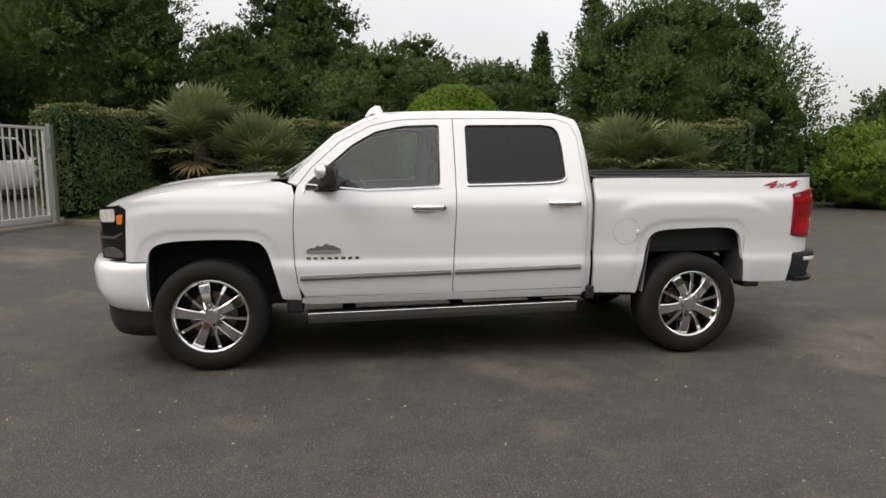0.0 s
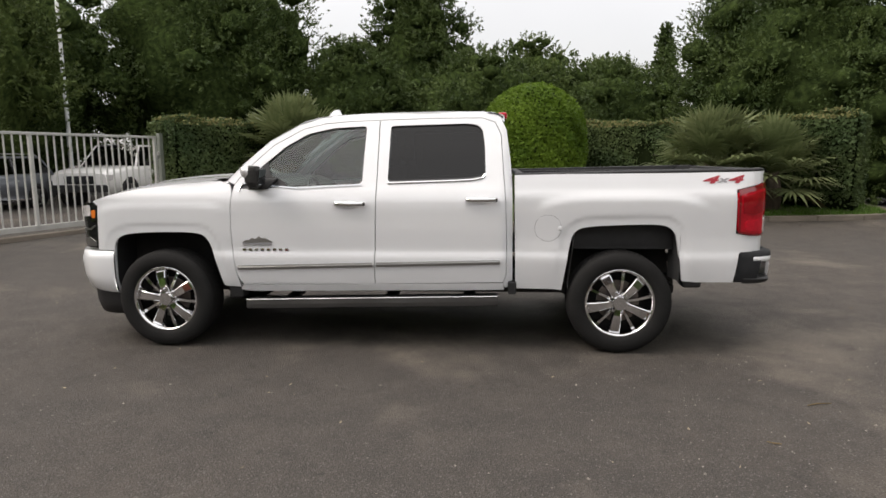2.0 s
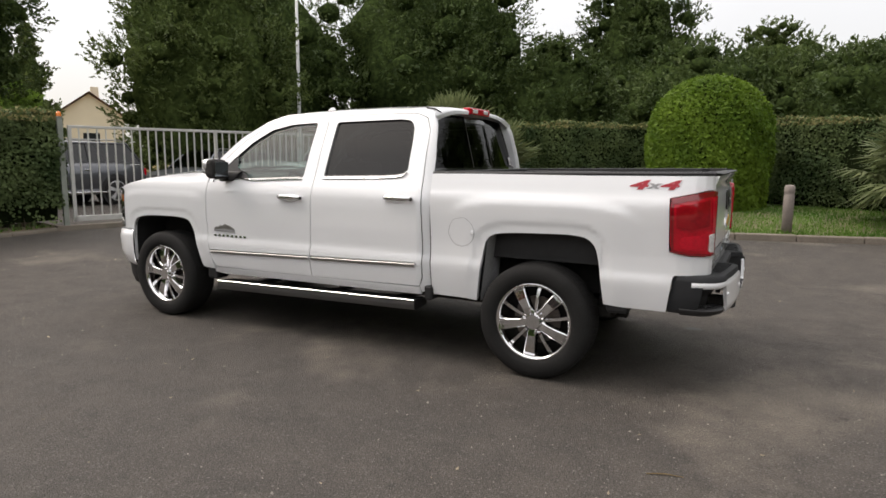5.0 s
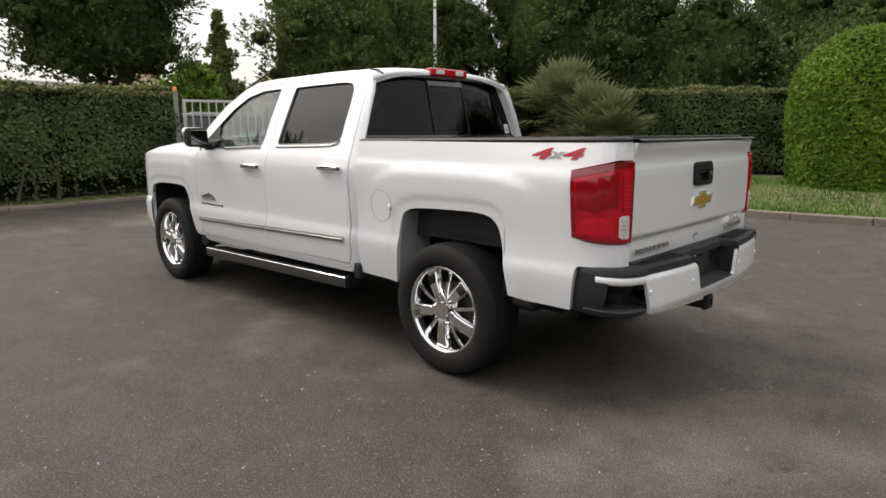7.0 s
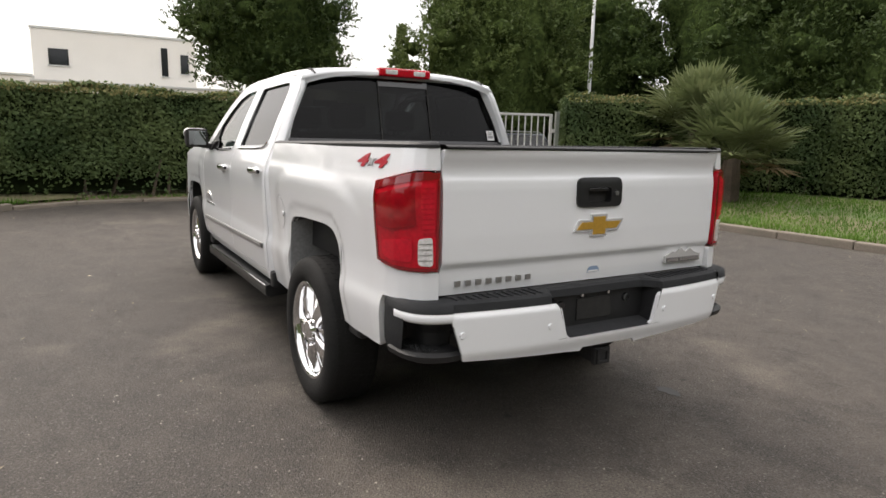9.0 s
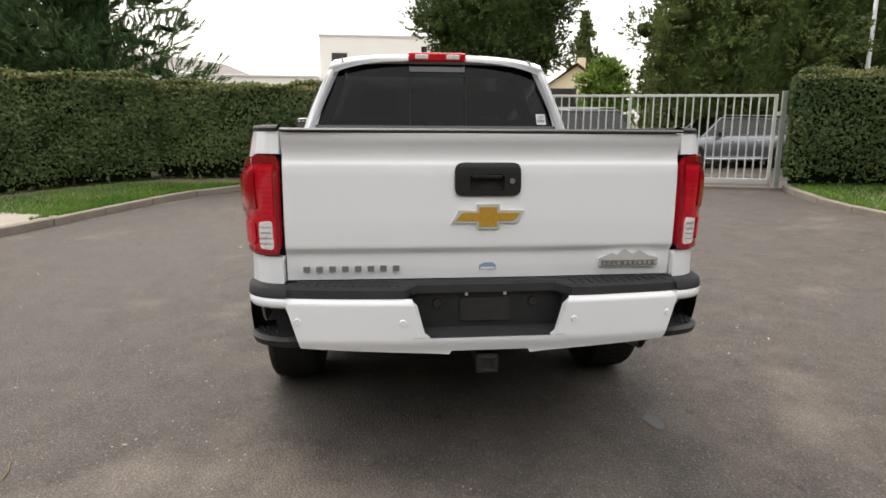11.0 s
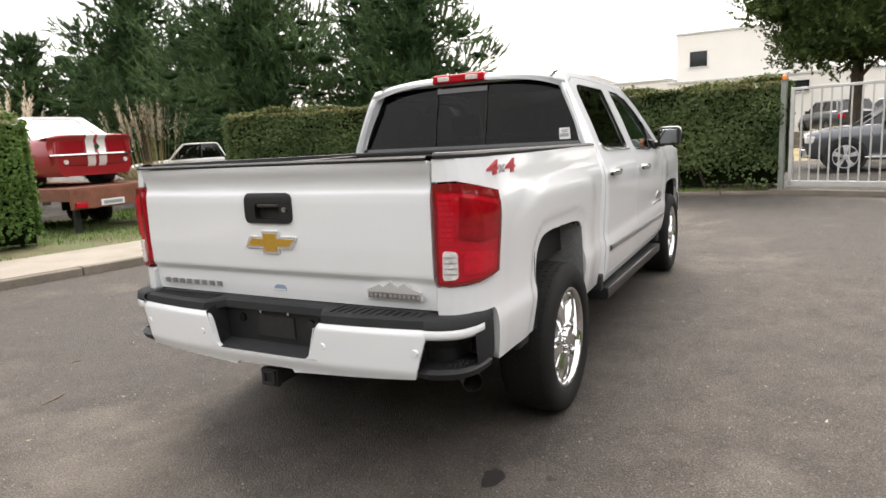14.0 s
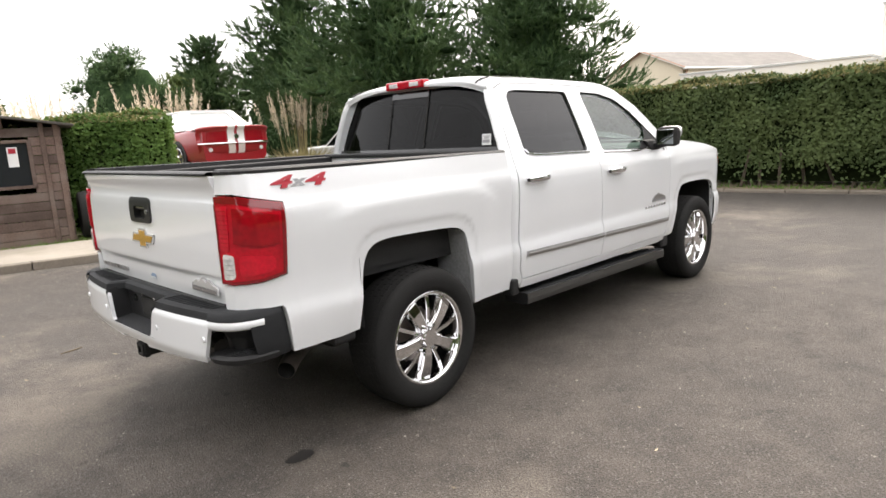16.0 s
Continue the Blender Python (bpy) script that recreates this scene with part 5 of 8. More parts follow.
        mesh("inner_wall", back, [tuple(range(len(back)))], M_UNDER, TRUCK)
    # grey inner panel at the rear arch, and small flaps under the body
    rows = [[(2.262 - 0.03 * k, (0.985 - 0.22 * k) * side, z) for k in (0, 0.35, 1)] for z in (0.57, 0.7, 0.85, 0.94)]
    sweep("inner_panel", rows, M_LINER, TRUCK, "dark inner panel of the wheel arch")
    rbox("mud_flap", 0.965, 0.86 * side, 0.455, 1.03, 0.985 * side, 0.56, M_BLACK, TRUCK, "", 0.012)
    rows = [[(1.43 + 0.02 * k + 0.11 * (z - 0.57), (0.985 - 0.24 * k) * side, z) for k in (0, 0.3, 1)] for z in (0.50, 0.65, 0.80, 0.90, 0.96)]
    sweep("inner_panel", rows, M_LINER_GREY, TRUCK, "grey painted inner panel of the wheel arch")
    rbox("mud_flap", 2.30, 0.80 * side, 0.515, 2.44, 0.965 * side, 0.585, M_BLACK, TRUCK, "", 0.02)
    rbox("mud_flap", -1.30, 0.82 * side, 0.40, -1.18, 0.965 * side, 0.505, M_BLACK, TRUCK, "", 0.02)
    # running board
    rows = []
    for i in range(2):
        x = (-1.145, 0.885)[i]
        dz = 0.022 * x - 0.012
        rows.append([(x, yy * side, zz + dz) for yy, zz in ((0.80, 0.42), (0.965, 0.438), (0.985, 0.432), (0.990, 0.40), (0.985, 0.362), (0.96, 0.352), (0.80, 0.37), (0.80, 0.42))])
    board = sweep("running_board", rows, M_PAD, TRUCK, "grey plastic running board with a bright edge", False)
    mesh("board_end", rows[1], [tuple(range(7))], M_BLACK, board)
    mesh("board_end", rows[0], [tuple(range(7))], M_BLACK, board)
    bm = bmesh.new()
    for a, b in (((0.9935, 0.433), (0.9975, 0.395)), ((0.9975, 0.395), (0.992, 0.362))):
        vs = [bm.verts.new((x, yy * side, zz + 0.022 * x - 0.012)) for x, (yy, zz) in ((-1.145, a), (0.885, a), (0.885, b), (-1.145, b))]
        bm.faces.new(vs)
    bmesh.ops.solidify(bm, geom=bm.faces, thickness=0.004)
    part("bright_edge", bm, M_BOARD, board, "satin silver edge strip")
    bm = bmesh.new()
    tube(bm, [(-1.145, 0.9945 * side, 0.422 - 0.0252), (0.885, 0.9945 * side, 0.422 + 0.0195)], 0.004, 6)
    part("chrome_line", bm, M_CHROME, board, "chrome line")
    for x in (-0.85, 0.0, 0.65):
        rbox("board_bracket", x - 0.05, 0.5 * side, 0.37 + 0.022 * x, x + 0.05, 0.84 * side, 0.40 + 0.022 * x, M_BLACK, board, "", 0.008)

# hood, cowl, windscreen, roof


def hood_z(x):
    return float(np.interp(x, [-2.79, -2.72, -2.62, -2.49, -2.25, -2.03, -1.75, -1.46, -1.36], [1.09, 1.15, 1.195, 1.240, 1.305, 1.345, 1.372, 1.388, 1.388]))


rows = []
for i in range(25):
    x = -2.775 + (1.415) * i / 24
    half = float(np.interp(x, [p[0] for p in NOSE], [p[1] for p in NOSE])) - 0.045 if x < -2.25 else 0.945
    half = min(half, 0.945)
    row = []
    for j in range(25):
        v = -1 + 2 * j / 24
        edge = float(np.interp(x, [-2.79, -2.40, -2.25, -2.05, -1.75, -1.45, -1.33], [1.08, 1.195, 1.243, 1.285, 1.322, 1.350, 1.352]))
        k = abs(v) ** 3.0
        z = hood_z(x) * (1 - k) + edge * k
        z += 0.014 * (1 - ramp(abs(v), 0.30, 0.42)) * ramp(x, -2.6, -2.2)
        row.append((x, v * half, z))
    rows.append(row)
sweep("hood", rows, M_PAINT, TRUCK)
rows = [[(x, y, z - 0.006) for y in np.linspace(-0.93, 0.93, 13)] for x, z in ((-1.40, 1.375), (-1.28, 1.378), (-1.10, 1.37))]
sweep("cowl", rows, M_BLACK, TRUCK, "black plastic cowl under the windscreen")
rows = []
for i in range(9):
    t = i / 8
    row = []
    for j in range(17):
        v = -1 + 2 * j / 16
        b = Vector((-1.47 + 0.20 * v * v, v * 0.875, 1.372))
        u = Vector((-0.60 + 0.06 * v * v, v * 0.655, 1.888 - 0.035 * v * v))
        p = b.lerp(u, t)
        p.z += 0.02 * math.sin(math.pi * t)
        row.append(tuple(p))
    rows.append(row)
sweep("windscreen", rows, M_GLASS, TRUCK, "clear windscreen")
rows = []
for i in range(19):
    x = -0.62 + 1.555 * i / 18
    zc = float(np.interp(x, [-0.62, -0.50, -0.3, 0.0, 0.4, 0.75, 0.88, 0.935], [1.880, 1.895, 1.908, 1.918, 1.922, 1.915, 1.903, 1.888]))
    ze = float(np.interp(x, [-0.62, -0.54, -0.32, 0.40, 0.78, 0.905, 0.935], [1.822, 1.842, 1.858, 1.872, 1.868, 1.838, 1.80]))
    we = CAB(ze) - 0.003
    row = []
    for j in range(29):
        v = -1 + 2 * j / 28
        row.append((x - 0.05 * (1 - v * v) * (1 if x < -0.3 else 0) * (1 - i / 6 if i < 6 else 0), v * we, ze + (zc - ze) * (1 - abs(v) ** 3.4)))
    rows.append(row)
for k, (dx, dz) in enumerate(((0.948, -0.012), (0.945, -0.035))):
    rows.append([(dx - 0.10 * (p[1] / 0.8) ** 2 * 0.35, p[1] * (0.99 - 0.01 * k), p[2] + dz) for p in rows[18]])
sweep("roof", rows, M_PAINT, TRUCK)
for side in (-1, 1):
    rows = [[(x, (CAB(z) - o) * side, z + o * 0.25) for o in (-0.004, 0.03, 0.07, 0.11)] for x, z in [(-1.275, 1.352), (-1.14, 1.495), (-0.95, 1.668), (-0.72, 1.795), (-0.60, 1.832)]]
    sweep("windscreen_pillar", rows, M_PAINT, TRUCK)
    bm = bmesh.new()
    tube(bm, [(0.80, 0.655 * side, 1.878), (0.88, 0.652 * side, 1.866), (0.925, 0.648 * side, 1.838)], 0.006, 5)
    part("roof_seam", bm, M_BLACK, TRUCK)
fin = [[(-0.70, 0.0), (-0.66, 0.026), (-0.55, 0.03), (-0.52, 0.0)], [(-0.655, 0.0), (-0.64, 0.014), (-0.57, 0.016), (-0.555, 0.0)], [(-0.615, 0.0), (-0.61, 0.007), (-0.575, 0.008), (-0.57, 0.0)]]
rows = [[(x, y, z) for x, y in r] + [(x, -y, z) for x, y in r[-2:0:-1]] for r, z in zip(fin, (1.875, 1.935, 1.965))]
sweep("antenna_fin", rows, M_PAINT, TRUCK, "white fin antenna on the roof", False, True)
mesh("fin_top", rows[-1], [tuple(range(6))], M_PAINT, TRUCK)

# back of the cab with its three-part window


def cab_back(y, z):
    return Vector((1.012 - 0.24 * (z - 1.40) - 0.06 * (y / 0.8) ** 2 - 0.012, y, z))


def width_at(z, inset):
    return CAB(z) - inset


outline = [(-width_at(1.30, 0.055), 1.30), (-width_at(1.42, 0.055), 1.42), (-width_at(1.60, 0.05), 1.60), (-width_at(1.80, 0.06), 1.80), (-0.60, 1.868), (-0.3, 1.892), (0.3, 1.892), (0.60, 1.868), (width_at(1.80, 0.06), 1.80), (width_at(1.60, 0.05), 1.60), (width_at(1.42, 0.055), 1.42), (width_at(1.30, 0.055), 1.30)]
GLASS = [(-0.828, 1.415), (-0.80, 1.52), (-0.745, 1.68), (-0.690, 1.805), (-0.660, 1.825), (-0.4, 1.838), (0.4, 1.838), (0.660, 1.825), (0.690, 1.805), (0.745, 1.68), (0.80, 1.52), (0.828, 1.415)]
shell("cab_back", [outline, GLASS], cab_back, 0, M_PAINT, TRUCK, "", 0.06, 0.03)
shell("rear_window", [GLASS], cab_back, 0, M_REARGLASS, TRUCK, "dark sliding rear window", 0.08, 0.0, -0.006)
for side in (-1, 1):
    rows = []
    for z in (1.30, 1.40, 1.50, 1.60, 1.70, 1.76, 1.80, 1.83):
        xe = float(np.interp(z, [1.30, 1.50, 1.74, 1.835], [0.996, 0.982, 0.950, 0.905]))
        a = side_cab(xe, z)
        b = cab_back(width_at(z, 0.075), z)
        a, b = Vector((a.x - 0.004, a.y - 0.004, z)), Vector((b.x + 0.001, b.y, z))
        m = Vector((max(a.x, b.x) + 0.004, (a.y + b.y) / 2 + 0.012, z))
        rows.append([tuple(Vector((p.x, p.y * side, p.z))) for p in (a, a.lerp(m, 0.6), m, m.lerp(b, 0.5), b)])
    sweep("cab_corner", rows, M_PAINT, TRUCK)
for y in (-0.195, 0.19):
    rows = [[tuple(cab_back(y + o, z) + Vector((d, 0, 0))) for o, d in ((-0.005, 0.0), (-0.004, 0.003), (0.004, 0.003), (0.005, 0.0))] for z in (1.42, 1.835)]
    sweep("slider_post", rows, M_UNDER, TRUCK, "", False)
rows = [[tuple(cab_back(y, z) + Vector((0.004, 0, 0))) for y in (-0.195, 0, 0.19)] for z in (1.785, 1.835)]
sweep("slider_header", rows, M_GLOSSBLACK, TRUCK, "black band over the sliding pane")
rows = [[tuple(cab_back(y, z) + Vector((0.004, 0, 0))) for y in np.linspace(-0.84, 0.84, 9)] for z in (1.392, 1.42)]
sweep("window_foot_seal", rows, M_GLOSSBLACK, TRUCK)
stk = mesh("window_sticker", [tuple(cab_back(y, z) + Vector((0.003, 0, 0))) for y, z in ((0.705, 1.432), (0.775, 1.432), (0.765, 1.505), (0.697, 1.505))], [(0, 1, 2, 3)], M_STICKER, TRUCK, "small white sticker")
for z0, z1, hw in ((1.447, 1.468, 0.026), (1.474, 1.482, 0.018), (1.486, 1.492, 0.024)):
    mesh("sticker_bar", [tuple(cab_back(0.735 + y, z) + Vector((0.005, 0, 0))) for y, z in ((-hw, z0), (hw, z0), (hw, z1), (-hw, z1))], [(0, 1, 2, 3)], M_BADGE_GREY, stk)
brk = rbox("high_brake_lamp", 0.885, -0.205, 1.850, 0.962, 0.190, 1.909, M_RED, TRUCK, "red high brake lamp with clear cargo lights", 0.012)
for y in (-0.115, 0.10):
    rbox("cargo_light", 0.957, y - 0.045, 1.864, 0.966, y + 0.045, 1.895, M_CLEAR, brk, "clear cargo light", 0.004)

# load bed
bedc = M_BLACK
rbox("bed_floor", 1.03, -0.86, 0.80, 2.86, 0.86, 0.84, bedc, TRUCK, "black lined bed floor", 0.005)
for side in (-1, 1):
    rbox("bed_inner_wall", 1.04, 0.80 * side, 0.82, 2.84, 0.86 * side, 1.385, bedc, TRUCK, "black inner bed wall", 0.01)
    rows = []
    for q in list(np.linspace(1.012, 2.60, 9)) + [2.66, 2.72, 2.78, 2.84, 2.90, 2.95, 2.99, 3.012]:
        base = float(np.interp(q, [1.012, 2.62, 3.005], [1.385, 1.409, 1.413]))
        p, p1 = side_bed(q, 1.408), side_bed(q + 0.01, 1.408)
        tx, ty = p1.x - p.x, p1.y - p.y
        ln = math.hypot(tx, ty)
        nx, ny = ty / ln, -tx / ln
        rows.append([(p.x + nx * o, (p.y + ny * o) * side, base + dz) for o, dz in ((-0.004, -0.010), (-0.005, 0.004), (0.004, 0.013), (0.030, 0.015), (0.085 if q < 2.7 else 0.05, 0.013), (0.09 if q < 2.7 else 0.055, -0.04))])
    sweep("bed_rail_cap", rows, M_BLACK, TRUCK, "black plastic cap along the bed rail", False)
rbox("bed_front_wall", 1.03, -0.90, 0.82, 1.07, 0.90, 1.375, M_PAINT, TRUCK, "", 0.01)
rbox("bed_front_cap", 1.022, -0.93, 1.372, 1.085, 0.93, 1.402, M_BLACK, TRUCK, "black cap on the front bed wall", 0.008)

# tailgate
TG = [(0.808, 2.892), (0.86, 2.897), (0.918, 2.899), (0.942, 2.917), (1.05, 2.920), (1.24, 2.916), (1.275, 2.912), (1.295, 2.905), (1.32, 2.903), (1.345, 2.909), (1.370, 2.920), (1.395, 2.926), (1.412, 2.922)]


def gate_face(y, z):
    x = float(np.interp(z, [p[0] for p in TG], [p[1] for p in TG]))
    return Vector((x - 0.012 * (y / 0.8) ** 2, y, z))


gate_hole = [(-0.122, 1.160), (-0.122, 1.275), (0.130, 1.275), (0.130, 1.160)]
gate = shell("tailgate", [[(-0.802, 0.810), (-0.804, 1.10), (-0.805, 1.40), (0.805, 1.40), (0.804, 1.10), (0.802, 0.810)], gate_hole], gate_face, 0, M_PAINT, TRUCK, "white tailgate with a spoiler lip", 0.012, 0.05, 0.0, 0.08)
rows = [[(x, y, z) for x, z in ((2.929, 1.404), (2.929, 1.411), (2.915, 1.418), (2.84, 1.416), (2.835, 1.395))] for y in np.linspace(-0.806, 0.806, 9)]
sweep("tailgate_cap", rows, M_BLACK, gate, "black plastic cap on the tailgate", False)
rbox("tailgate_inner", 2.80, -0.78, 0.83, 2.845, 0.78, 1.395, M_BLACK, gate, "", 0.01)
BEZEL = round_loop([(-0.130, 1.152), (-0.130, 1.283), (0.138, 1.283), (0.138, 1.152)], 0.034, 5)
CUP = round_loop([(-0.068, 1.172), (-0.068, 1.240), (0.072, 1.240), (0.072, 1.172)], 0.018, 4)
bezel = shell("gate_handle", [BEZEL, CUP], gate_face, 0, M_BEZEL, gate, "black tailgate handle with a lock", 0.02, 0.035, 0.009)
rbox("handle_cup", 2.865, -0.10, 1.165, 2.893, 0.10, 1.25, M_UNDER, bezel, "", 0.004)
rbox("handle_lip", 2.885, -0.062, 1.222, 2.920, 0.066, 1.240, M_GLOSSBLACK, bezel, "", 0.005)
bm = bmesh.new()
tube(bm, [(2.918, 0.102, 1.213), (2.932, 0.102, 1.213)], 0.011, 12)
part("key_lock", bm, M_SATIN, bezel, "silver key lock")
# cross-shaped badge as a plain form: silver edge, gold field


def badge(shape, x, mat, name, parent, thick, label=""):
    bm = bmesh.new()
    a = [bm.verts.new((x, y, z)) for y, z in shape]
    f = bm.faces.new(a)
    r = bmesh.ops.extrude_face_region(bm, geom=[f])
    for v in [g for g in r["geom"] if isinstance(g, bmesh.types.BMVert)]:
        v.co.x += thick
    bmesh.ops.recalc_face_normals(bm, faces=bm.faces)
    return part(name, bm, mat, parent, label)


def cross(g, lean=0.028):
    w, h, mw, mh = 0.148 + g, 0.026 + g * 0.7, 0.047 + g * 0.7, 0.050 + g * 0.7
    return [(-w, 1.069 - h), (-mw, 1.069 - h), (-mw - 0.0, 1.069 - mh), (mw, 1.069 - mh), (mw, 1.069 - h), (w - lean, 1.069 - h), (w, 1.069 + h), (mw, 1.069 + h), (mw, 1.069 + mh), (-mw, 1.069 + mh), (-mw, 1.069 + h), (-w + lean, 1.069 + h)]


emb = badge([(y + 0.006, z) for y, z in cross(0.0)], 2.914, M_SILVER, "emblem", gate, 0.014, "chrome-edged gold cross badge")
badge([(y + 0.006, z) for y, z in cross(-0.014, 0.03)], 2.9285, M_GOLD, "emblem_field", emb, 0.002, "gold field")
for i in range(8):
    y0 = -0.737 + i * 0.0512
    badge([(y0, 0.845), (y0 + 0.026, 0.845), (y0 + 0.026, 0.868), (y0, 0.868)], 2.895, M_SATIN, "name_bar", gate, 0.007, "silver bar")
hc = badge([(0.489, 0.850), (0.745, 0.850), (0.745, 0.884), (0.70, 0.896), (0.665, 0.918), (0.635, 0.900), (0.600, 0.922), (0.566, 0.898), (0.545, 0.908), (0.489, 0.884)], 2.897, M_SILVER, "mountain_plate", gate, 0.009, "silver mountain plate")
badge([(0.496, 0.853), (0.738, 0.853), (0.738, 0.876), (0.496, 0.876)], 2.9065, M_DARKBAND, "plate_band", hc, 0.001)
for i in range(11):
    y0 = 0.503 + i * 0.0212 + (0.008 if i > 3 else 0)
    badge([(y0, 0.857), (y0 + 0.014, 0.857), (y0 + 0.014, 0.872), (y0, 0.872)], 2.9078, M_CHROME, "plate_bar", hc, 0.001)
dl = badge([(-0.022, 0.846), (0.048, 0.846), (0.048, 0.862), (0.034, 0.874), (-0.006, 0.874), (-0.022, 0.862)], 2.899, M_BLUE, "dealer_sticker", gate, 0.001, "small blue-grey sticker")
badge([(-0.018, 0.848), (0.044, 0.848), (0.044, 0.855), (-0.018, 0.855)], 2.9005, M_STICKER, "sticker_bar", dl, 0.001)
rbox("bed_sill", 2.84, -0.77, 0.765, 2.905, 0.77, 0.806, M_BLACK, TRUCK, "", 0.006)

# rear bumper


def bump_face(y, z):
    return Vector((3.052 - 0.085 * abs(y / 0.93) ** 2.6 + 0.012 * (0.76 - z) - 0.014 * ramp(z, 0.738, 0.768) - 0.022 * (1 - ramp(z, 0.525, 0.60)), y, z))


FACE = [(-0.800, 0.762), (-0.800, 0.722), (-0.792, 0.704), (-0.748, 0.558), (-0.25, 0.535), (-0.16, 0.528), (-0.15, 0.545), (0.16, 0.545), (0.17, 0.528), (0.25, 0.535), (0.748, 0.558), (0.792, 0.704), (0.800, 0.722), (0.800, 0.762), (0.325, 0.762), (0.303, 0.740), (0.270, 0.620), (0.245, 0.603), (-0.235, 0.603), (-0.258, 0.620), (-0.290, 0.740), (-0.312, 0.762)]
bumper = shell("rear_bumper", [FACE], bump_face, 0, M_PAINT, TRUCK, "white rear bumper with black step pads", 0.012, 0.02, 0.0, 0.06)
rows = []
for y in np.linspace(-0.800, 0.800, 32):
    inner = abs(y) < 0.315
    xo = bump_face(y, 0.76).x
    rows.append([(2.84, y, 0.785), (2.87, y, 0.800), (2.93 if inner else xo - 0.03, y, 0.803), (2.95 if inner else xo - 0.005, y, 0.795), (2.955 if inner else xo + 0.002, y, 0.763)])
sweep("step_pad", rows, M_PAD, bumper, "dark ribbed plastic step pad", False)
WRAP = smooth_line([(2.996, 0.796), (2.982, 0.858), (2.950, 0.915), (2.902, 0.951), (2.84, 0.967), (2.76, 0.972), (2.66, 0.968)], 2)


def wrap_rows(line, prof, sg):
    """Rows along the bumper's corner; prof gives (inset, z)."""
    rows = []
    for i, p in enumerate(line):
        a, b = Vector(line[max(i - 1, 0)]), Vector(line[min(i + 1, len(line) - 1)])
        d = (b - a).normalized()
        rows.append([(p[0] - d.y * o, (p[1] + d.x * o) * sg, z) for o, z in prof])
    return rows


for sg in (-1, 1):
    for i in range(12):
        y = (0.36 + i * 0.036) * sg
        rbox("pad_rib", 2.90, y - 0.005, 0.802, bump_face(y, 0.76).x - 0.035, y + 0.005, 0.807, M_PAD, bumper, "", 0.002)
    # the corner: pad above, bright strip, a dark pocket with a treaded step below
    sweep("pad_corner", wrap_rows([p for p in WRAP if p[0] > 2.715], [(0.10, 0.800), (0.03, 0.803), (0.006, 0.795), (0.0, 0.763)], sg), M_PAD, bumper)
    strip_line = [p for p in WRAP if p[0] > 2.79]
    sweep("corner_strip", wrap_rows(strip_line, [(0.010, 0.764), (0.001, 0.759), (0.000, 0.734), (0.006, 0.722), (0.03, 0.720)], sg), M_PAINT, bumper, "white strip round the corner")
    sweep("step_pocket", wrap_rows([(2.985, 0.735)] + [p for p in WRAP if p[0] > 2.74], [(0.055, 0.724), (0.095, 0.66), (0.105, 0.604), (0.024, 0.598), (0.004, 0.586), (0.012, 0.562), (0.05, 0.545)], sg), M_BLACK, bumper, "black corner step pocket", False)
    # dark end piece, its front edge raked along the body
    wx, wy = [p[0] for p in WRAP][::-1], [p[1] for p in WRAP][::-1]
    rows = []
    for z, o in ((0.800, 0.02), (0.788, 0.003), (0.74, 0.001), (0.66, 0.006), (0.60, 0.012), (0.558, 0.030)):
        x0 = 2.664 + 0.044 * (z - 0.558) / 0.242
        rows.append([(x, (float(np.interp(x, wx, wy)) - o - (0.012 if k == 0 else 0)) * sg, z) for k, x in enumerate(np.linspace(x0, 2.875 - 0.25 * max(0, 0.70 - z), 6))])
    sweep("bumper_end", rows, M_PAD, bumper, "dark plastic end of the bumper")
    for i in range(4):
        for j in range(3):
            rbox("tread_stud", 2.835 + i * 0.030 - j * 0.004, (0.872 - i * 0.012 + j * 0.022) * sg, 0.600, 2.849 + i * 0.030 - j * 0.004, (0.884 - i * 0.012 + j * 0.022) * sg, 0.606, M_PAD, bumper, "", 0.002)
    for y in (0.757, 0.345):
        bm = bmesh.new()
        c = bump_face(y * sg, 0.672 if y > 0.5 else 0.668)
        bmesh.ops.create_cone(bm, cap_ends=True, segments=18, radius1=0.0145, radius2=0.012, depth=0.008, matrix=Matrix.Translation(c + Vector((0.002, 0, 0))) @ Matrix.Rotation(radians(90), 4, "Y"))
        part("parking_sensor", bm, M_PAINT, bumper, "small round parking sensor")
bm = bmesh.new()
box(bm, 2.90, -0.33, 0.59, 2.93, 0.33, 0.80, 0.004)
plate_back = part("plate_recess", bm, M_BLACK, bumper, "black empty number plate recess")
for sg in (-1, 1):
    rows = [[(2.925, 0.30 * sg + 0.006, 0.61), (2.925, 0.315 * sg + 0.006, 0.80)], [(3.05, 0.262 * sg + 0.006, 0.608), (3.05, 0.312 * sg + 0.006, 0.765)]]
    sweep("recess_side", rows, M_BLACK, bumper, "", False)
    bm = bmesh.new()
    bmesh.ops.create_cone(bm, cap_ends=True, segments=16, radius1=0.022, radius2=0.018, depth=0.012, matrix=Matrix.Translation((2.935, 0.20 * sg, 0.715)) @ Matrix.Rotation(radians(90), 4, "Y"))
    part("plate_lamp", bm, M_GLOSSBLACK, bumper)
    rbox("plate_screw", 2.932, 0.08 * sg - 0.007, 0.745, 2.944, 0.08 * sg + 0.007, 0.762, M_CHROME, bumper, "bright plate clip", 0.002)
rows = [[(2.92, y, 0.612), (3.052, y, 0.606)] for y in (-0.30, 0.31)]
sweep("recess_floor", rows, M_PAD, bumper, "", False)
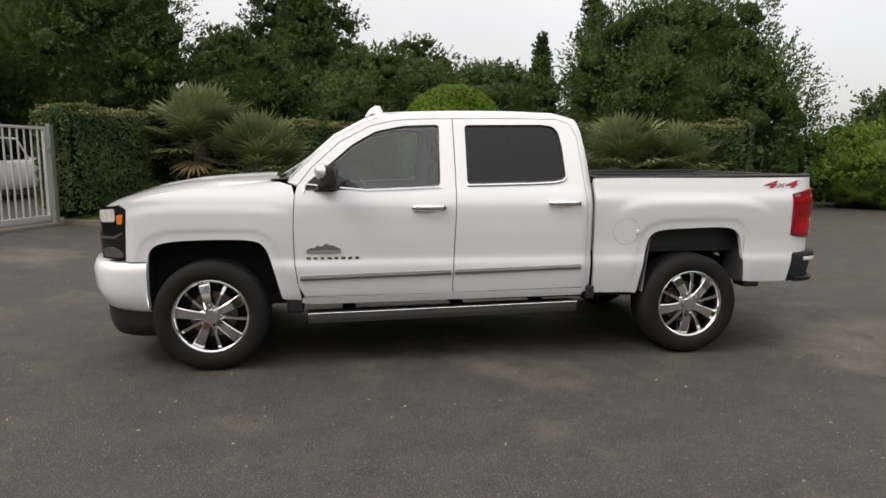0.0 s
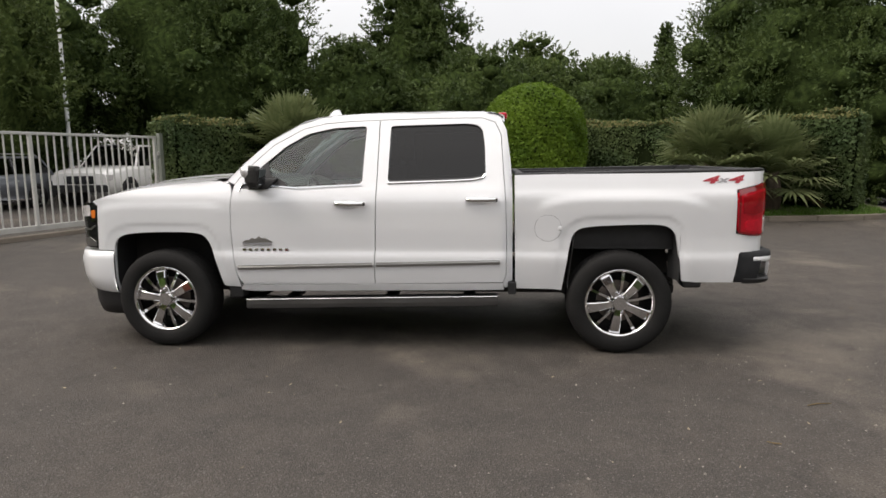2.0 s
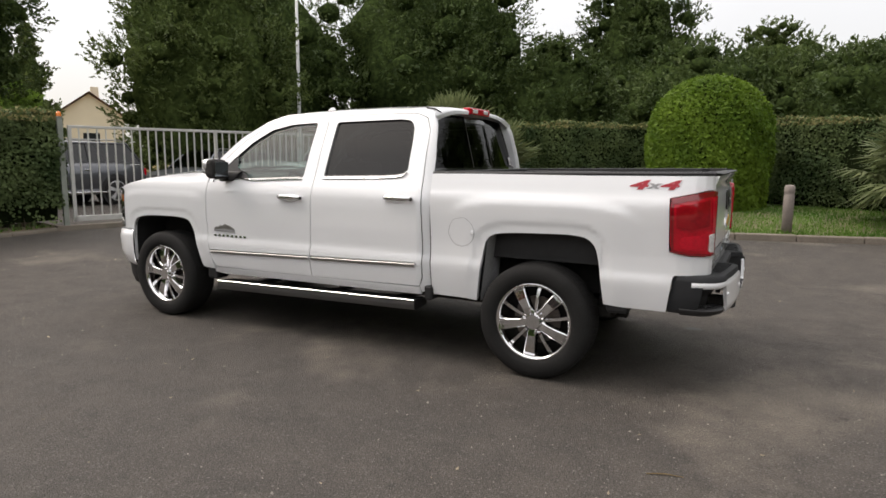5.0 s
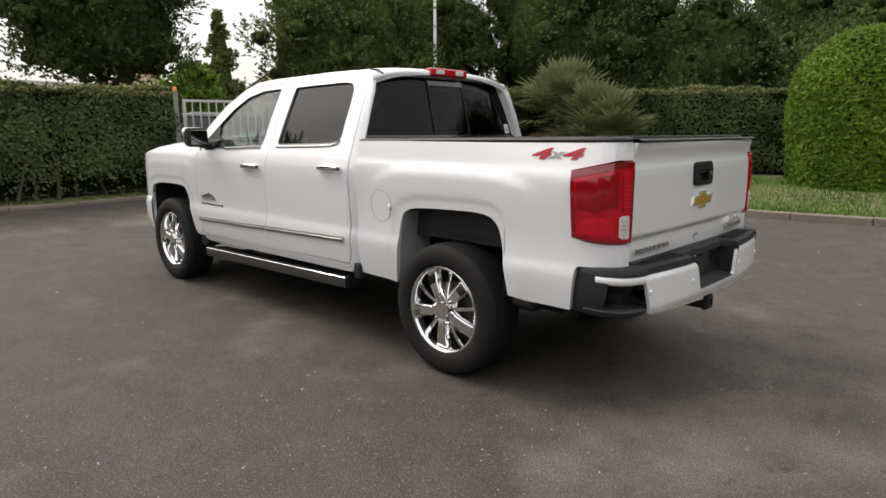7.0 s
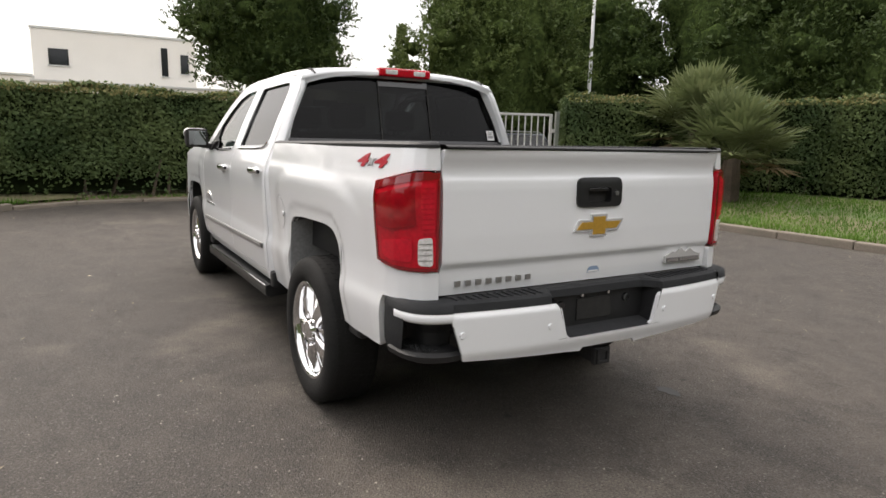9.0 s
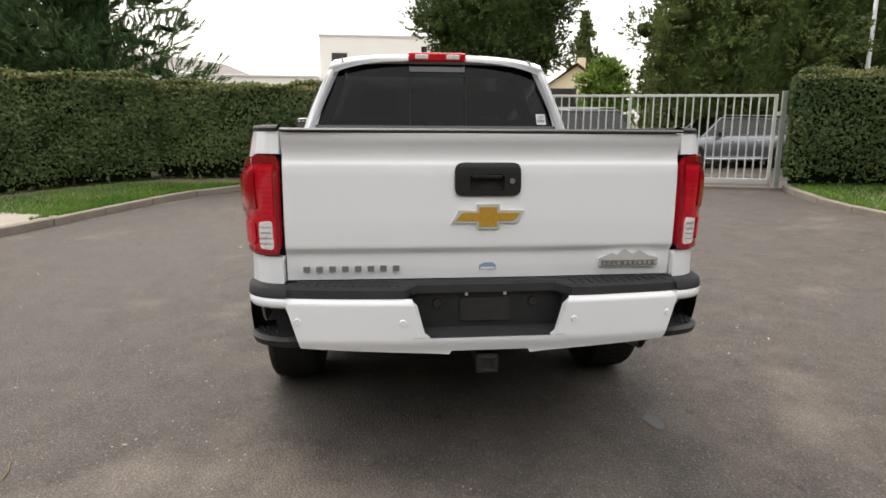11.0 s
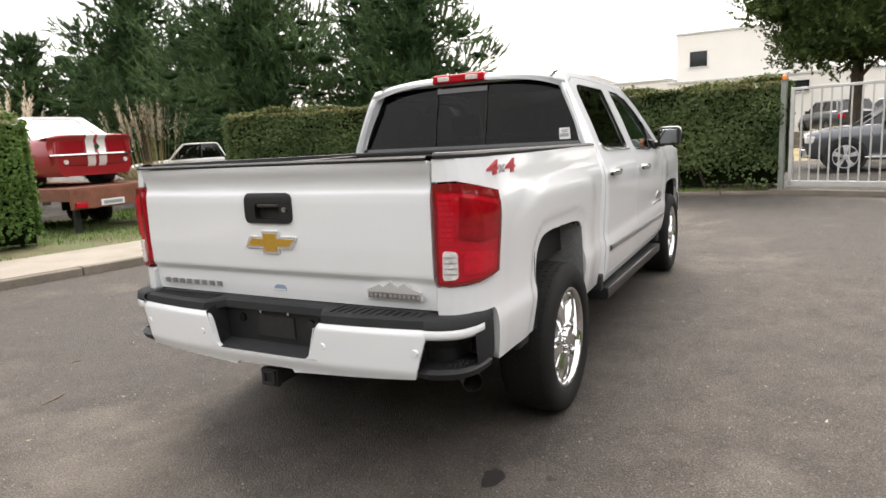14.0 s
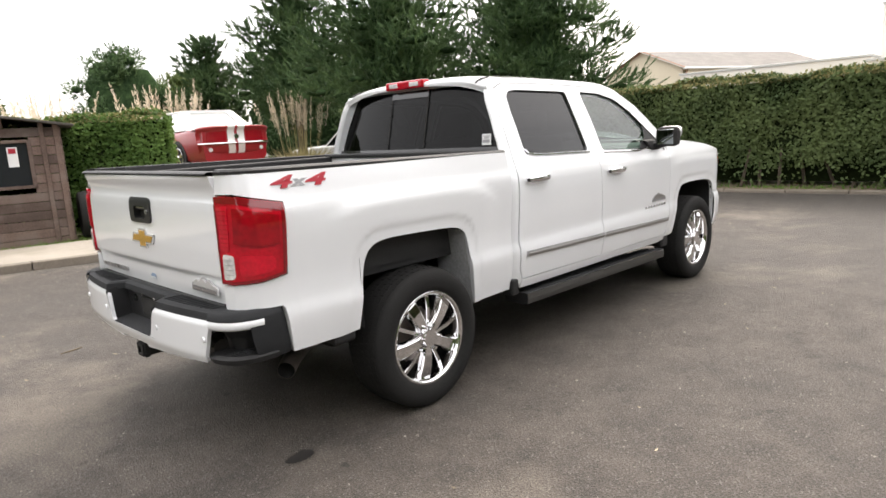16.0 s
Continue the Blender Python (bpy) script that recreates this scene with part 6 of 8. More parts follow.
rbox("recess_slot", 2.931, -0.105, 0.635, 2.937, 0.105, 0.735, M_UNDER, bumper, "dark slot of the plate mount", 0.002)
bm = bmesh.new()
box(bm, 2.30, -0.038, 0.440, 3.02, 0.038, 0.455, 0.003)
box(bm, 2.62, -0.038, 0.495, 3.02, 0.038, 0.510, 0.003)
box(bm, 2.62, -0.038, 0.445, 3.02, -0.022, 0.505, 0.003)
box(bm, 2.62, 0.022, 0.445, 3.02, 0.038, 0.505, 0.003)
box(bm, 2.985, -0.046, 0.434, 3.01, 0.046, 0.516, 0.004)
hitch = part("tow_hitch", bm, M_BLACK, TRUCK, "black square tow hitch")
bm = bmesh.new()
tube(bm, [(2.80, -0.55, 0.54), (2.82, 0.55, 0.54)], 0.045, 10)
for sg in (-1, 1):
    box(bm, 2.30, 0.44 * sg - 0.04, 0.50, 2.84, 0.44 * sg + 0.04, 0.58, 0.01)
part("hitch_bar", bm, M_BLACK, hitch)
bm = bmesh.new()
pts = [(2.20, 0.58, 0.48), (2.42, 0.65, 0.465), (2.55, 0.74, 0.445), (2.645, 0.825, 0.425)]
tube(bm, pts, 0.046, 16, False)
pipe = part("exhaust_pipe", bm, M_STEEL, TRUCK, "dull steel exhaust tip", True)
bm = bmesh.new()
tube(bm, pts[1:], 0.041, 16, False)
part("pipe_bore", bm, M_UNDER, pipe, "", True)

# front bumper, grille
rows = []
for i in range(41):
    v = -1 + 2 * i / 40
    ys = abs(v)
    s = ys
    px = float(np.interp(s, np.linspace(0, 1, len(NOSE) + 1), [p[0] for p in NOSE] + [-2.235]))
    py = float(np.interp(s, np.linspace(0, 1, len(NOSE) + 1), [p[1] for p in NOSE] + [1.0])) * (1 if v >= 0 else -1)
    k = 1 - ys ** 8
    rows.append([(px + 0.05 * k, py * 0.97, 0.795), (px - 0.025 * k, py * 1.005, 0.785), (px - 0.044 * k, py * 1.015, 0.72), (px - 0.032 * k, py * 1.012, 0.58), (px + 0.01 * k, py * 0.995, 0.47), (px + 0.05 * k, py * 0.97, 0.44)])
fb = sweep("front_bumper", rows, M_PAINT, TRUCK, "white front bumper")
rows2 = [[(r[4][0] + 0.02, r[4][1] * 0.975, 0.455), (r[4][0] + 0.025, r[4][1] * 0.967, 0.34), (r[4][0] + 0.05, r[4][1] * 0.95, 0.255), (r[4][0] + 0.16, r[4][1] * 0.90, 0.25)] for r in rows]
sweep("air_dam", rows2, M_BLACK, fb, "black lower air dam")
rows3 = [[(r[0][0] - 0.02, r[0][1] * 0.95, z) for z in (0.795, 0.95, 1.08, 1.12)] for r in rows if abs(r[0][1]) < 0.80]
gr = sweep("grille", rows3, M_GLOSSBLACK, TRUCK, "dark grille with chrome bars", False)
for z in (0.86, 0.98, 1.08):
    bm = bmesh.new()
    tube(bm, [(r[0][0] - 0.03, r[0][1] * 0.95, z) for r in rows if abs(r[0][1]) < 0.78], 0.02, 6)
    part("grille_bar", bm, M_CHROME, gr, "chrome grille bar")

# underside
rbox("underbody", -2.45, -0.74, 0.42, 2.30, 0.74, 0.50, M_UNDER, TRUCK, "dark underbody", 0.02)
rbox("engine_bay", -2.55, -0.60, 0.48, -1.25, 0.60, 1.20, M_UNDER, TRUCK, "", 0.02)
for side in (-1, 1):
    rbox("frame_rail", -2.5, 0.42 * side, 0.38, 2.35, 0.52 * side, 0.52, M_UNDER, TRUCK, "", 0.01)
    bm = bmesh.new()
    tube(bm, [(1.55, 0.60 * side, 0.52), (1.83, 0.60 * side, 0.33), (2.25, 0.60 * side, 0.50)], 0.03, 6)
    part("leaf_spring", bm, M_UNDER, TRUCK)
bm = bmesh.new()
tube(bm, [(1.8225, -0.80, 0.398), (1.8225, -0.12, 0.398), (1.8225, 0.12, 0.398), (1.8225, 0.80, 0.398)], [0.05, 0.06, 0.06, 0.05], 10)
bmesh.ops.create_uvsphere(bm, u_segments=14, v_segments=10, radius=0.14, matrix=Matrix.Translation((1.8225, 0, 0.398)))
part("rear_axle", bm, M_UNDER, TRUCK)
bm = bmesh.new()
tube(bm, [(-1.8225, -0.80, 0.398), (-1.8225, 0.80, 0.398)], 0.05, 10)
part("front_axle", bm, M_UNDER, TRUCK)
rbox("cab_floor", -1.25, -0.90, 0.50, 0.98, 0.90, 0.56, M_UNDER, TRUCK, "", 0.01)
rbox("cab_back_lining", 0.90, -0.82, 0.55, 0.945, 0.82, 1.36, M_LEATHER, TRUCK, "", 0.01)

# cabin: dash, wheel, seats
rows = [[(x, y, z) for x, z in ((-1.25, 1.36), (-1.02, 1.345), (-0.86, 1.29), (-0.80, 1.15), (-0.84, 0.85), (-0.92, 0.60))] for y in (-0.86, -0.4, 0, 0.4, 0.86)]
sweep("dashboard", rows, M_LEATHER, TRUCK, "dark dashboard")
bm = bmesh.new()
ring = [Vector((0, 0.185 * math.cos(a), 0.185 * math.sin(a))) for a in [2 * math.pi * k / 28 for k in range(29)]]
mt = Matrix.Translation((-0.66, -0.42, 1.18)) @ Matrix.Rotation(radians(-25), 4, "Y")
tube(bm, [tuple(mt @ p) for p in ring], 0.016, 8, False)
tube(bm, [tuple(mt @ Vector((0, -0.17, 0))), tuple(mt @ Vector((-0.03, 0, 0))), tuple(mt @ Vector((0, 0.17, 0)))], 0.02, 6)
tube(bm, [tuple(mt @ Vector((-0.03, 0, 0))), tuple(mt @ Vector((-0.30, 0, -0.04)))], 0.03, 8)
part("steering_wheel", bm, M_LEATHER, TRUCK, "dark steering wheel", True)
for x, y, w in ((-0.28, -0.42, 0.54), (-0.28, 0.42, 0.54), (0.58, -0.40, 0.70), (0.58, 0.40, 0.70)):
    seat = rbox("seat", x - 0.30, y - w / 2, 0.72, x + 0.22, y + w / 2, 0.90, M_LEATHER, TRUCK, "dark leather seat", 0.05)
    bm = bmesh.new()
    for v in box(bm, x + 0.12, y - w / 2, 0.84, x + 0.27, y + w / 2, 1.46, 0.05):
        v.co.x += (v.co.z - 0.84) * 0.16
    part("seat_back", bm, M_LEATHER, seat, "", True)
    rbox("headrest", x + 0.22, y - 0.13, 1.49, x + 0.33, y + 0.13, 1.66, M_LEATHER, seat, "", 0.04)
    bm = bmesh.new()
    tube(bm, [(x + 0.26, y - 0.05, 1.42), (x + 0.275, y - 0.05, 1.55)], 0.007, 6)
    tube(bm, [(x + 0.26, y + 0.05, 1.42), (x + 0.275, y + 0.05, 1.55)], 0.007, 6)
    part("headrest_post", bm, M_CHROME, seat)
rbox("headliner", -0.55, -0.66, 1.845, 0.88, 0.66, 1.862, M_BADGE_GREY, TRUCK, "grey headliner", 0.005)
rbox("rear_view_mirror", -0.72, -0.12, 1.70, -0.69, 0.12, 1.76, M_BLACK, TRUCK, "", 0.01)


# wheels
def truck_wheel(x, side, phase):
    """A 20-inch chrome wheel of five broad and five slim spokes, with its treaded tyre."""
    R, yc = 0.398, 0.884
    n = 72
    prof = [(0.262, 0.105), (0.272, 0.128), (0.300, 0.138), (0.335, 0.140), (0.365, 0.134), (0.386, 0.120), (0.395, 0.100), (0.398, 0.060), (0.398, 0.0), (0.398, -0.060), (0.395, -0.100), (0.386, -0.120), (0.335, -0.140), (0.272, -0.128), (0.262, -0.105)]
    rows = [[(x + r * math.cos(a), (yc + o) * side, R + r * math.sin(a)) for r, o in prof] for a in [2 * math.pi * k / n for k in range(n + 1)]]
    rim_prof = [(0.262, 0.085), (0.270, 0.118), (0.264, 0.126), (0.252, 0.122), (0.244, 0.105), (0.240, 0.06), (0.232, -0.06), (0.236, -0.10)]
    rr = [[(x + r * math.cos(a), (yc + o) * side, R + r * math.sin(a)) for r, o in rim_prof] for a in [2 * math.pi * k / n for k in range(n + 1)]]
    wheel = sweep("wheel", rr, M_CHROME, TRUCK, "chrome wheel with ten spokes")
    sweep("tyre", rows, M_RUBBER, wheel, "black treaded tyre")
    bm = bmesh.new()
    for k in range(60):
        a = 2 * math.pi * k / 60
        for o, w in ((-0.085, 0.030), (-0.040, 0.030), (0.004, 0.034), (0.048, 0.030), (0.090, 0.028)):
            c, s_ = math.cos(a + o * 0.6), math.sin(a + o * 0.6)
            r0 = 0.396 if abs(o) < 0.08 else 0.393
            vs = []
            for dr in (0.0, 0.0045):
                for da, do in ((-0.034, -w / 2 + 0.004), (0.034, -w / 2 + 0.004), (0.034, w / 2 - 0.004), (-0.034, w / 2 - 0.004)):
                    aa = a + o * 0.6 + da * (0.9 if dr else 1)
                    vs.append(bm.verts.new((x + (r0 + dr) * math.cos(aa), (yc + o + do) * side, R + (r0 + dr) * math.sin(aa))))
            for f in ((4, 5, 6, 7), (0, 1, 5, 4), (1, 2, 6, 5), (2, 3, 7, 6), (3, 0, 4, 7)):
                bm.faces.new([vs[q] for q in f])
    bmesh.ops.recalc_face_normals(bm, faces=bm.faces)
    tagged(part("tread_block", bm, M_RUBBER, wheel), kind="stuff")

    def spoke(a, w0, w1, name, front, mat):
        """A spoke from hub to rim: flat face, sloped flanks."""
        bm = bmesh.new()
        d, t = Vector((math.cos(a), 0, math.sin(a))), Vector((-math.sin(a), 0, math.cos(a)))
        rows = []
        for r, w, o in ((0.055, w0, front - 0.004), (0.10, w0, front + 0.004), (0.17, (w0 + w1) / 2, front), (0.225, w1, front - 0.012), (0.250, w1, front - 0.022)):
            c = Vector((x, 0, R)) + d * r
            rows.append([bm.verts.new(c + t * q * w + Vector((0, (yc + o - dz) * side, 0))) for q, dz in ((-0.66, 0.035), (-0.5, 0.004), (-0.42, 0.0), (0.42, 0.0), (0.5, 0.004), (0.66, 0.035))])
        for r0, r1 in zip(rows, rows[1:]):
            for k in range(5):
                bm.faces.new((r0[k], r0[k + 1], r1[k + 1], r1[k]))
        bmesh.ops.recalc_face_normals(bm, faces=bm.faces)
        part(name, bm, mat, wheel)

    for k in range(5):
        spoke(radians(phase + 72 * k), 0.058, 0.080, "broad_spoke", 0.112, M_CHROME)
        spoke(radians(phase + 36 + 72 * k), 0.021, 0.027, "slim_spoke", 0.094, M_CHROME)
    bm = bmesh.new()
    bmesh.ops.create_cone(bm, cap_ends=True, segments=32, radius1=0.062, radius2=0.050, depth=0.03, matrix=Matrix.Translation((x, (yc + 0.112) * side, R)) @ Matrix.Rotation(radians(-90 * side), 4, "X"))
    part("centre_cap", bm, M_CHROME, wheel, "chrome centre cap")
    for k in range(6):
        a = radians(phase + 60 * k)
        bm = bmesh.new()
        bmesh.ops.create_cone(bm, cap_ends=True, segments=8, radius1=0.013, radius2=0.010, depth=0.03, matrix=Matrix.Translation((x + 0.076 * math.cos(a), (yc + 0.112) * side, R + 0.076 * math.sin(a))) @ Matrix.Rotation(radians(-90 * side), 4, "X"))
        part("wheel_nut", bm, M_CHROME, wheel)
    bm = bmesh.new()
    bmesh.ops.create_cone(bm, cap_ends=True, segments=32, radius1=0.165, radius2=0.165, depth=0.02, matrix=Matrix.Translation((x, (yc + 0.02) * side, R)) @ Matrix.Rotation(radians(90), 4, "X"))
    part("brake_disc", bm, M_STEEL, wheel, "dull brake disc")
    bm = bmesh.new()
    bmesh.ops.create_cone(bm, cap_ends=True, segments=32, radius1=0.25, radius2=0.25, depth=0.01, matrix=Matrix.Translation((x, (yc - 0.06) * side, R)) @ Matrix.Rotation(radians(90), 4, "X"))
    part("wheel_back", bm, M_UNDER, wheel)


truck_wheel(-1.8225, -1, 101)
truck_wheel(1.8225, -1, 47)
truck_wheel(-1.8225, 1, 70)
truck_wheel(1.8225, 1, 62)

# ---- gate, posts, lamp ----
M_POSTGREEN = material("grey_green_steel", (0.24, 0.26, 0.23), 0.55, 0.3, spread=0.15, scale=6, fine=60)
GL, GR = Vector((-8.13, 2.12, 0)), Vector((-6.43, 7.38, 0))


def sliding_gate():
    """A steel sliding gate of upright bars between two posts, on a low concrete track."""
    d = (GR - GL)
    ln = d.length
    ang = math.degrees(math.atan2(d.y, d.x))
    z0 = 0.17
    g = thing("sliding_gate", "pale grey steel sliding gate of upright bars", "gate", (GL.x, GL.y, z0), ang)
    top, bot = 1.86, 0.12
    rbox("top_rail", 0, -0.025, top - 0.05, ln, 0.025, top, M_GATE, g, "", 0.006)
    rbox("bottom_rail", 0, -0.03, bot, ln, 0.03, bot + 0.10, M_GATE, g, "", 0.006)
    n = 37
    bar = None
    for i in range(n):
        x = 0.03 + (ln - 0.06) * i / (n - 1)
        w = 0.03 if i in (0, n - 1, 18) else 0.0125
        if w > 0.02:
            rbox("stile", x - w, -w, bot, x + w, w, top - 0.002, M_GATE, g, "", 0.004)
        elif bar is None:
            bar = rbox("bar", -w, -w, bot + 0.05, w, w, top - 0.03, M_GATE, g, "", 0.003)
            bar.location = (x, 0, 0)
        else:
            o = new("bar", bar.data)
            o.parent, o.location = g, (x, 0, 0)
    tr = rbox("gate_track", -0.3, -0.10, -0.30, ln + 0.3, 0.10, 0.06, M_KERB, None, "", 0.01)
    tr.matrix_world = pose(GL.x, GL.y, z0, 0, 0, ang)
    tagged(tr, "worn concrete track under the sliding gate", "track", kind="structure")
    for p, h, lab in ((GL - d.normalized() * 0.12, 1.98, "galvanised steel post at the gate's closing end"), (GR + d.normalized() * 0.12, 1.90, "grey-green steel guide post of the gate")):
        t = thing("gate_post", lab, "post", (p.x, p.y, z0 - 0.1), ang, "gate posts")
        rbox("post", -0.045, -0.045, 0, 0.045, 0.045, h + 0.1, M_POSTGREEN, t, "", 0.008)
        rbox("post_cap", -0.05, -0.05, h + 0.1, 0.05, 0.05, h + 0.12, M_POSTGREEN, t, "", 0.006)
        if h > 1.95:
            bm = bmesh.new()
            tube(bm, [(0, 0, h + 0.13), (0, 0, h + 0.19), (0, 0, h + 0.22)], [0.045, 0.04, 0.01], 12)
            part("warning_lamp", bm, M_AMBER, t, "orange warning lamp")
        rbox("guide_bracket", -0.09, -0.02, h - 0.35, 0.02, 0.08, h - 0.27, M_GATE, t, "", 0.004)


sliding_gate()


def bollard(x, y):
    t = thing("bollard", "weathered brown stone bollard in the grass by the kerb", "bollard", (x, y, ground_z(x, y) + 0.16))
    bm = bmesh.new()
    tube(bm, [(0, 0, -0.1), (0, 0, 0.60), (0, 0, 0.62), (0, 0, 0.645), (0, 0, 0.66), (0, 0, 0.76), (0, 0, 0.79)], [0.085, 0.085, 0.078, 0.078, 0.087, 0.085, 0.06], 18)
    part("shaft", bm, M_STONE_POST, t, smooth=True)


bollard(3.44, 7.62)

lamp_t = thing("street_lamp", "tall thin pale steel lamp pole beyond the gate", "lamp post", (-13.8, 15.15, 0.1))
bm = bmesh.new()
tube(bm, [(0, 0, 0), (0, 0, 1.2), (0, 0, 1.25), (0, 0, 10.0)], [0.11, 0.10, 0.075, 0.045], 12)
part("pole", bm, material("pale_pole", (0.55, 0.56, 0.57), 0.5, 0.2, spread=0.1), lamp_t, smooth=True)
rbox("lamp_head", -0.15, -0.55, 9.95, 0.15, 0.1, 10.07, M_GATE, lamp_t, "", 0.03)


# ---- shed ----
def shed():
    ang = -13.0
    t = thing("garden_shed", "weathered brown plank shed with a small window", "shed", (0.96, -8.26, 0.0), ang)
    w, dpt = 2.6, 2.2
    rng = np.random.default_rng(5)
    pitch = 0.165

    def roof_z(x):
        return 1.98 + pitch * x if x < w / 2 else 1.98 + pitch * (w - x)

    n, ph = 14, 0.148
    for i in range(n + 2):
        z0, z1 = 0.03 + i * ph, 0.03 + (i + 1) * ph
        x0, x1 = 0.0, w
        if z1 > 1.98:
            x0 = (z1 - 1.98) / pitch
            x1 = w - x0
        if x1 - x0 < 0.1:
            continue
        spans = [(x0, x1)]
        if z1 > 1.02 and z0 < 1.74:
            spans = [(x0, 0.43), (1.55, x1)]
        for a, b in spans:
            bm = bmesh.new()
            box(bm, a, -0.03 + rng.uniform(-0.004, 0.004), z0 + 0.004, b, 0.0, z1 - 0.003, 0.006)
            part("plank", bm, M_WOOD, t)
        if z1 < 2.0:
            bm = bmesh.new()
            box(bm, -0.03, -dpt, z0 + 0.004, 0.0, 0.0, z1 - 0.003, 0.006)
            part("plank", bm, M_WOOD, t)
            bm = bmesh.new()
            box(bm, w, -dpt, z0 + 0.004, w + 0.03, 0.0, z1 - 0.003, 0.006)
            part("plank", bm, M_WOOD, t)
    rbox("corner_post", -0.005, -0.035, 0.0, 0.075, 0.022, 2.0, M_WOOD, t, "", 0.008)
    rbox("corner_post", 0.20, 0.0, 0.0, 0.27, 0.028, 2.02, M_WOOD, t, "", 0.008)
    rbox("back_wall", 0.0, -dpt, 0.0, w, -dpt + 0.03, 2.0, M_WOOD, t, "", 0.004)
    win = rbox("window", 0.43, -0.03, 1.00, 1.55, -0.015, 1.76, M_DARKGLASS, t, "dark window pane", 0.002)
    for a, b, c, d in ((0.40, 1.00, 1.58, 1.05), (0.40, 1.72, 1.58, 1.77), (0.40, 1.0, 0.46, 1.76), (1.52, 1.0, 1.58, 1.76), (0.96, 1.0, 1.0, 1.76)):
        rbox("window_frame", a, -0.012, b, c, 0.022, d, M_WOOD, win, "", 0.005)
    rbox("window_notice", 0.60, -0.014, 1.35, 0.74, -0.010, 1.66, M_STICKER, win, "white paper notice", 0.001)
    rbox("notice_mark", 0.62, -0.0098, 1.56, 0.72, -0.008, 1.64, M_BADGE_RED, win, "", 0.0005)
    for s in (0, 1):
        bm = bmesh.new()
        vs = box(bm, -0.22, -dpt - 0.15, 0.0, w / 2 + 0.02, 0.20, 0.035, 0.006)
        for v in bm.verts:
            v.co.z += 1.985 + pitch * v.co.x
            if s:
                v.co.x = w - v.co.x
        if s:
            bmesh.ops.reverse_faces(bm, faces=bm.faces)
        part("roof_slab", bm, material("shed_felt", (0.075, 0.066, 0.058), 0.9, spread=0.3, scale=4, fine=40) if s == 0 else bpy.data.materials["shed_felt"], t, "dark felt roof")
    return t


shed()


def loose_tyre(x, y, r, label):
    t = thing("tyre", label, "tyre", (x, y, 0.08), -12)
    prof = [(r * 0.60, 0.09), (r * 0.72, 0.125), (r * 0.88, 0.13), (r * 0.97, 0.10), (r, 0.0), (r * 0.97, -0.10), (r * 0.88, -0.13), (r * 0.72, -0.125), (r * 0.60, -0.09), (r * 0.60, 0.09)]
    rows = [[(o, q * math.cos(a), r + q * math.sin(a)) for q, o in prof] for a in [2 * math.pi * k / 40 for k in range(41)]]
    sweep("carcass", rows, M_RUBBER, t)


loose_tyre(0.68, -8.35, 0.40, "big black tyre standing against the shed")


# ---- other vehicles ----
def car_wheel(parent, x, y, r, w, rim_mat):
    n = 36
    sg = 1 if y > 0 else -1
    prof = [(r * 0.68, 0.5), (r * 0.80, 0.56), (r * 0.95, 0.5), (r, 0.3), (r, -0.5), (r * 0.6, -0.5)]
    rows = [[(x + q * math.cos(a), y + o * w * sg, r + q * math.sin(a)) for q, o in prof] for a in [2 * math.pi * k / n for k in range(n + 1)]]
    wheel = sweep("wheel", rows, M_RUBBER, parent, "black tyre with a bright rim")
    bm = bmesh.new()
    prof = [(r * 0.69, 0.50), (r * 0.66, 0.52), (r * 0.60, 0.40)]
    rr = [[bm.verts.new((x + q * math.cos(a), y + o * w * sg, r + q * math.sin(a))) for q, o in prof] for a in [2 * math.pi * k / n for k in range(n)]]
    for i in range(n):
        for j in range(2):
            bm.faces.new((rr[i][j], rr[i][j + 1], rr[(i + 1) % n][j + 1], rr[(i + 1) % n][j]))
    for k in range(5):
        a = 2 * math.pi * k / 5 + 0.3
        for da in (-0.13, 0.13):
            dv, tv = Vector((math.cos(a + da), 0, math.sin(a + da))), Vector((-math.sin(a + da), 0, math.cos(a + da)))
            c0, c1 = Vector((x, y + 0.56 * w * sg, r)) + dv * r * 0.12, Vector((x, y + 0.56 * w * sg, r)) + dv * r * 0.64
            vs = [bm.verts.new(c + tv * q) for c, q in ((c0, -0.022), (c0, 0.022), (c1, 0.026), (c1, -0.026))]
            bm.faces.new(vs)
    bmesh.ops.create_cone(bm, cap_ends=True, segments=16, radius1=r * 0.16, radius2=r * 0.13, depth=0.03, matrix=Matrix.Translation((x, y + 0.56 * w * sg, r)) @ Matrix.Rotation(radians(90), 4, "X"))
    bmesh.ops.recalc_face_normals(bm, faces=bm.faces)
    part("rim", bm, rim_mat, wheel, "bright spoked rim")
    bm = bmesh.new()
    bmesh.ops.create_cone(bm, cap_ends=True, segments=24, radius1=r * 0.66, radius2=r * 0.66, depth=0.01, matrix=Matrix.Translation((x, y + 0.2 * w * sg, r)) @ Matrix.Rotation(radians(90), 4, "X"))
    part("wheel_back", bm, M_UNDER, wheel)


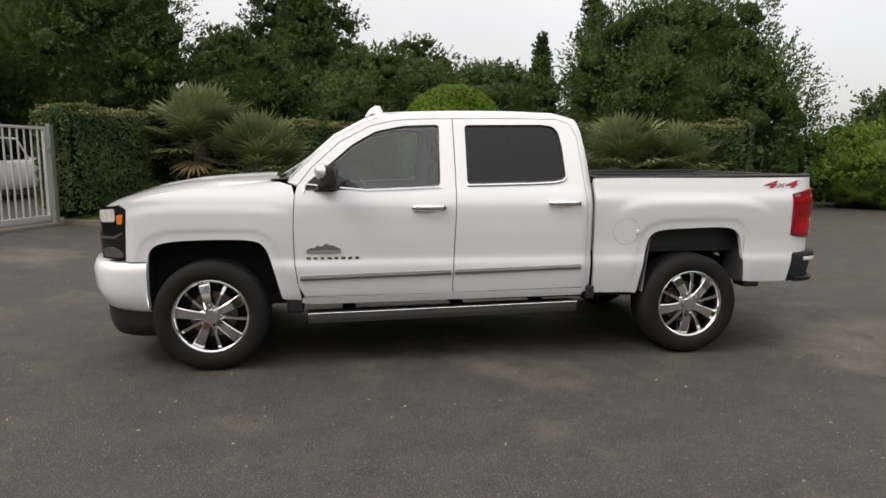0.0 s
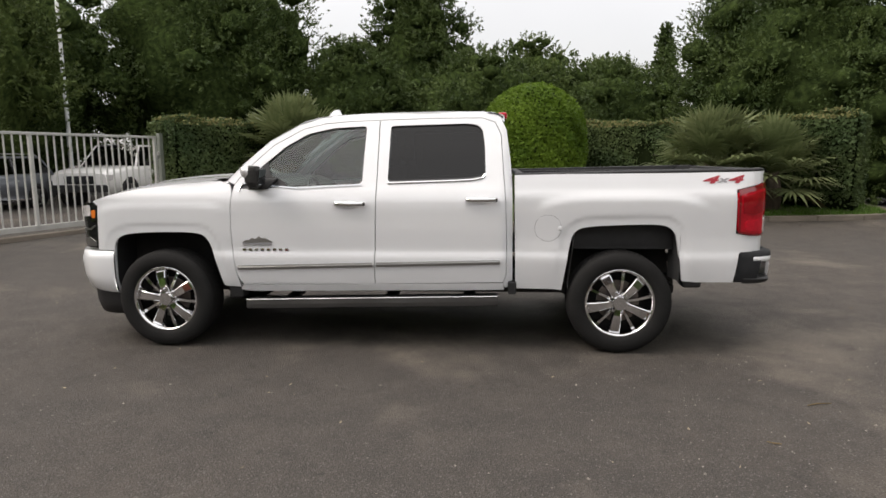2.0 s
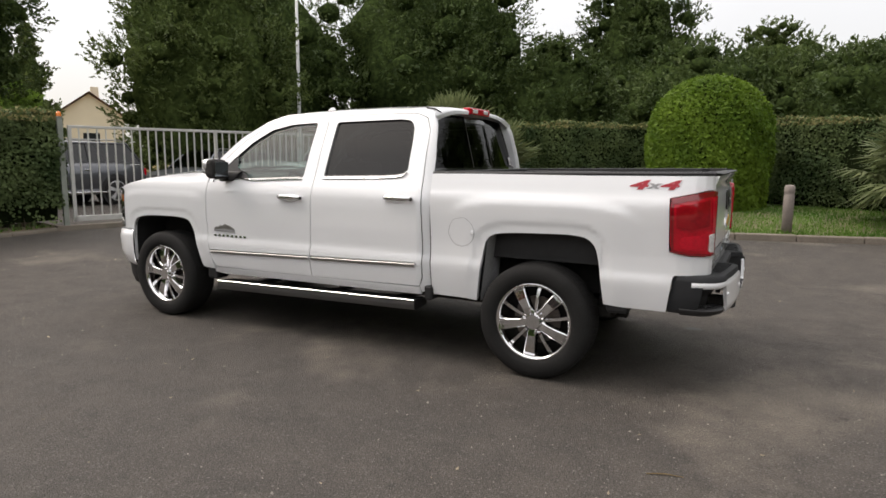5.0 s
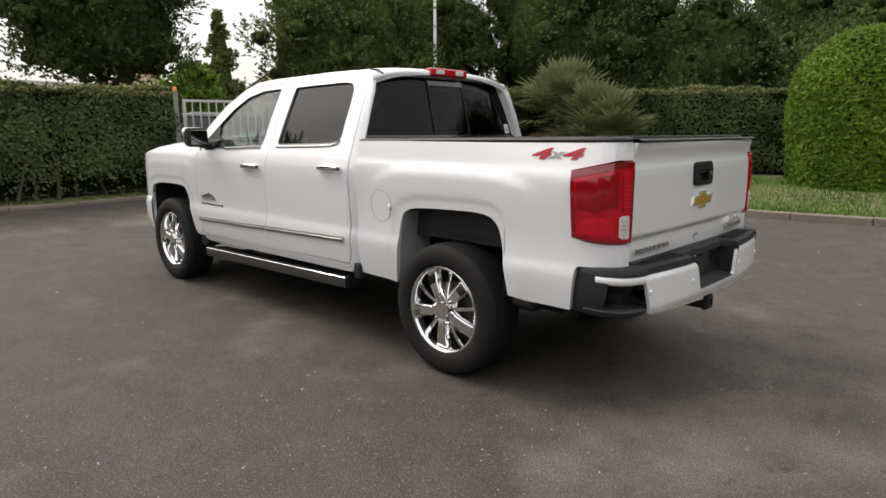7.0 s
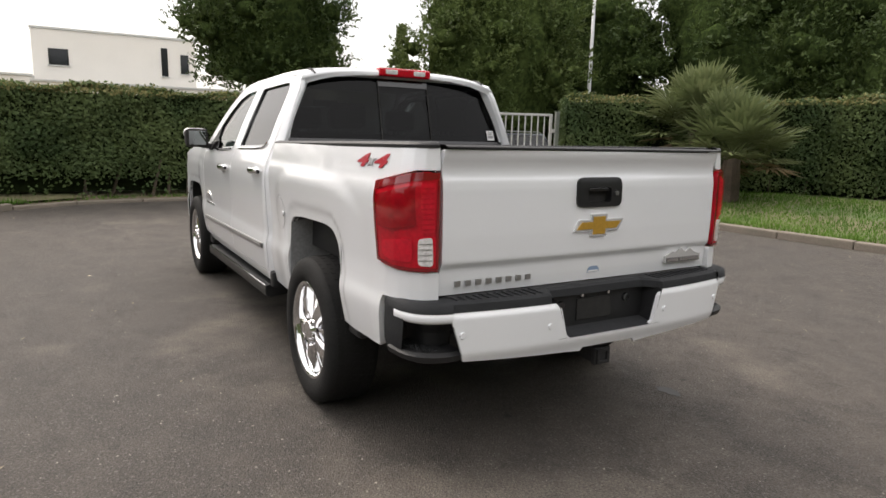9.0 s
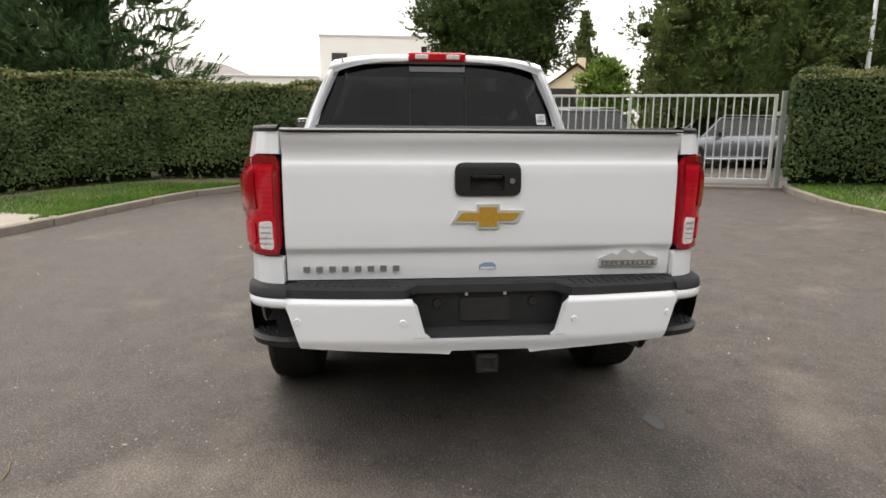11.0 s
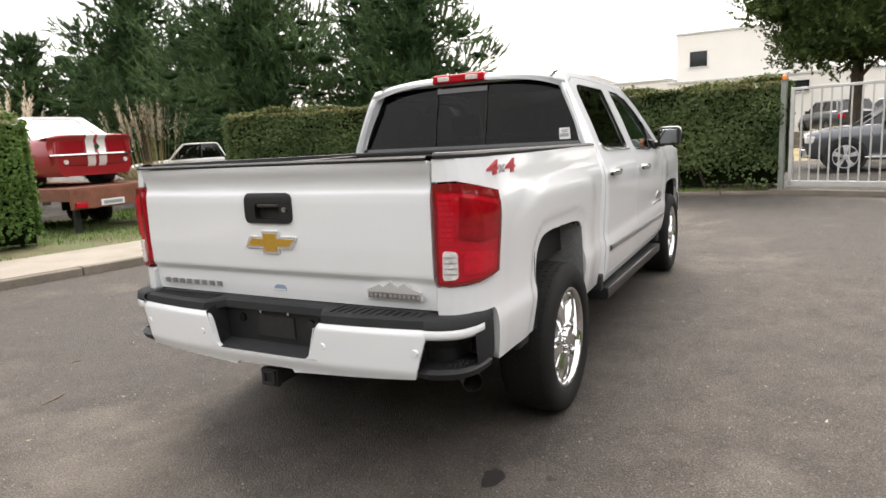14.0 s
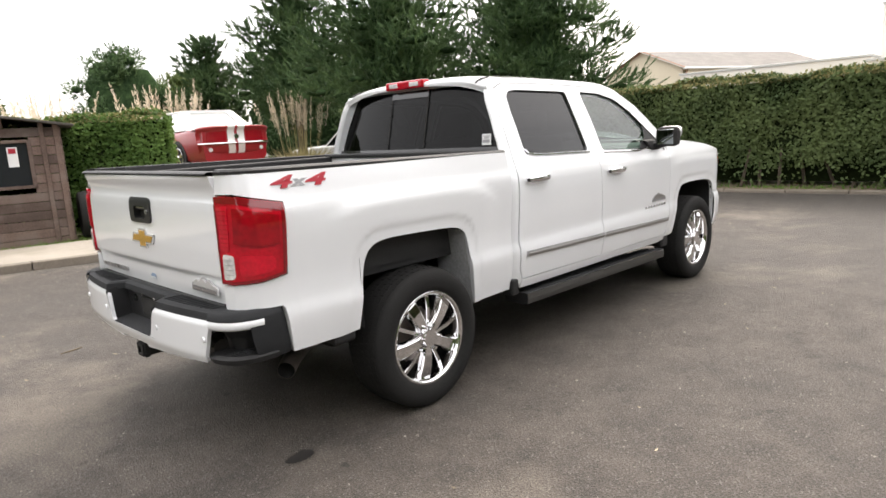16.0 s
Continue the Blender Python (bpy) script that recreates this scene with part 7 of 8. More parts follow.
def car(name, label, category, at, turn, length, width, height, profile, cabin, wheels, paint, rim_mat=None, r=0.36, sill=0.32, rails=False, bright=False, truck_bed=None, soft_top=None):
    """A parked vehicle. profile: (share of length, bonnet or belt height); cabin: base and roof points as shares of the length."""
    t = thing(name, label, category, at, turn)
    hw = width / 2
    X = lambda s: -length / 2 + s * length
    rows = []
    for s, zb in profile:
        e = 1 - 0.16 * max(0, 0.10 - s) / 0.10 - 0.13 * max(0, s - 0.92) / 0.08
        w = hw * e
        zs = sill + 0.10 * max(0, 0.06 - s) / 0.06
        half = [(w * 0.86, zs - 0.06), (w * 0.97, zs + 0.03), (w, (zs + zb) * 0.5), (w * 0.985, zb - 0.10), (w * 0.93, zb - 0.02), (w * 0.80, zb), (w * 0.4, zb + 0.02)]
        rows.append([(X(s), -y, z) for y, z in half] + [(X(s), 0, zb + 0.025)] + [(X(s), y, z) for y, z in half[::-1]])
    body = sweep("body", rows, paint, t)
    for i in (0, -1):
        mesh("body_end", rows[i], [tuple(range(15)) if i else tuple(range(15))[::-1]], paint, body)
    (b0, r0, r1, b1) = cabin
    zb0, zb1 = [float(np.interp(b, [p[0] for p in profile], [p[1] for p in profile])) - 0.02 for b in (b0, b1)]
    wb, wr = hw * 0.90, hw * 0.72
    crown = 0.05
    for sg in (-1, 1):
        pts = [(X(b0) + 0.05, wb * sg, zb0), (X(r0), wr * sg, height - crown), (X(r1), wr * sg, height - crown), (X(b1) - 0.03, wb * sg, zb1)]
        mesh("side_window", pts, [(0, 1, 2, 3) if sg > 0 else (3, 2, 1, 0)], M_CARGLASS, t, "dark side window")
        bm = bmesh.new()
        for a, b in ((0, 1), (1, 2), (2, 3)):
            tube(bm, [pts[a], pts[b]], 0.032, 6)
        part("roof_rail_line" if rails else "pillar_line", bm, soft_top or paint, t)
        zm = (zb0 + zb1) / 2
        for s in np.linspace(r0 + 0.02, r1 - 0.02, 3 if soft_top is None else 2)[1:2]:
            bm = bmesh.new()
            tube(bm, [(X(s) - 0.02, wb * sg * 1.002, zm), (X(s), wr * sg * 1.01, height - crown)], 0.035, 6)
            part("door_pillar", bm, M_GLOSSBLACK if soft_top is None else soft_top, t)
        bm = bmesh.new()
        tube(bm, [(X(b0) + 0.1, wb * sg * 1.012, zb0 + 0.012), (X(b1) - 0.05, wb * sg * 1.012, zb1 + 0.012)], 0.014, 6)
        part("belt_line", bm, M_CHROME if bright else M_GLOSSBLACK, t)
        if rails:
            bm = bmesh.new()
            tube(bm, [(X(r0) + 0.1, wr * sg * 0.92, height - 0.01), (X(r0) + 0.2, wr * sg * 0.92, height + 0.045), (X(r1) - 0.15, wr * sg * 0.92, height + 0.045), (X(r1) - 0.05, wr * sg * 0.92, height - 0.01)], 0.017, 6)
            part("roof_rail", bm, M_SATIN, t, "silver roof rail")
        for s in (0.42, 0.60):
            rbox("door_handle", X(s), hw * 0.985 * sg, zm - 0.14, X(s) + 0.17, (hw + 0.018) * sg, zm - 0.11, M_CHROME if bright else paint, t, "", 0.006)
        bm = bmesh.new()
        for v in box(bm, X(b0) + 0.45, hw * 0.98, zm + 0.0, X(b0) + 0.60, hw * 0.98 + 0.20, zm + 0.14, 0.03):
            v.co.y *= sg
        if sg < 0:
            bmesh.ops.reverse_faces(bm, faces=bm.faces)
        part("door_mirror", bm, M_GLOSSBLACK, t)
        if bright:
            rbox("side_step", X(0.26), hw * 0.93 * sg, sill - 0.02, X(0.74), (hw + 0.03) * sg, sill + 0.03, M_CHROME, t, "chrome side step", 0.01)
        z1, z2 = profile[0][1], profile[-1][1]
        rbox("headlamp", X(0.004), hw * 0.48 * sg, z1 - 0.20, X(0.055), hw * 0.90 * sg, z1 - 0.03, M_CLEAR, t, "clear headlamp", 0.02)
        if not soft_top:
            rbox("tail_lamp", X(0.965), hw * 0.58 * sg, z2 - 0.24, X(1.002), hw * 0.885 * sg, z2 - 0.05, M_RED, t, "red tail lamp", 0.015)
    mesh("windscreen", [(X(b0), -wb * 0.97, zb0), (X(b0), wb * 0.97, zb0), (X(r0), wr * 0.97, height - crown), (X(r0), -wr * 0.97, height - crown)], [(3, 2, 1, 0)], M_CARGLASS, t, "dark windscreen")
    mesh("rear_window", [(X(b1), -wb * 0.97, zb1), (X(b1), wb * 0.97, zb1), (X(r1), wr * 0.97, height - crown), (X(r1), -wr * 0.97, height - crown)], [(0, 1, 2, 3)], M_PALE_WINDOW if soft_top else M_CARGLASS, t, "hazy rear window" if soft_top else "dark rear window")
    if soft_top:
        for sg in (-1, 1):
            pts = [(X(r1 - 0.10), wr * sg * 1.03, height - crown), (X(r1) + 0.02, wr * sg * 1.03, height - crown - 0.02), (X(b1) + 0.03, wb * sg * 1.03, zb1), (X(r1 - 0.06), wb * sg * 1.03, zb1)]
            mesh("top_quarter", pts, [(0, 1, 2, 3) if sg > 0 else (3, 2, 1, 0)], soft_top, t, "white soft top quarter")
            pts = [(X(r1) + 0.03, wr * sg * 1.03, height - crown), (X(r1) + 0.03, wr * sg * 0.72, height - crown), (X(b1) + 0.04, wb * sg * 0.76, zb1), (X(b1) + 0.04, wb * sg * 1.03, zb1)]
            mesh("top_back_corner", pts, [(3, 2, 1, 0) if sg > 0 else (0, 1, 2, 3)], soft_top, t, "white soft top corner")
        mesh("top_back_rail", [(X(r1) + 0.03, -wr, height - crown - 0.09), (X(r1) + 0.03, wr, height - crown - 0.09), (X(r1) + 0.01, wr * 0.95, height), (X(r1) + 0.01, -wr * 0.95, height)], [(0, 1, 2, 3)], soft_top, t, "white soft top edge")
    rows = [[(X(r0 + (r1 - r0) * i / 6) + (-0.02 if i == 0 else 0), y * wr * 1.02, height - crown + crown * (1 - abs(y) ** 2.5) + 0.012 * math.sin(math.pi * i / 6)) for y in np.linspace(-1, 1, 11)] for i in range(7)]
    sweep("roof", rows, soft_top or paint, t)
    rbox("cabin_floor", X(b0) + 0.2, -hw * 0.8, sill, X(b1) - 0.1, hw * 0.8, min(zb0, zb1) - 0.25, M_UNDER, t, "", 0.02)
    rbox("grille", X(-0.004), -hw * 0.46, profile[0][1] - 0.30, X(0.02), hw * 0.46, profile[0][1] - 0.06, M_GLOSSBLACK, t, "dark grille", 0.02)
    rbox("front_bumper", X(-0.012), -hw * 0.84, sill + 0.02, X(0.03), hw * 0.84, sill + 0.24, M_CHROME if bright else M_BLACK, t, "", 0.03)
    if not soft_top:
        rbox("rear_bumper", X(0.972), -hw * 0.86, sill + 0.04, X(1.012), hw * 0.86, sill + 0.22, M_BLACK, t, "", 0.03)
    for s in wheels:
        for sg in (-1, 1):
            bm = bmesh.new()
            bmesh.ops.create_cone(bm, cap_ends=True, segments=32, radius1=r * 1.14, radius2=r * 1.14, depth=0.30, matrix=Matrix.Translation((X(s), (hw - 0.145) * sg, r * 1.03)) @ Matrix.Rotation(radians(90), 4, "X"))
            part("wheel_arch", bm, M_BLACK, t)
            car_wheel(t, X(s), (hw - 0.10) * sg, r, 0.22, rim_mat or M_SATIN)
    if truck_bed:
        rbox("bed_opening", X(truck_bed) + 0.06, -hw * 0.80, profile[-1][1] - 0.05, X(0.975), hw * 0.80, profile[-1][1] + 0.03, M_BLACK, t, "black open load bed", 0.01)
    return t


M_RIM = material("bright_alloy", (0.62, 0.62, 0.63), 0.32, 0.35)
M_PALE_WINDOW = material("hazy_window", (0.20, 0.22, 0.215), 0.25)
M_LAMP_DARK = material("dark_red_lens", (0.26, 0.008, 0.014), 0.15, coat=0.6)
P_GREY = material("dark_grey_paint", (0.095, 0.10, 0.112), 0.3, 0.5, coat=1.0)
P_SILVER = material("silver_grey_paint", (0.20, 0.215, 0.24), 0.3, 0.6, coat=1.0)
P_WHITE = material("white_paint", (0.78, 0.77, 0.75), 0.35, coat=1.0)
P_RED = material("dark_red_paint", (0.30, 0.014, 0.020), 0.3, coat=0.7, spread=0.1)
SUV = [(0.0, 0.92), (0.03, 0.99), (0.12, 1.06), (0.27, 1.12), (0.5, 1.14), (0.8, 1.15), (0.97, 1.14), (1.0, 1.02)]
WAGON = [(0.0, 0.72), (0.04, 0.80), (0.14, 0.90), (0.27, 0.98), (0.5, 1.0), (0.8, 1.02), (0.96, 1.02), (1.0, 0.90)]
PICK = [(0.0, 0.98), (0.03, 1.08), (0.12, 1.14), (0.25, 1.19), (0.5, 1.22), (0.64, 1.22), (0.66, 1.26), (0.98, 1.28), (1.0, 1.26)]
gz = 0.16
car("suv", "dark grey SUV with chrome trim parked behind the gate", "car", (-13.6, 4.85, gz), 90, 4.75, 1.95, 1.70, SUV, (0.23, 0.40, 0.90, 0.985), (0.18, 0.785), P_GREY, M_RIM, 0.39, 0.36, True, True)
car("estate_car", "silver grey estate car with roof rails behind the gate", "car", (-13.4, 10.35, gz), 90, 4.6, 1.84, 1.52, WAGON, (0.24, 0.38, 0.90, 0.985), (0.19, 0.79), P_SILVER, None, 0.33, 0.28, True, True)
car("parked_pickup", "white pickup with dark glass parked behind the gate", "truck", (-11.2, 14.5, gz), 90, 5.6, 1.98, 1.86, PICK, (0.25, 0.36, 0.58, 0.635), (0.17, 0.80), P_WHITE, None, 0.40, 0.42, truck_bed=0.64)
car("parked_pickup", "white pickup on the grass beyond the hedge gap", "truck", (-13.35, -18.45, 0.02), 141.5, 5.6, 1.98, 1.80, PICK, (0.25, 0.36, 0.58, 0.635), (0.17, 0.80), P_WHITE, None, 0.40, 0.42, truck_bed=0.64)
car("parked_pickup", "dark pickup on the far road under pines", "truck", (-22.5, -25.6, 0.0), 130, 5.6, 1.98, 1.80, PICK, (0.25, 0.36, 0.58, 0.635), (0.17, 0.80), P_GREY, None, 0.40, 0.42, truck_bed=0.64)


def coupe_on_trailer():
    """A low flat trailer, and on it a red coupe with twin white stripes, tail towards the yard."""
    n = Vector((0.03, 1.0, 0)).normalized()
    ang = math.degrees(math.atan2(n.y, n.x))
    tail = Vector((-3.18, -10.22, 0))
    deck = 0.93
    c = tail - n * 2.3
    prof = [(0.0, 0.72), (0.04, 0.80), (0.15, 0.84), (0.36, 0.88), (0.55, 0.90), (0.78, 0.93), (0.93, 0.97), (1.0, 0.95)]
    cp = car("coupe", "red fastback coupe with twin white stripes on a trailer", "car", (c.x, c.y, deck), ang, 4.6, 1.78, 1.42, prof, (0.36, 0.50, 0.72, 0.86), (0.17, 0.76), P_RED, M_CHROME, 0.33, 0.26, soft_top=P_WHITE)
    hw = 0.89
    TAILP = [(2.160, 0.34), (2.280, 0.36), (2.345, 0.44), (2.360, 0.58), (2.375, 0.61), (2.350, 0.64), (2.340, 0.88), (2.375, 0.925), (2.420, 0.975), (2.405, 1.0), (2.310, 1.005), (2.010, 0.985)]

    def tail_rows(y0, y1, i0, i1, off, n=13):
        rows = []
        for y in np.linspace(y0, y1, n):
            k = abs(y) / (hw * 0.98)
            rows.append([(x + off - 0.16 * k ** 5, y * (1 - 0.07 * ramp(0.62 - z, 0, 0.3)), z - 0.05 * k ** 6 * (1 if z > 0.8 else -0.6) + (off if i >= 9 else 0)) for i, (x, z) in enumerate(TAILP) if i0 <= i <= i1])
        return rows

    sweep("tail_panel", tail_rows(-hw * 0.98, hw * 0.98, 0, 11, 0.0, 31), P_RED, cp, "red tail with a raised lip", True)
    for sg in (-1, 1):
        sweep("tail_stripe", tail_rows(0.035 * sg, 0.205 * sg, 1, 11, 0.006, 4), P_WHITE, cp, "broad white stripe")
        sweep("lamp_bar", tail_rows(0.235 * sg, 0.80 * sg, 5, 6, 0.006), M_LAMP_DARK, cp, "wide dark red tail lamp")
        bm = bmesh.new()
        bmesh.ops.create_cone(bm, cap_ends=True, segments=14, radius1=0.05, radius2=0.045, depth=0.02, matrix=Matrix.Translation((2.33, 0.62 * sg, 0.48)) @ Matrix.Rotation(radians(90), 4, "Y"))
        part("reversing_lamp", bm, M_CLEAR, cp, "round clear lamp")
        bm = bmesh.new()
        tube(bm, [(r[0][0], r[0][1], 0.615) for r in tail_rows(0.02 * sg, 0.86 * sg, 4, 4, 0.015)], 0.022, 6)
        part("bumper_bar", bm, M_CHROME, cp, "slim chrome bumper")
    bm = bmesh.new()
    bmesh.ops.create_cone(bm, cap_ends=True, segments=18, radius1=0.062, radius2=0.055, depth=0.03, matrix=Matrix.Translation((2.37, 0.0, 0.76)) @ Matrix.Rotation(radians(90), 4, "Y"))
    part("fuel_cap", bm, M_CHROME, cp, "chrome fuel cap")
    rust = material("rusty_deck", (0.20, 0.075, 0.045), 0.75, spread=0.35, scale=4, fine=40, stain=(0.10, 0.05, 0.035), stain_amount=0.8, stain_scale=2)
    o = tail - n * 2.0
    t = thing("trailer", "rusty red flat car trailer carrying a coupe", "trailer", (o.x, o.y, 0.0), ang)
    for i in range(8):
        y = -1.04 + i * 0.26
        rbox("deck_plank", -2.8, y + 0.004, deck - 0.05, 2.75, y + 0.256, deck - 0.004, rust, t, "", 0.004)
    for sg in (-1, 1):
        rbox("side_beam", -2.8, 1.02 * sg, deck - 0.24, 2.78, 1.09 * sg, deck + 0.0, rust, t, "", 0.01)
        for x in (-0.4, 0.45):
            car_wheel(t, x, 0.90 * sg, 0.34, 0.2, M_SATIN)
            rbox("axle_block", x - 0.06, 0.55 * sg, 0.30, x + 0.06, 0.85 * sg, 0.70, M_UNDER, t, "", 0.01)
        rbox("trailer_lamp", 2.76, 0.78 * sg, 0.56, 2.80, 1.0 * sg, 0.66, M_RED, t, "red trailer lamp", 0.008)
        rbox("prop_leg", 2.45, 0.80 * sg, 0.0, 2.55, 0.90 * sg, deck - 0.2, M_UNDER, t, "", 0.01)
    rbox("tail_beam", 2.70, -1.07, deck - 0.40, 2.76, 1.07, deck - 0.03, rust, t, "rusty tail beam", 0.01)
    rbox("plate_board", 2.765, -0.50, 0.56, 2.78, -0.02, 0.68, M_STICKER, t, "pale plate board", 0.004)
    rbox("plate_bar", 2.781, -0.45, 0.59, 2.784, -0.07, 0.65, M_BADGE_GREY, t, "", 0.001)


coupe_on_trailer()


# ---- buildings ----
def block(name, x0, y0, x1, y1, z1, mat, parent, cope=0.12):
    b = rbox(name, x0, y0, -0.2, x1, y1, z1, mat, parent, "", 0.02)
    rbox("parapet_cap", x0 - 0.06, y0 - 0.06, z1, x1 + 0.06, y1 + 0.06, z1 + cope, M_GATE, b, "grey metal coping", 0.01)
    return b


def window_east(parent, x, y0, y1, z0, z1):
    w = rbox("window", x - 0.10, y0, z0, x + 0.015, y1, z1, M_DARKGLASS, parent, "dark window", 0.004)
    for a, b, c, d in ((y0, z0, y1, z0 + 0.06), (y0, z1 - 0.06, y1, z1), (y0, z0, y0 + 0.06, z1), (y1 - 0.06, z0, y1, z1)):
        rbox("window_frame", x + 0.016, a, b, x + 0.05, c, d, M_GLOSSBLACK, w, "", 0.004)
    rbox("sill", x + 0.0, y0 - 0.08, z0 - 0.06, x + 0.10, y1 + 0.08, z0, M_GATE, w, "", 0.005)


modern = thing("modern_building", "white flat-roofed modern building behind the hedge", "building", (0, 0, 0))
b = block("upper_storey", -47.0, -3.7, -36.6, 4.6, 6.72, M_RENDER, modern)
window_east(b, -36.6, -2.95, -2.0, 4.85, 5.72)
window_east(b, -36.6, 2.7, 3.05, 4.6, 6.2)
window_east(b, -36.6, 3.75, 4.2, 4.8, 5.9)
b = block("lower_wing", -46.0, -13.5, -34.6, -3.72, 4.05, M_RENDER, modern)
b = block("front_wing", -36.55, -3.70, -33.6, 9.2, 3.75, M_RENDER, modern)
window_east(b, -33.6, 1.2, 3.2, 2.9, 3.45)

ware = thing("warehouse", "long cream warehouse with a grey corrugated roof", "building", (-41.0, -16.1, 0), 157.6)
# local x along the long wall, local y back through the gable
L_, W_, E_, R_ = 15.5, 8.4, 5.05, 6.55
rbox("long_wall", 0, 0, -0.2, L_, 0.25, E_, M_CREAM, ware, "", 0.01)
rbox("back_wall", 0, W_ - 0.25, -0.2, L_, W_, E_, M_CREAM, ware, "", 0.01)
for x in (0.0, L_ - 0.25):
    mesh("gable", [(x, 0, -0.2), (x, W_, -0.2), (x, W_, E_), (x, W_ / 2, R_), (x, 0, E_), (x + 0.25, 0, -0.2), (x + 0.25, W_, -0.2), (x + 0.25, W_, E_), (x + 0.25, W_ / 2, R_), (x + 0.25, 0, E_)], [(4, 3, 2, 1, 0), (5, 6, 7, 8, 9), (0, 1, 6, 5), (1, 2, 7, 6), (2, 3, 8, 7), (3, 4, 9, 8), (4, 0, 5, 9)], M_CREAM, ware)
for sg in (0, 1):
    rows = []
    for i in range(115):
        x = -0.35 + (L_ + 0.7) * i / 114
        rip = 0.035 * (i % 2)
        y0, y1 = (-0.35, W_ / 2) if not sg else (W_ + 0.35, W_ / 2)
        rows.append([(x, y0, E_ - 0.10 + rip), (x, y1, R_ + 0.05 + rip)])
    sweep("roof_sheet", rows, M_ROOF, ware, "grey corrugated roof", False)
bm = bmesh.new()
tube(bm, [(-0.3, -0.40, E_ - 0.12), (L_ + 0.3, -0.40, E_ - 0.12)], 0.08, 8)
part("gutter", bm, M_GATE, ware)
bm = bmesh.new()
tube(bm, [(0.1, -0.38, E_ - 0.15), (0.1, -0.08, E_ - 0.5), (0.1, -0.08, 0)], 0.05, 8)
part("downpipe", bm, M_TILE, ware, "red-brown downpipe")
bm = bmesh.new()
tube(bm, [(4.1, -0.38, E_ - 0.15), (4.1, -0.08, E_ - 0.5), (4.1, -0.08, 0)], 0.05, 8)
part("downpipe", bm, M_STEEL, ware)
bm = bmesh.new()
tube(bm, [(-0.06, -0.35, E_ - 0.1), (-0.06, W_ / 2, R_ + 0.06), (-0.06, W_ + 0.35, E_ - 0.1)], 0.07, 6)
part("verge_board", bm, M_TILE, ware, "red-brown verge board")


def house(x, y, turn, w, d, eave, ridge, label, wall):
    t = thing("house", label, "house", (x, y, 0), turn)
    mesh("wall", [(0, -w / 2, 0), (0, w / 2, 0), (0, w / 2, eave), (0, 0, ridge), (0, -w / 2, eave), (-d, -w / 2, 0), (-d, w / 2, 0), (-d, w / 2, eave), (-d, 0, ridge), (-d, -w / 2, eave)], [(0, 1, 2, 3, 4), (9, 8, 7, 6, 5), (1, 6, 7, 2), (5, 0, 4, 9)], wall, t)
    for sg in (-1, 1):
        sl = (ridge - eave) / (w / 2)
        rows = [[(xx, (w / 2 + 0.4) * sg, eave - 0.4 * sl), (xx, 0, ridge + 0.05), (xx, 0, ridge + 0.18), (xx, (w / 2 + 0.42) * sg, eave - 0.4 * sl + 0.13), (xx, (w / 2 + 0.4) * sg, eave - 0.4 * sl)] for xx in (0.35, -d - 0.35)]
        sweep("roof", rows, M_TILE, t, "brown tiled roof", False)
    w1 = rbox("window", -0.05, -0.6, eave * 0.45, 0.02, 0.6, eave * 0.45 + 1.2, M_DARKGLASS, t, "dark window", 0.01)
    rbox("chimney", -d * 0.5 - 0.3, 0.4, ridge - 0.5, -d * 0.5 + 0.3, 1.0, ridge + 0.9, wall, t, "", 0.02)


house(-38.0, 13.4, -12, 4.0, 8, 3.9, 5.3, "beige gabled house beyond the meadow", M_CREAM)
house(-46.5, 28.2, -30, 5.0, 8, 4.6, 6.4, "beige gabled house behind trees", M_CREAM)

# netted enclosure and low wall beyond the meadow
net = thing("net_enclosure", "dark netting on posts beyond the meadow", "fence", (-29.5, 6.0, 0.2), 78)
for i in range(4):
    rbox("net_post", i * 1.5 - 0.03, -0.03, 0, i * 1.5 + 0.03, 0.03, 3.3, M_BLACK, net, "", 0.01)
for i in range(3):
    rbox("net_panel", i * 1.5 + 0.04, -0.012, 1.9, i * 1.5 + 1.46, 0.012, 3.1, material("dark_net", (0.035, 0.037, 0.035), 0.9, spread=0.3) if i == 0 else bpy.data.materials["dark_net"], net, "", 0.003)
low = thing("stone_wall", "low grey stone wall beyond the gate", "wall", (-22.0, 0.5, 0.0), 86)
rng_w = np.random.default_rng(77)
for r_ in range(4):
    xx = 0.0
    while xx < 7.5:
        wd = rng_w.uniform(0.35, 0.7)
        rbox("stone", xx, -0.15 + rng_w.uniform(-0.02, 0.02), r_ * 0.26, xx + wd - 0.02, 0.15, r_ * 0.26 + 0.245, M_STONE_POST, low, "", 0.02)
        xx += wd
for i, (x, y, pm) in enumerate(((-30.0, 1.5, P_SILVER), (-30.5, 4.2, P_GREY), (-31.0, 6.8, P_WHITE))):
    car("parked_car", ("silver", "dark grey", "white")[i] + " car parked far beyond the meadow", "car", (x, y, 0.75), 20 * i, 4.3, 1.8, 1.48, WAGON, (0.24, 0.38, 0.88, 0.985), (0.19, 0.80), pm, None, 0.32, 0.28)


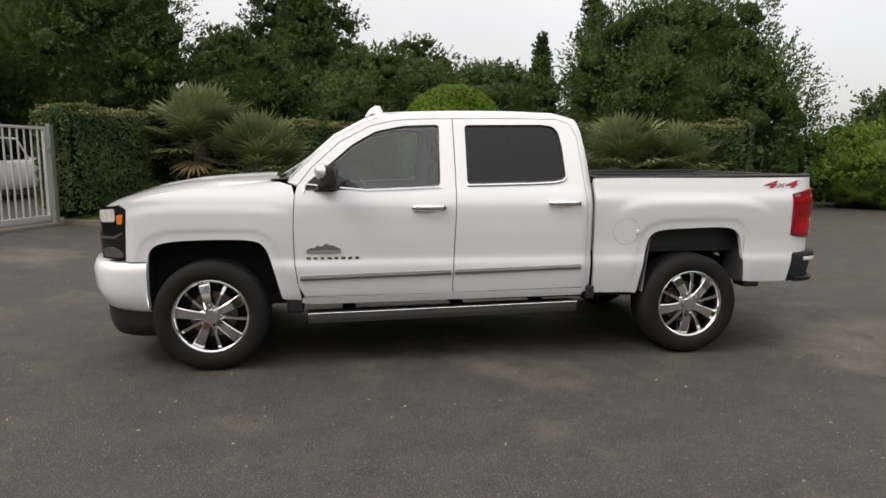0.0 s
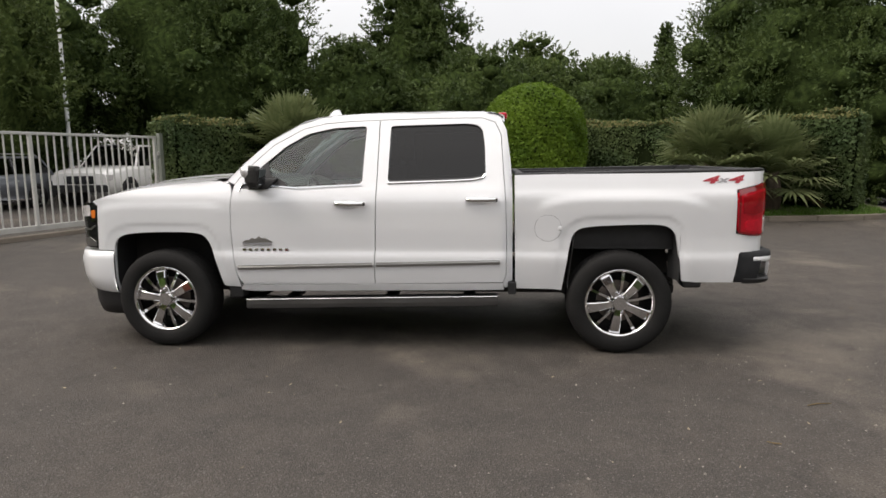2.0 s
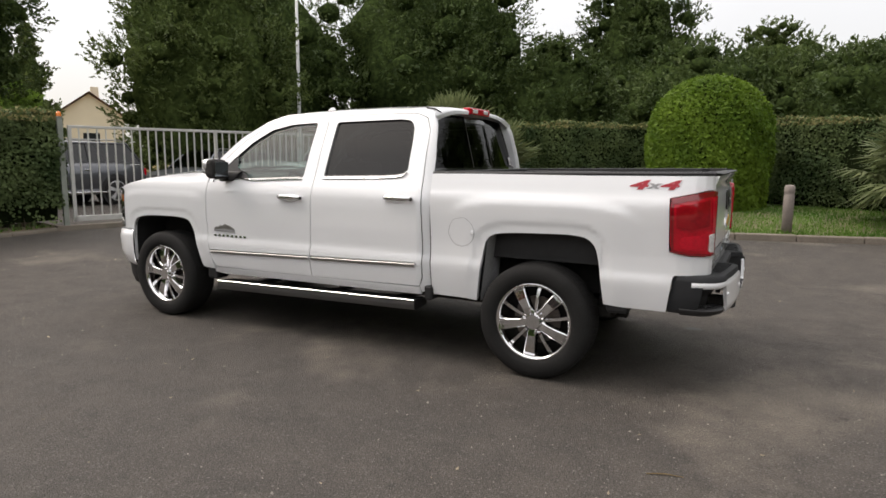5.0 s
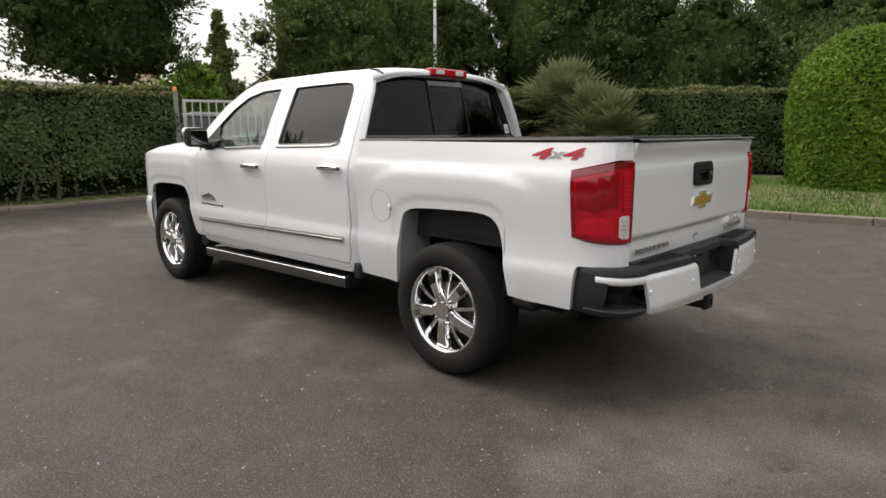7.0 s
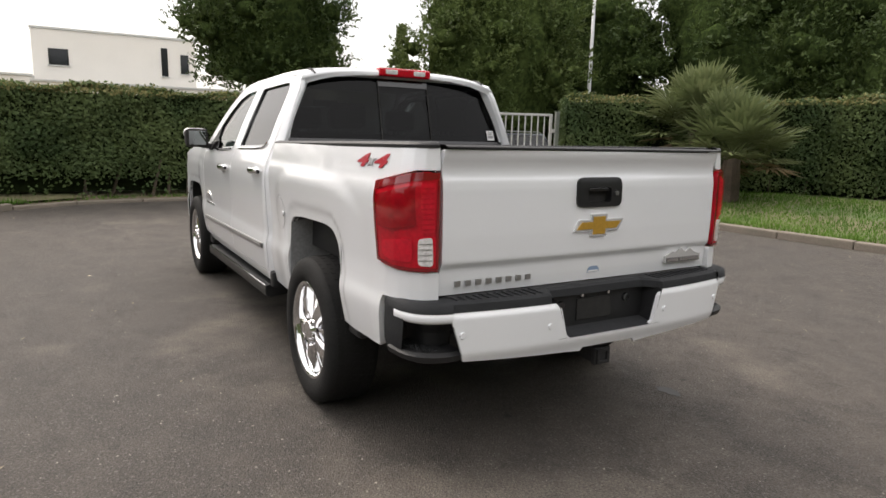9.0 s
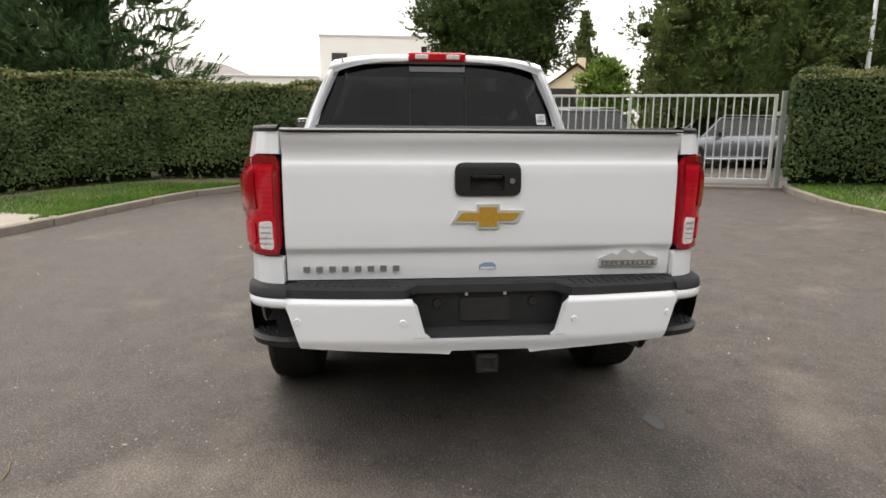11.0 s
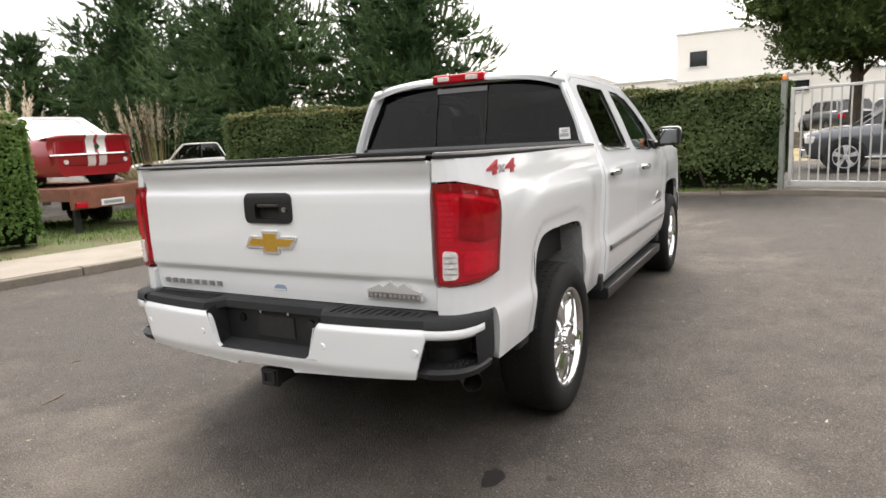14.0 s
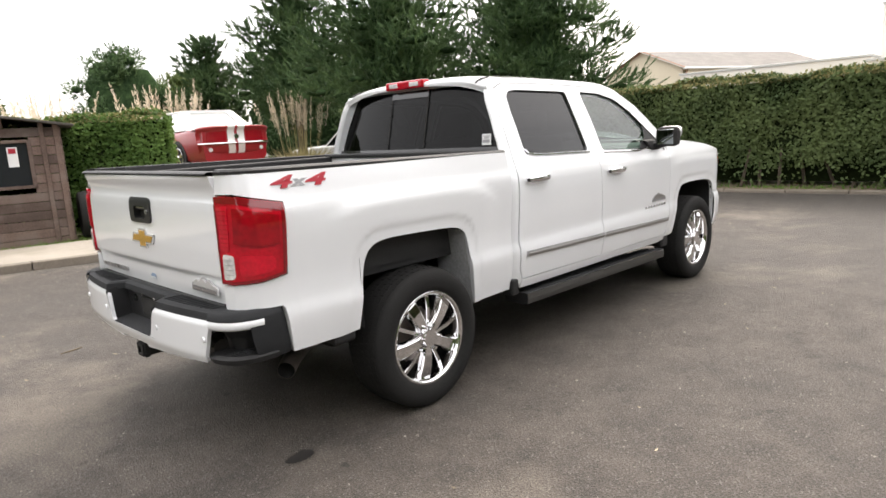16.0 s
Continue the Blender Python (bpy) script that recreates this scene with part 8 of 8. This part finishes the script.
# ---- pampas, grass, litter ----
def pampas(x, y, r, h, count, seed, low=0.35, high=0.68):
    rng = np.random.default_rng(seed)
    t = thing("pampas_grass", "pampas grass with pale feathery plumes", "grass", (x, y, 0))
    blades = []
    for i in range(900):
        az, q = rng.uniform(0, 6.283), rng.uniform(0.1, 1) * r
        d = Vector((math.cos(az), math.sin(az), 0))
        b = d * q * 0.35
        tip = d * q * rng.uniform(0.8, 1.3) + Vector((0, 0, h * rng.uniform(low, high)))
        s = Vector((-d.y, d.x, 0)) * 0.018
        m = (b + tip) / 2 + Vector((0, 0, 0.25))
        blades.append([b - s, m - s, tip, m + s])
    for i in range(count):
        az, q = rng.uniform(0, 6.283), rng.uniform(0.1, 0.85) * r
        d = Vector((math.cos(az), math.sin(az), 0))
        base = d * q * 0.5
        top = d * q * 1.25 + Vector((0, 0, h * rng.uniform(0.8, 1.03)))
        a = base.lerp(top, 0.66)
        s0 = Vector((-d.y, d.x, 0)) * 0.006
        blades.append([base - s0, base + s0, a + s0, a - s0])
        plume = []
        for k in range(60):
            f = rng.uniform(0, 1)
            p = a.lerp(top, f)
            w = 0.070 * math.sin(math.pi * min(1, f * 0.9 + 0.08)) + 0.012
            v = Vector((rng.normal(0, 1), rng.normal(0, 1), 2.0 + rng.uniform(0, 1.2))).normalized()
            sv = v.orthogonal().normalized() * 0.014
            plume.append([p, p + v * w + sv, p + v * w * 1.9, p + v * w - sv])
        quads("plume", np.array(plume), M_PLUME, t)
    tagged(quads("blade", np.array(blades), M_STRAW, t), kind="stuff")


M_PLUME = material("plume", (0.70, 0.62, 0.49), 0.9, spread=0.2, scale=3, fine=12)
pampas(-3.5, -14.4, 1.5, 3.25, 46, 81)
pampas(-6.8, -13.1, 1.2, 3.0, 44, 82, 0.2, 0.46)
pampas(-1.0, -16.6, 1.5, 3.1, 34, 83)


def grass(name, label, mat, pick, count, height, seed, base):
    """Loose blades over a stretch of the plan; pick gives random places."""
    rng = np.random.default_rng(seed)
    out = []
    while len(out) < count:
        x, y = pick(rng)
        z = base(x, y)
        az = rng.uniform(0, 6.283)
        h = height * rng.uniform(0.4, 1.2)
        d, s = Vector((math.cos(az), math.sin(az), 0)), Vector((-math.sin(az), math.cos(az), 0)) * rng.uniform(0.006, 0.011)
        p = Vector((x, y, z - 0.01))
        out.append([p - s, p + s, p + d * h * rng.uniform(0.2, 0.7) + Vector((0, 0, h))])
    ob = quads(name, np.array(out), mat, corners=3)
    return tagged(ob, label, "grass", kind="stuff")


kn = np.array(KERB_N)
ks = np.array(KERB_SW)


def bed_place(rng):
    while True:
        x = rng.uniform(-6.2, 9.4)
        y0 = float(np.interp(x, kn[:60, 0], kn[:60, 1]))
        y = y0 + 0.14 + rng.uniform(0, 1) ** 1.5 * 4.2
        if y < 11.8:
            return x, y


def bed_height(x, y):
    y0 = float(np.interp(x, kn[:60, 0], kn[:60, 1]))
    t = (y - y0) / max(16.0 - y0, 1)
    return ground_z(x, y) + 0.10 + 0.16 * min(1, t * 3)


def west_place(rng):
    y = rng.uniform(-4.6, 1.9)
    x0 = float(np.interp(y, ks[::-1, 1], ks[::-1, 0]))
    return x0 - 0.14 - rng.uniform(0, 1) ** 1.3 * 2.2, y


def south_place(rng):
    while True:
        x = rng.uniform(-8.0, 3.5)
        y0 = float(np.interp(x, ks[:, 0], ks[:, 1]))
        y = y0 - 1.75 - rng.uniform(0, 1) ** 1.4 * 7
        if math.sin(x * 2.1) + math.sin(y * 1.7 + x) + rng.normal(0, 0.6) > -0.6:
            return x, y


grass("lawn_grass", "short green grass behind the kerb", M_GRASS, bed_place, 42000, 0.075, 91, bed_height)
grass("verge_grass", "thin grass strip under the hedge", M_GRASS, west_place, 4500, 0.06, 92, lambda x, y: ground_z(x, y) + 0.07)
def corner_place(rng):
    while True:
        x = rng.uniform(-7.6, -3.6)
        y = float(np.interp(x, ks[:, 0], ks[:, 1])) - 0.16 - rng.uniform(0, 1) ** 1.3 * 2.2
        if x < -4.1 or y > -5.1:
            return x, y


grass("verge_grass", "thin green grass between the kerb and the hedge", M_GRASS, corner_place, 16000, 0.075, 97, lambda x, y: ground_z(x, y) + 0.10)
grass("rough_grass", "patchy rough grass behind the pavement", M_GRASS, south_place, 26000, 0.10, 93, lambda x, y: ground_z(x, y) + 0.05)
grass("meadow_grass", "tall dry meadow grass beyond the gate", M_STRAW, lambda r: (r.uniform(-34, -16.5), r.uniform(4.0, 26)), 30000, 0.75, 94, lambda x, y: 0.14 + 0.5 * ramp(-x, 18, 34))


def litter():
    rng = np.random.default_rng(95)
    out = []
    for _ in range(420):
        x, y = rng.uniform(-7, 9), rng.uniform(-6.5, 6.8)
        if abs(y) < 1.1 and -2.9 < x < 3.1:
            continue
        s = rng.uniform(0.006, 0.017)
        a = rng.uniform(0, 6.283)
        u, v = Vector((math.cos(a), math.sin(a), 0)) * s, Vector((-math.sin(a), math.cos(a), 0)) * s * rng.uniform(0.4, 0.8)
        p = Vector((x, y, ground_z(x, y) + 0.006))
        out.append([p - u, p + v, p + u + Vector((0, 0, 0.008)), p - v])
    ob = quads("leaf_litter", np.array(out), material("dry_litter", (0.34, 0.28, 0.20), 0.9, island=0.6))
    tagged(ob, "scattered pale dry leaves and grit on the asphalt", "litter", kind="stuff")
    for x, y, a, ln in ((3.75, -1.95, -25, 0.16), (2.35, -2.55, 160, 0.07), (2.85, -1.99, 15, 0.17), (4.4, 0.6, 70, 0.06)):
        bm = bmesh.new()
        tube(bm, [(-ln / 2, 0, 0.006), (0, 0.012, 0.008), (ln / 2, 0, 0.006)], [0.003, 0.004, 0.002], 6)
        ob = part("twig", bm, M_PALM_DRY)
        ob.matrix_world = pose(x, y, 0, 0, 0, a)
        tagged(ob, "small pale dry twig on the asphalt", "twig", "twigs on the asphalt")


litter()


def stain(x, y, r, seed, label):
    rng = np.random.default_rng(seed)
    n = 36
    ring = [(x + r * (0.7 + 0.45 * rng.random()) * math.cos(a) * 1.5, y + r * (0.6 + 0.5 * rng.random()) * math.sin(a), ground_z(x, y) + 0.004) for a in [2 * math.pi * k / n for k in range(n)]]
    m = bpy.data.materials.get("oil_mark") or material("oil_mark", (0.022, 0.020, 0.019), 0.5, spread=0.4, scale=20, fine=120)
    tagged(mesh("oil_stain", ring, [tuple(range(n))], m), label, "stain")


stain(2.66, 0.905, 0.055, 96, "small dark oil stain on the asphalt")


def loose_grit(count, seed):
    """Tiny stones lying loose on the asphalt, denser where the ground is worn."""
    rng = np.random.default_rng(seed)
    tris = []
    while len(tris) < count * 4:
        x, y = rng.uniform(-3.5, 8.0), rng.uniform(-7.2, 6.5)
        if -2.9 < x < 3.1 and -1.0 < y < 1.0:
            continue
        if math.sin(x * 0.9 + 1.3 * math.sin(y * 0.7)) + rng.normal(0, 0.6) < 0.0:
            continue
        r = float(rng.uniform(0.003, 0.0085)) * (1.6 if rng.random() < 0.06 else 1)
        z = ground_z(x, y)
        a0 = rng.uniform(0, 6.283)
        ring = [(x + r * rng.uniform(0.7, 1.2) * math.cos(a0 + k * 1.571), y + r * rng.uniform(0.7, 1.2) * math.sin(a0 + k * 1.571), z - 0.001) for k in range(4)]
        top = (x + rng.normal(0, r * 0.2), y + rng.normal(0, r * 0.2), z + r * rng.uniform(0.6, 1.0))
        for k in range(4):
            tris.append([ring[k], ring[(k + 1) % 4], top])
    ob = quads("loose_grit", np.array(tris), M_GRIT, None, "", 3)
    tagged(ob, "small loose grey stones scattered on worn asphalt", "gravel", kind="stuff")


M_GRIT = material("grit_stone", (0.20, 0.18, 0.16), 0.9, spread=0.5, scale=9, fine=60, island=0.6)
loose_grit(6500, 97)
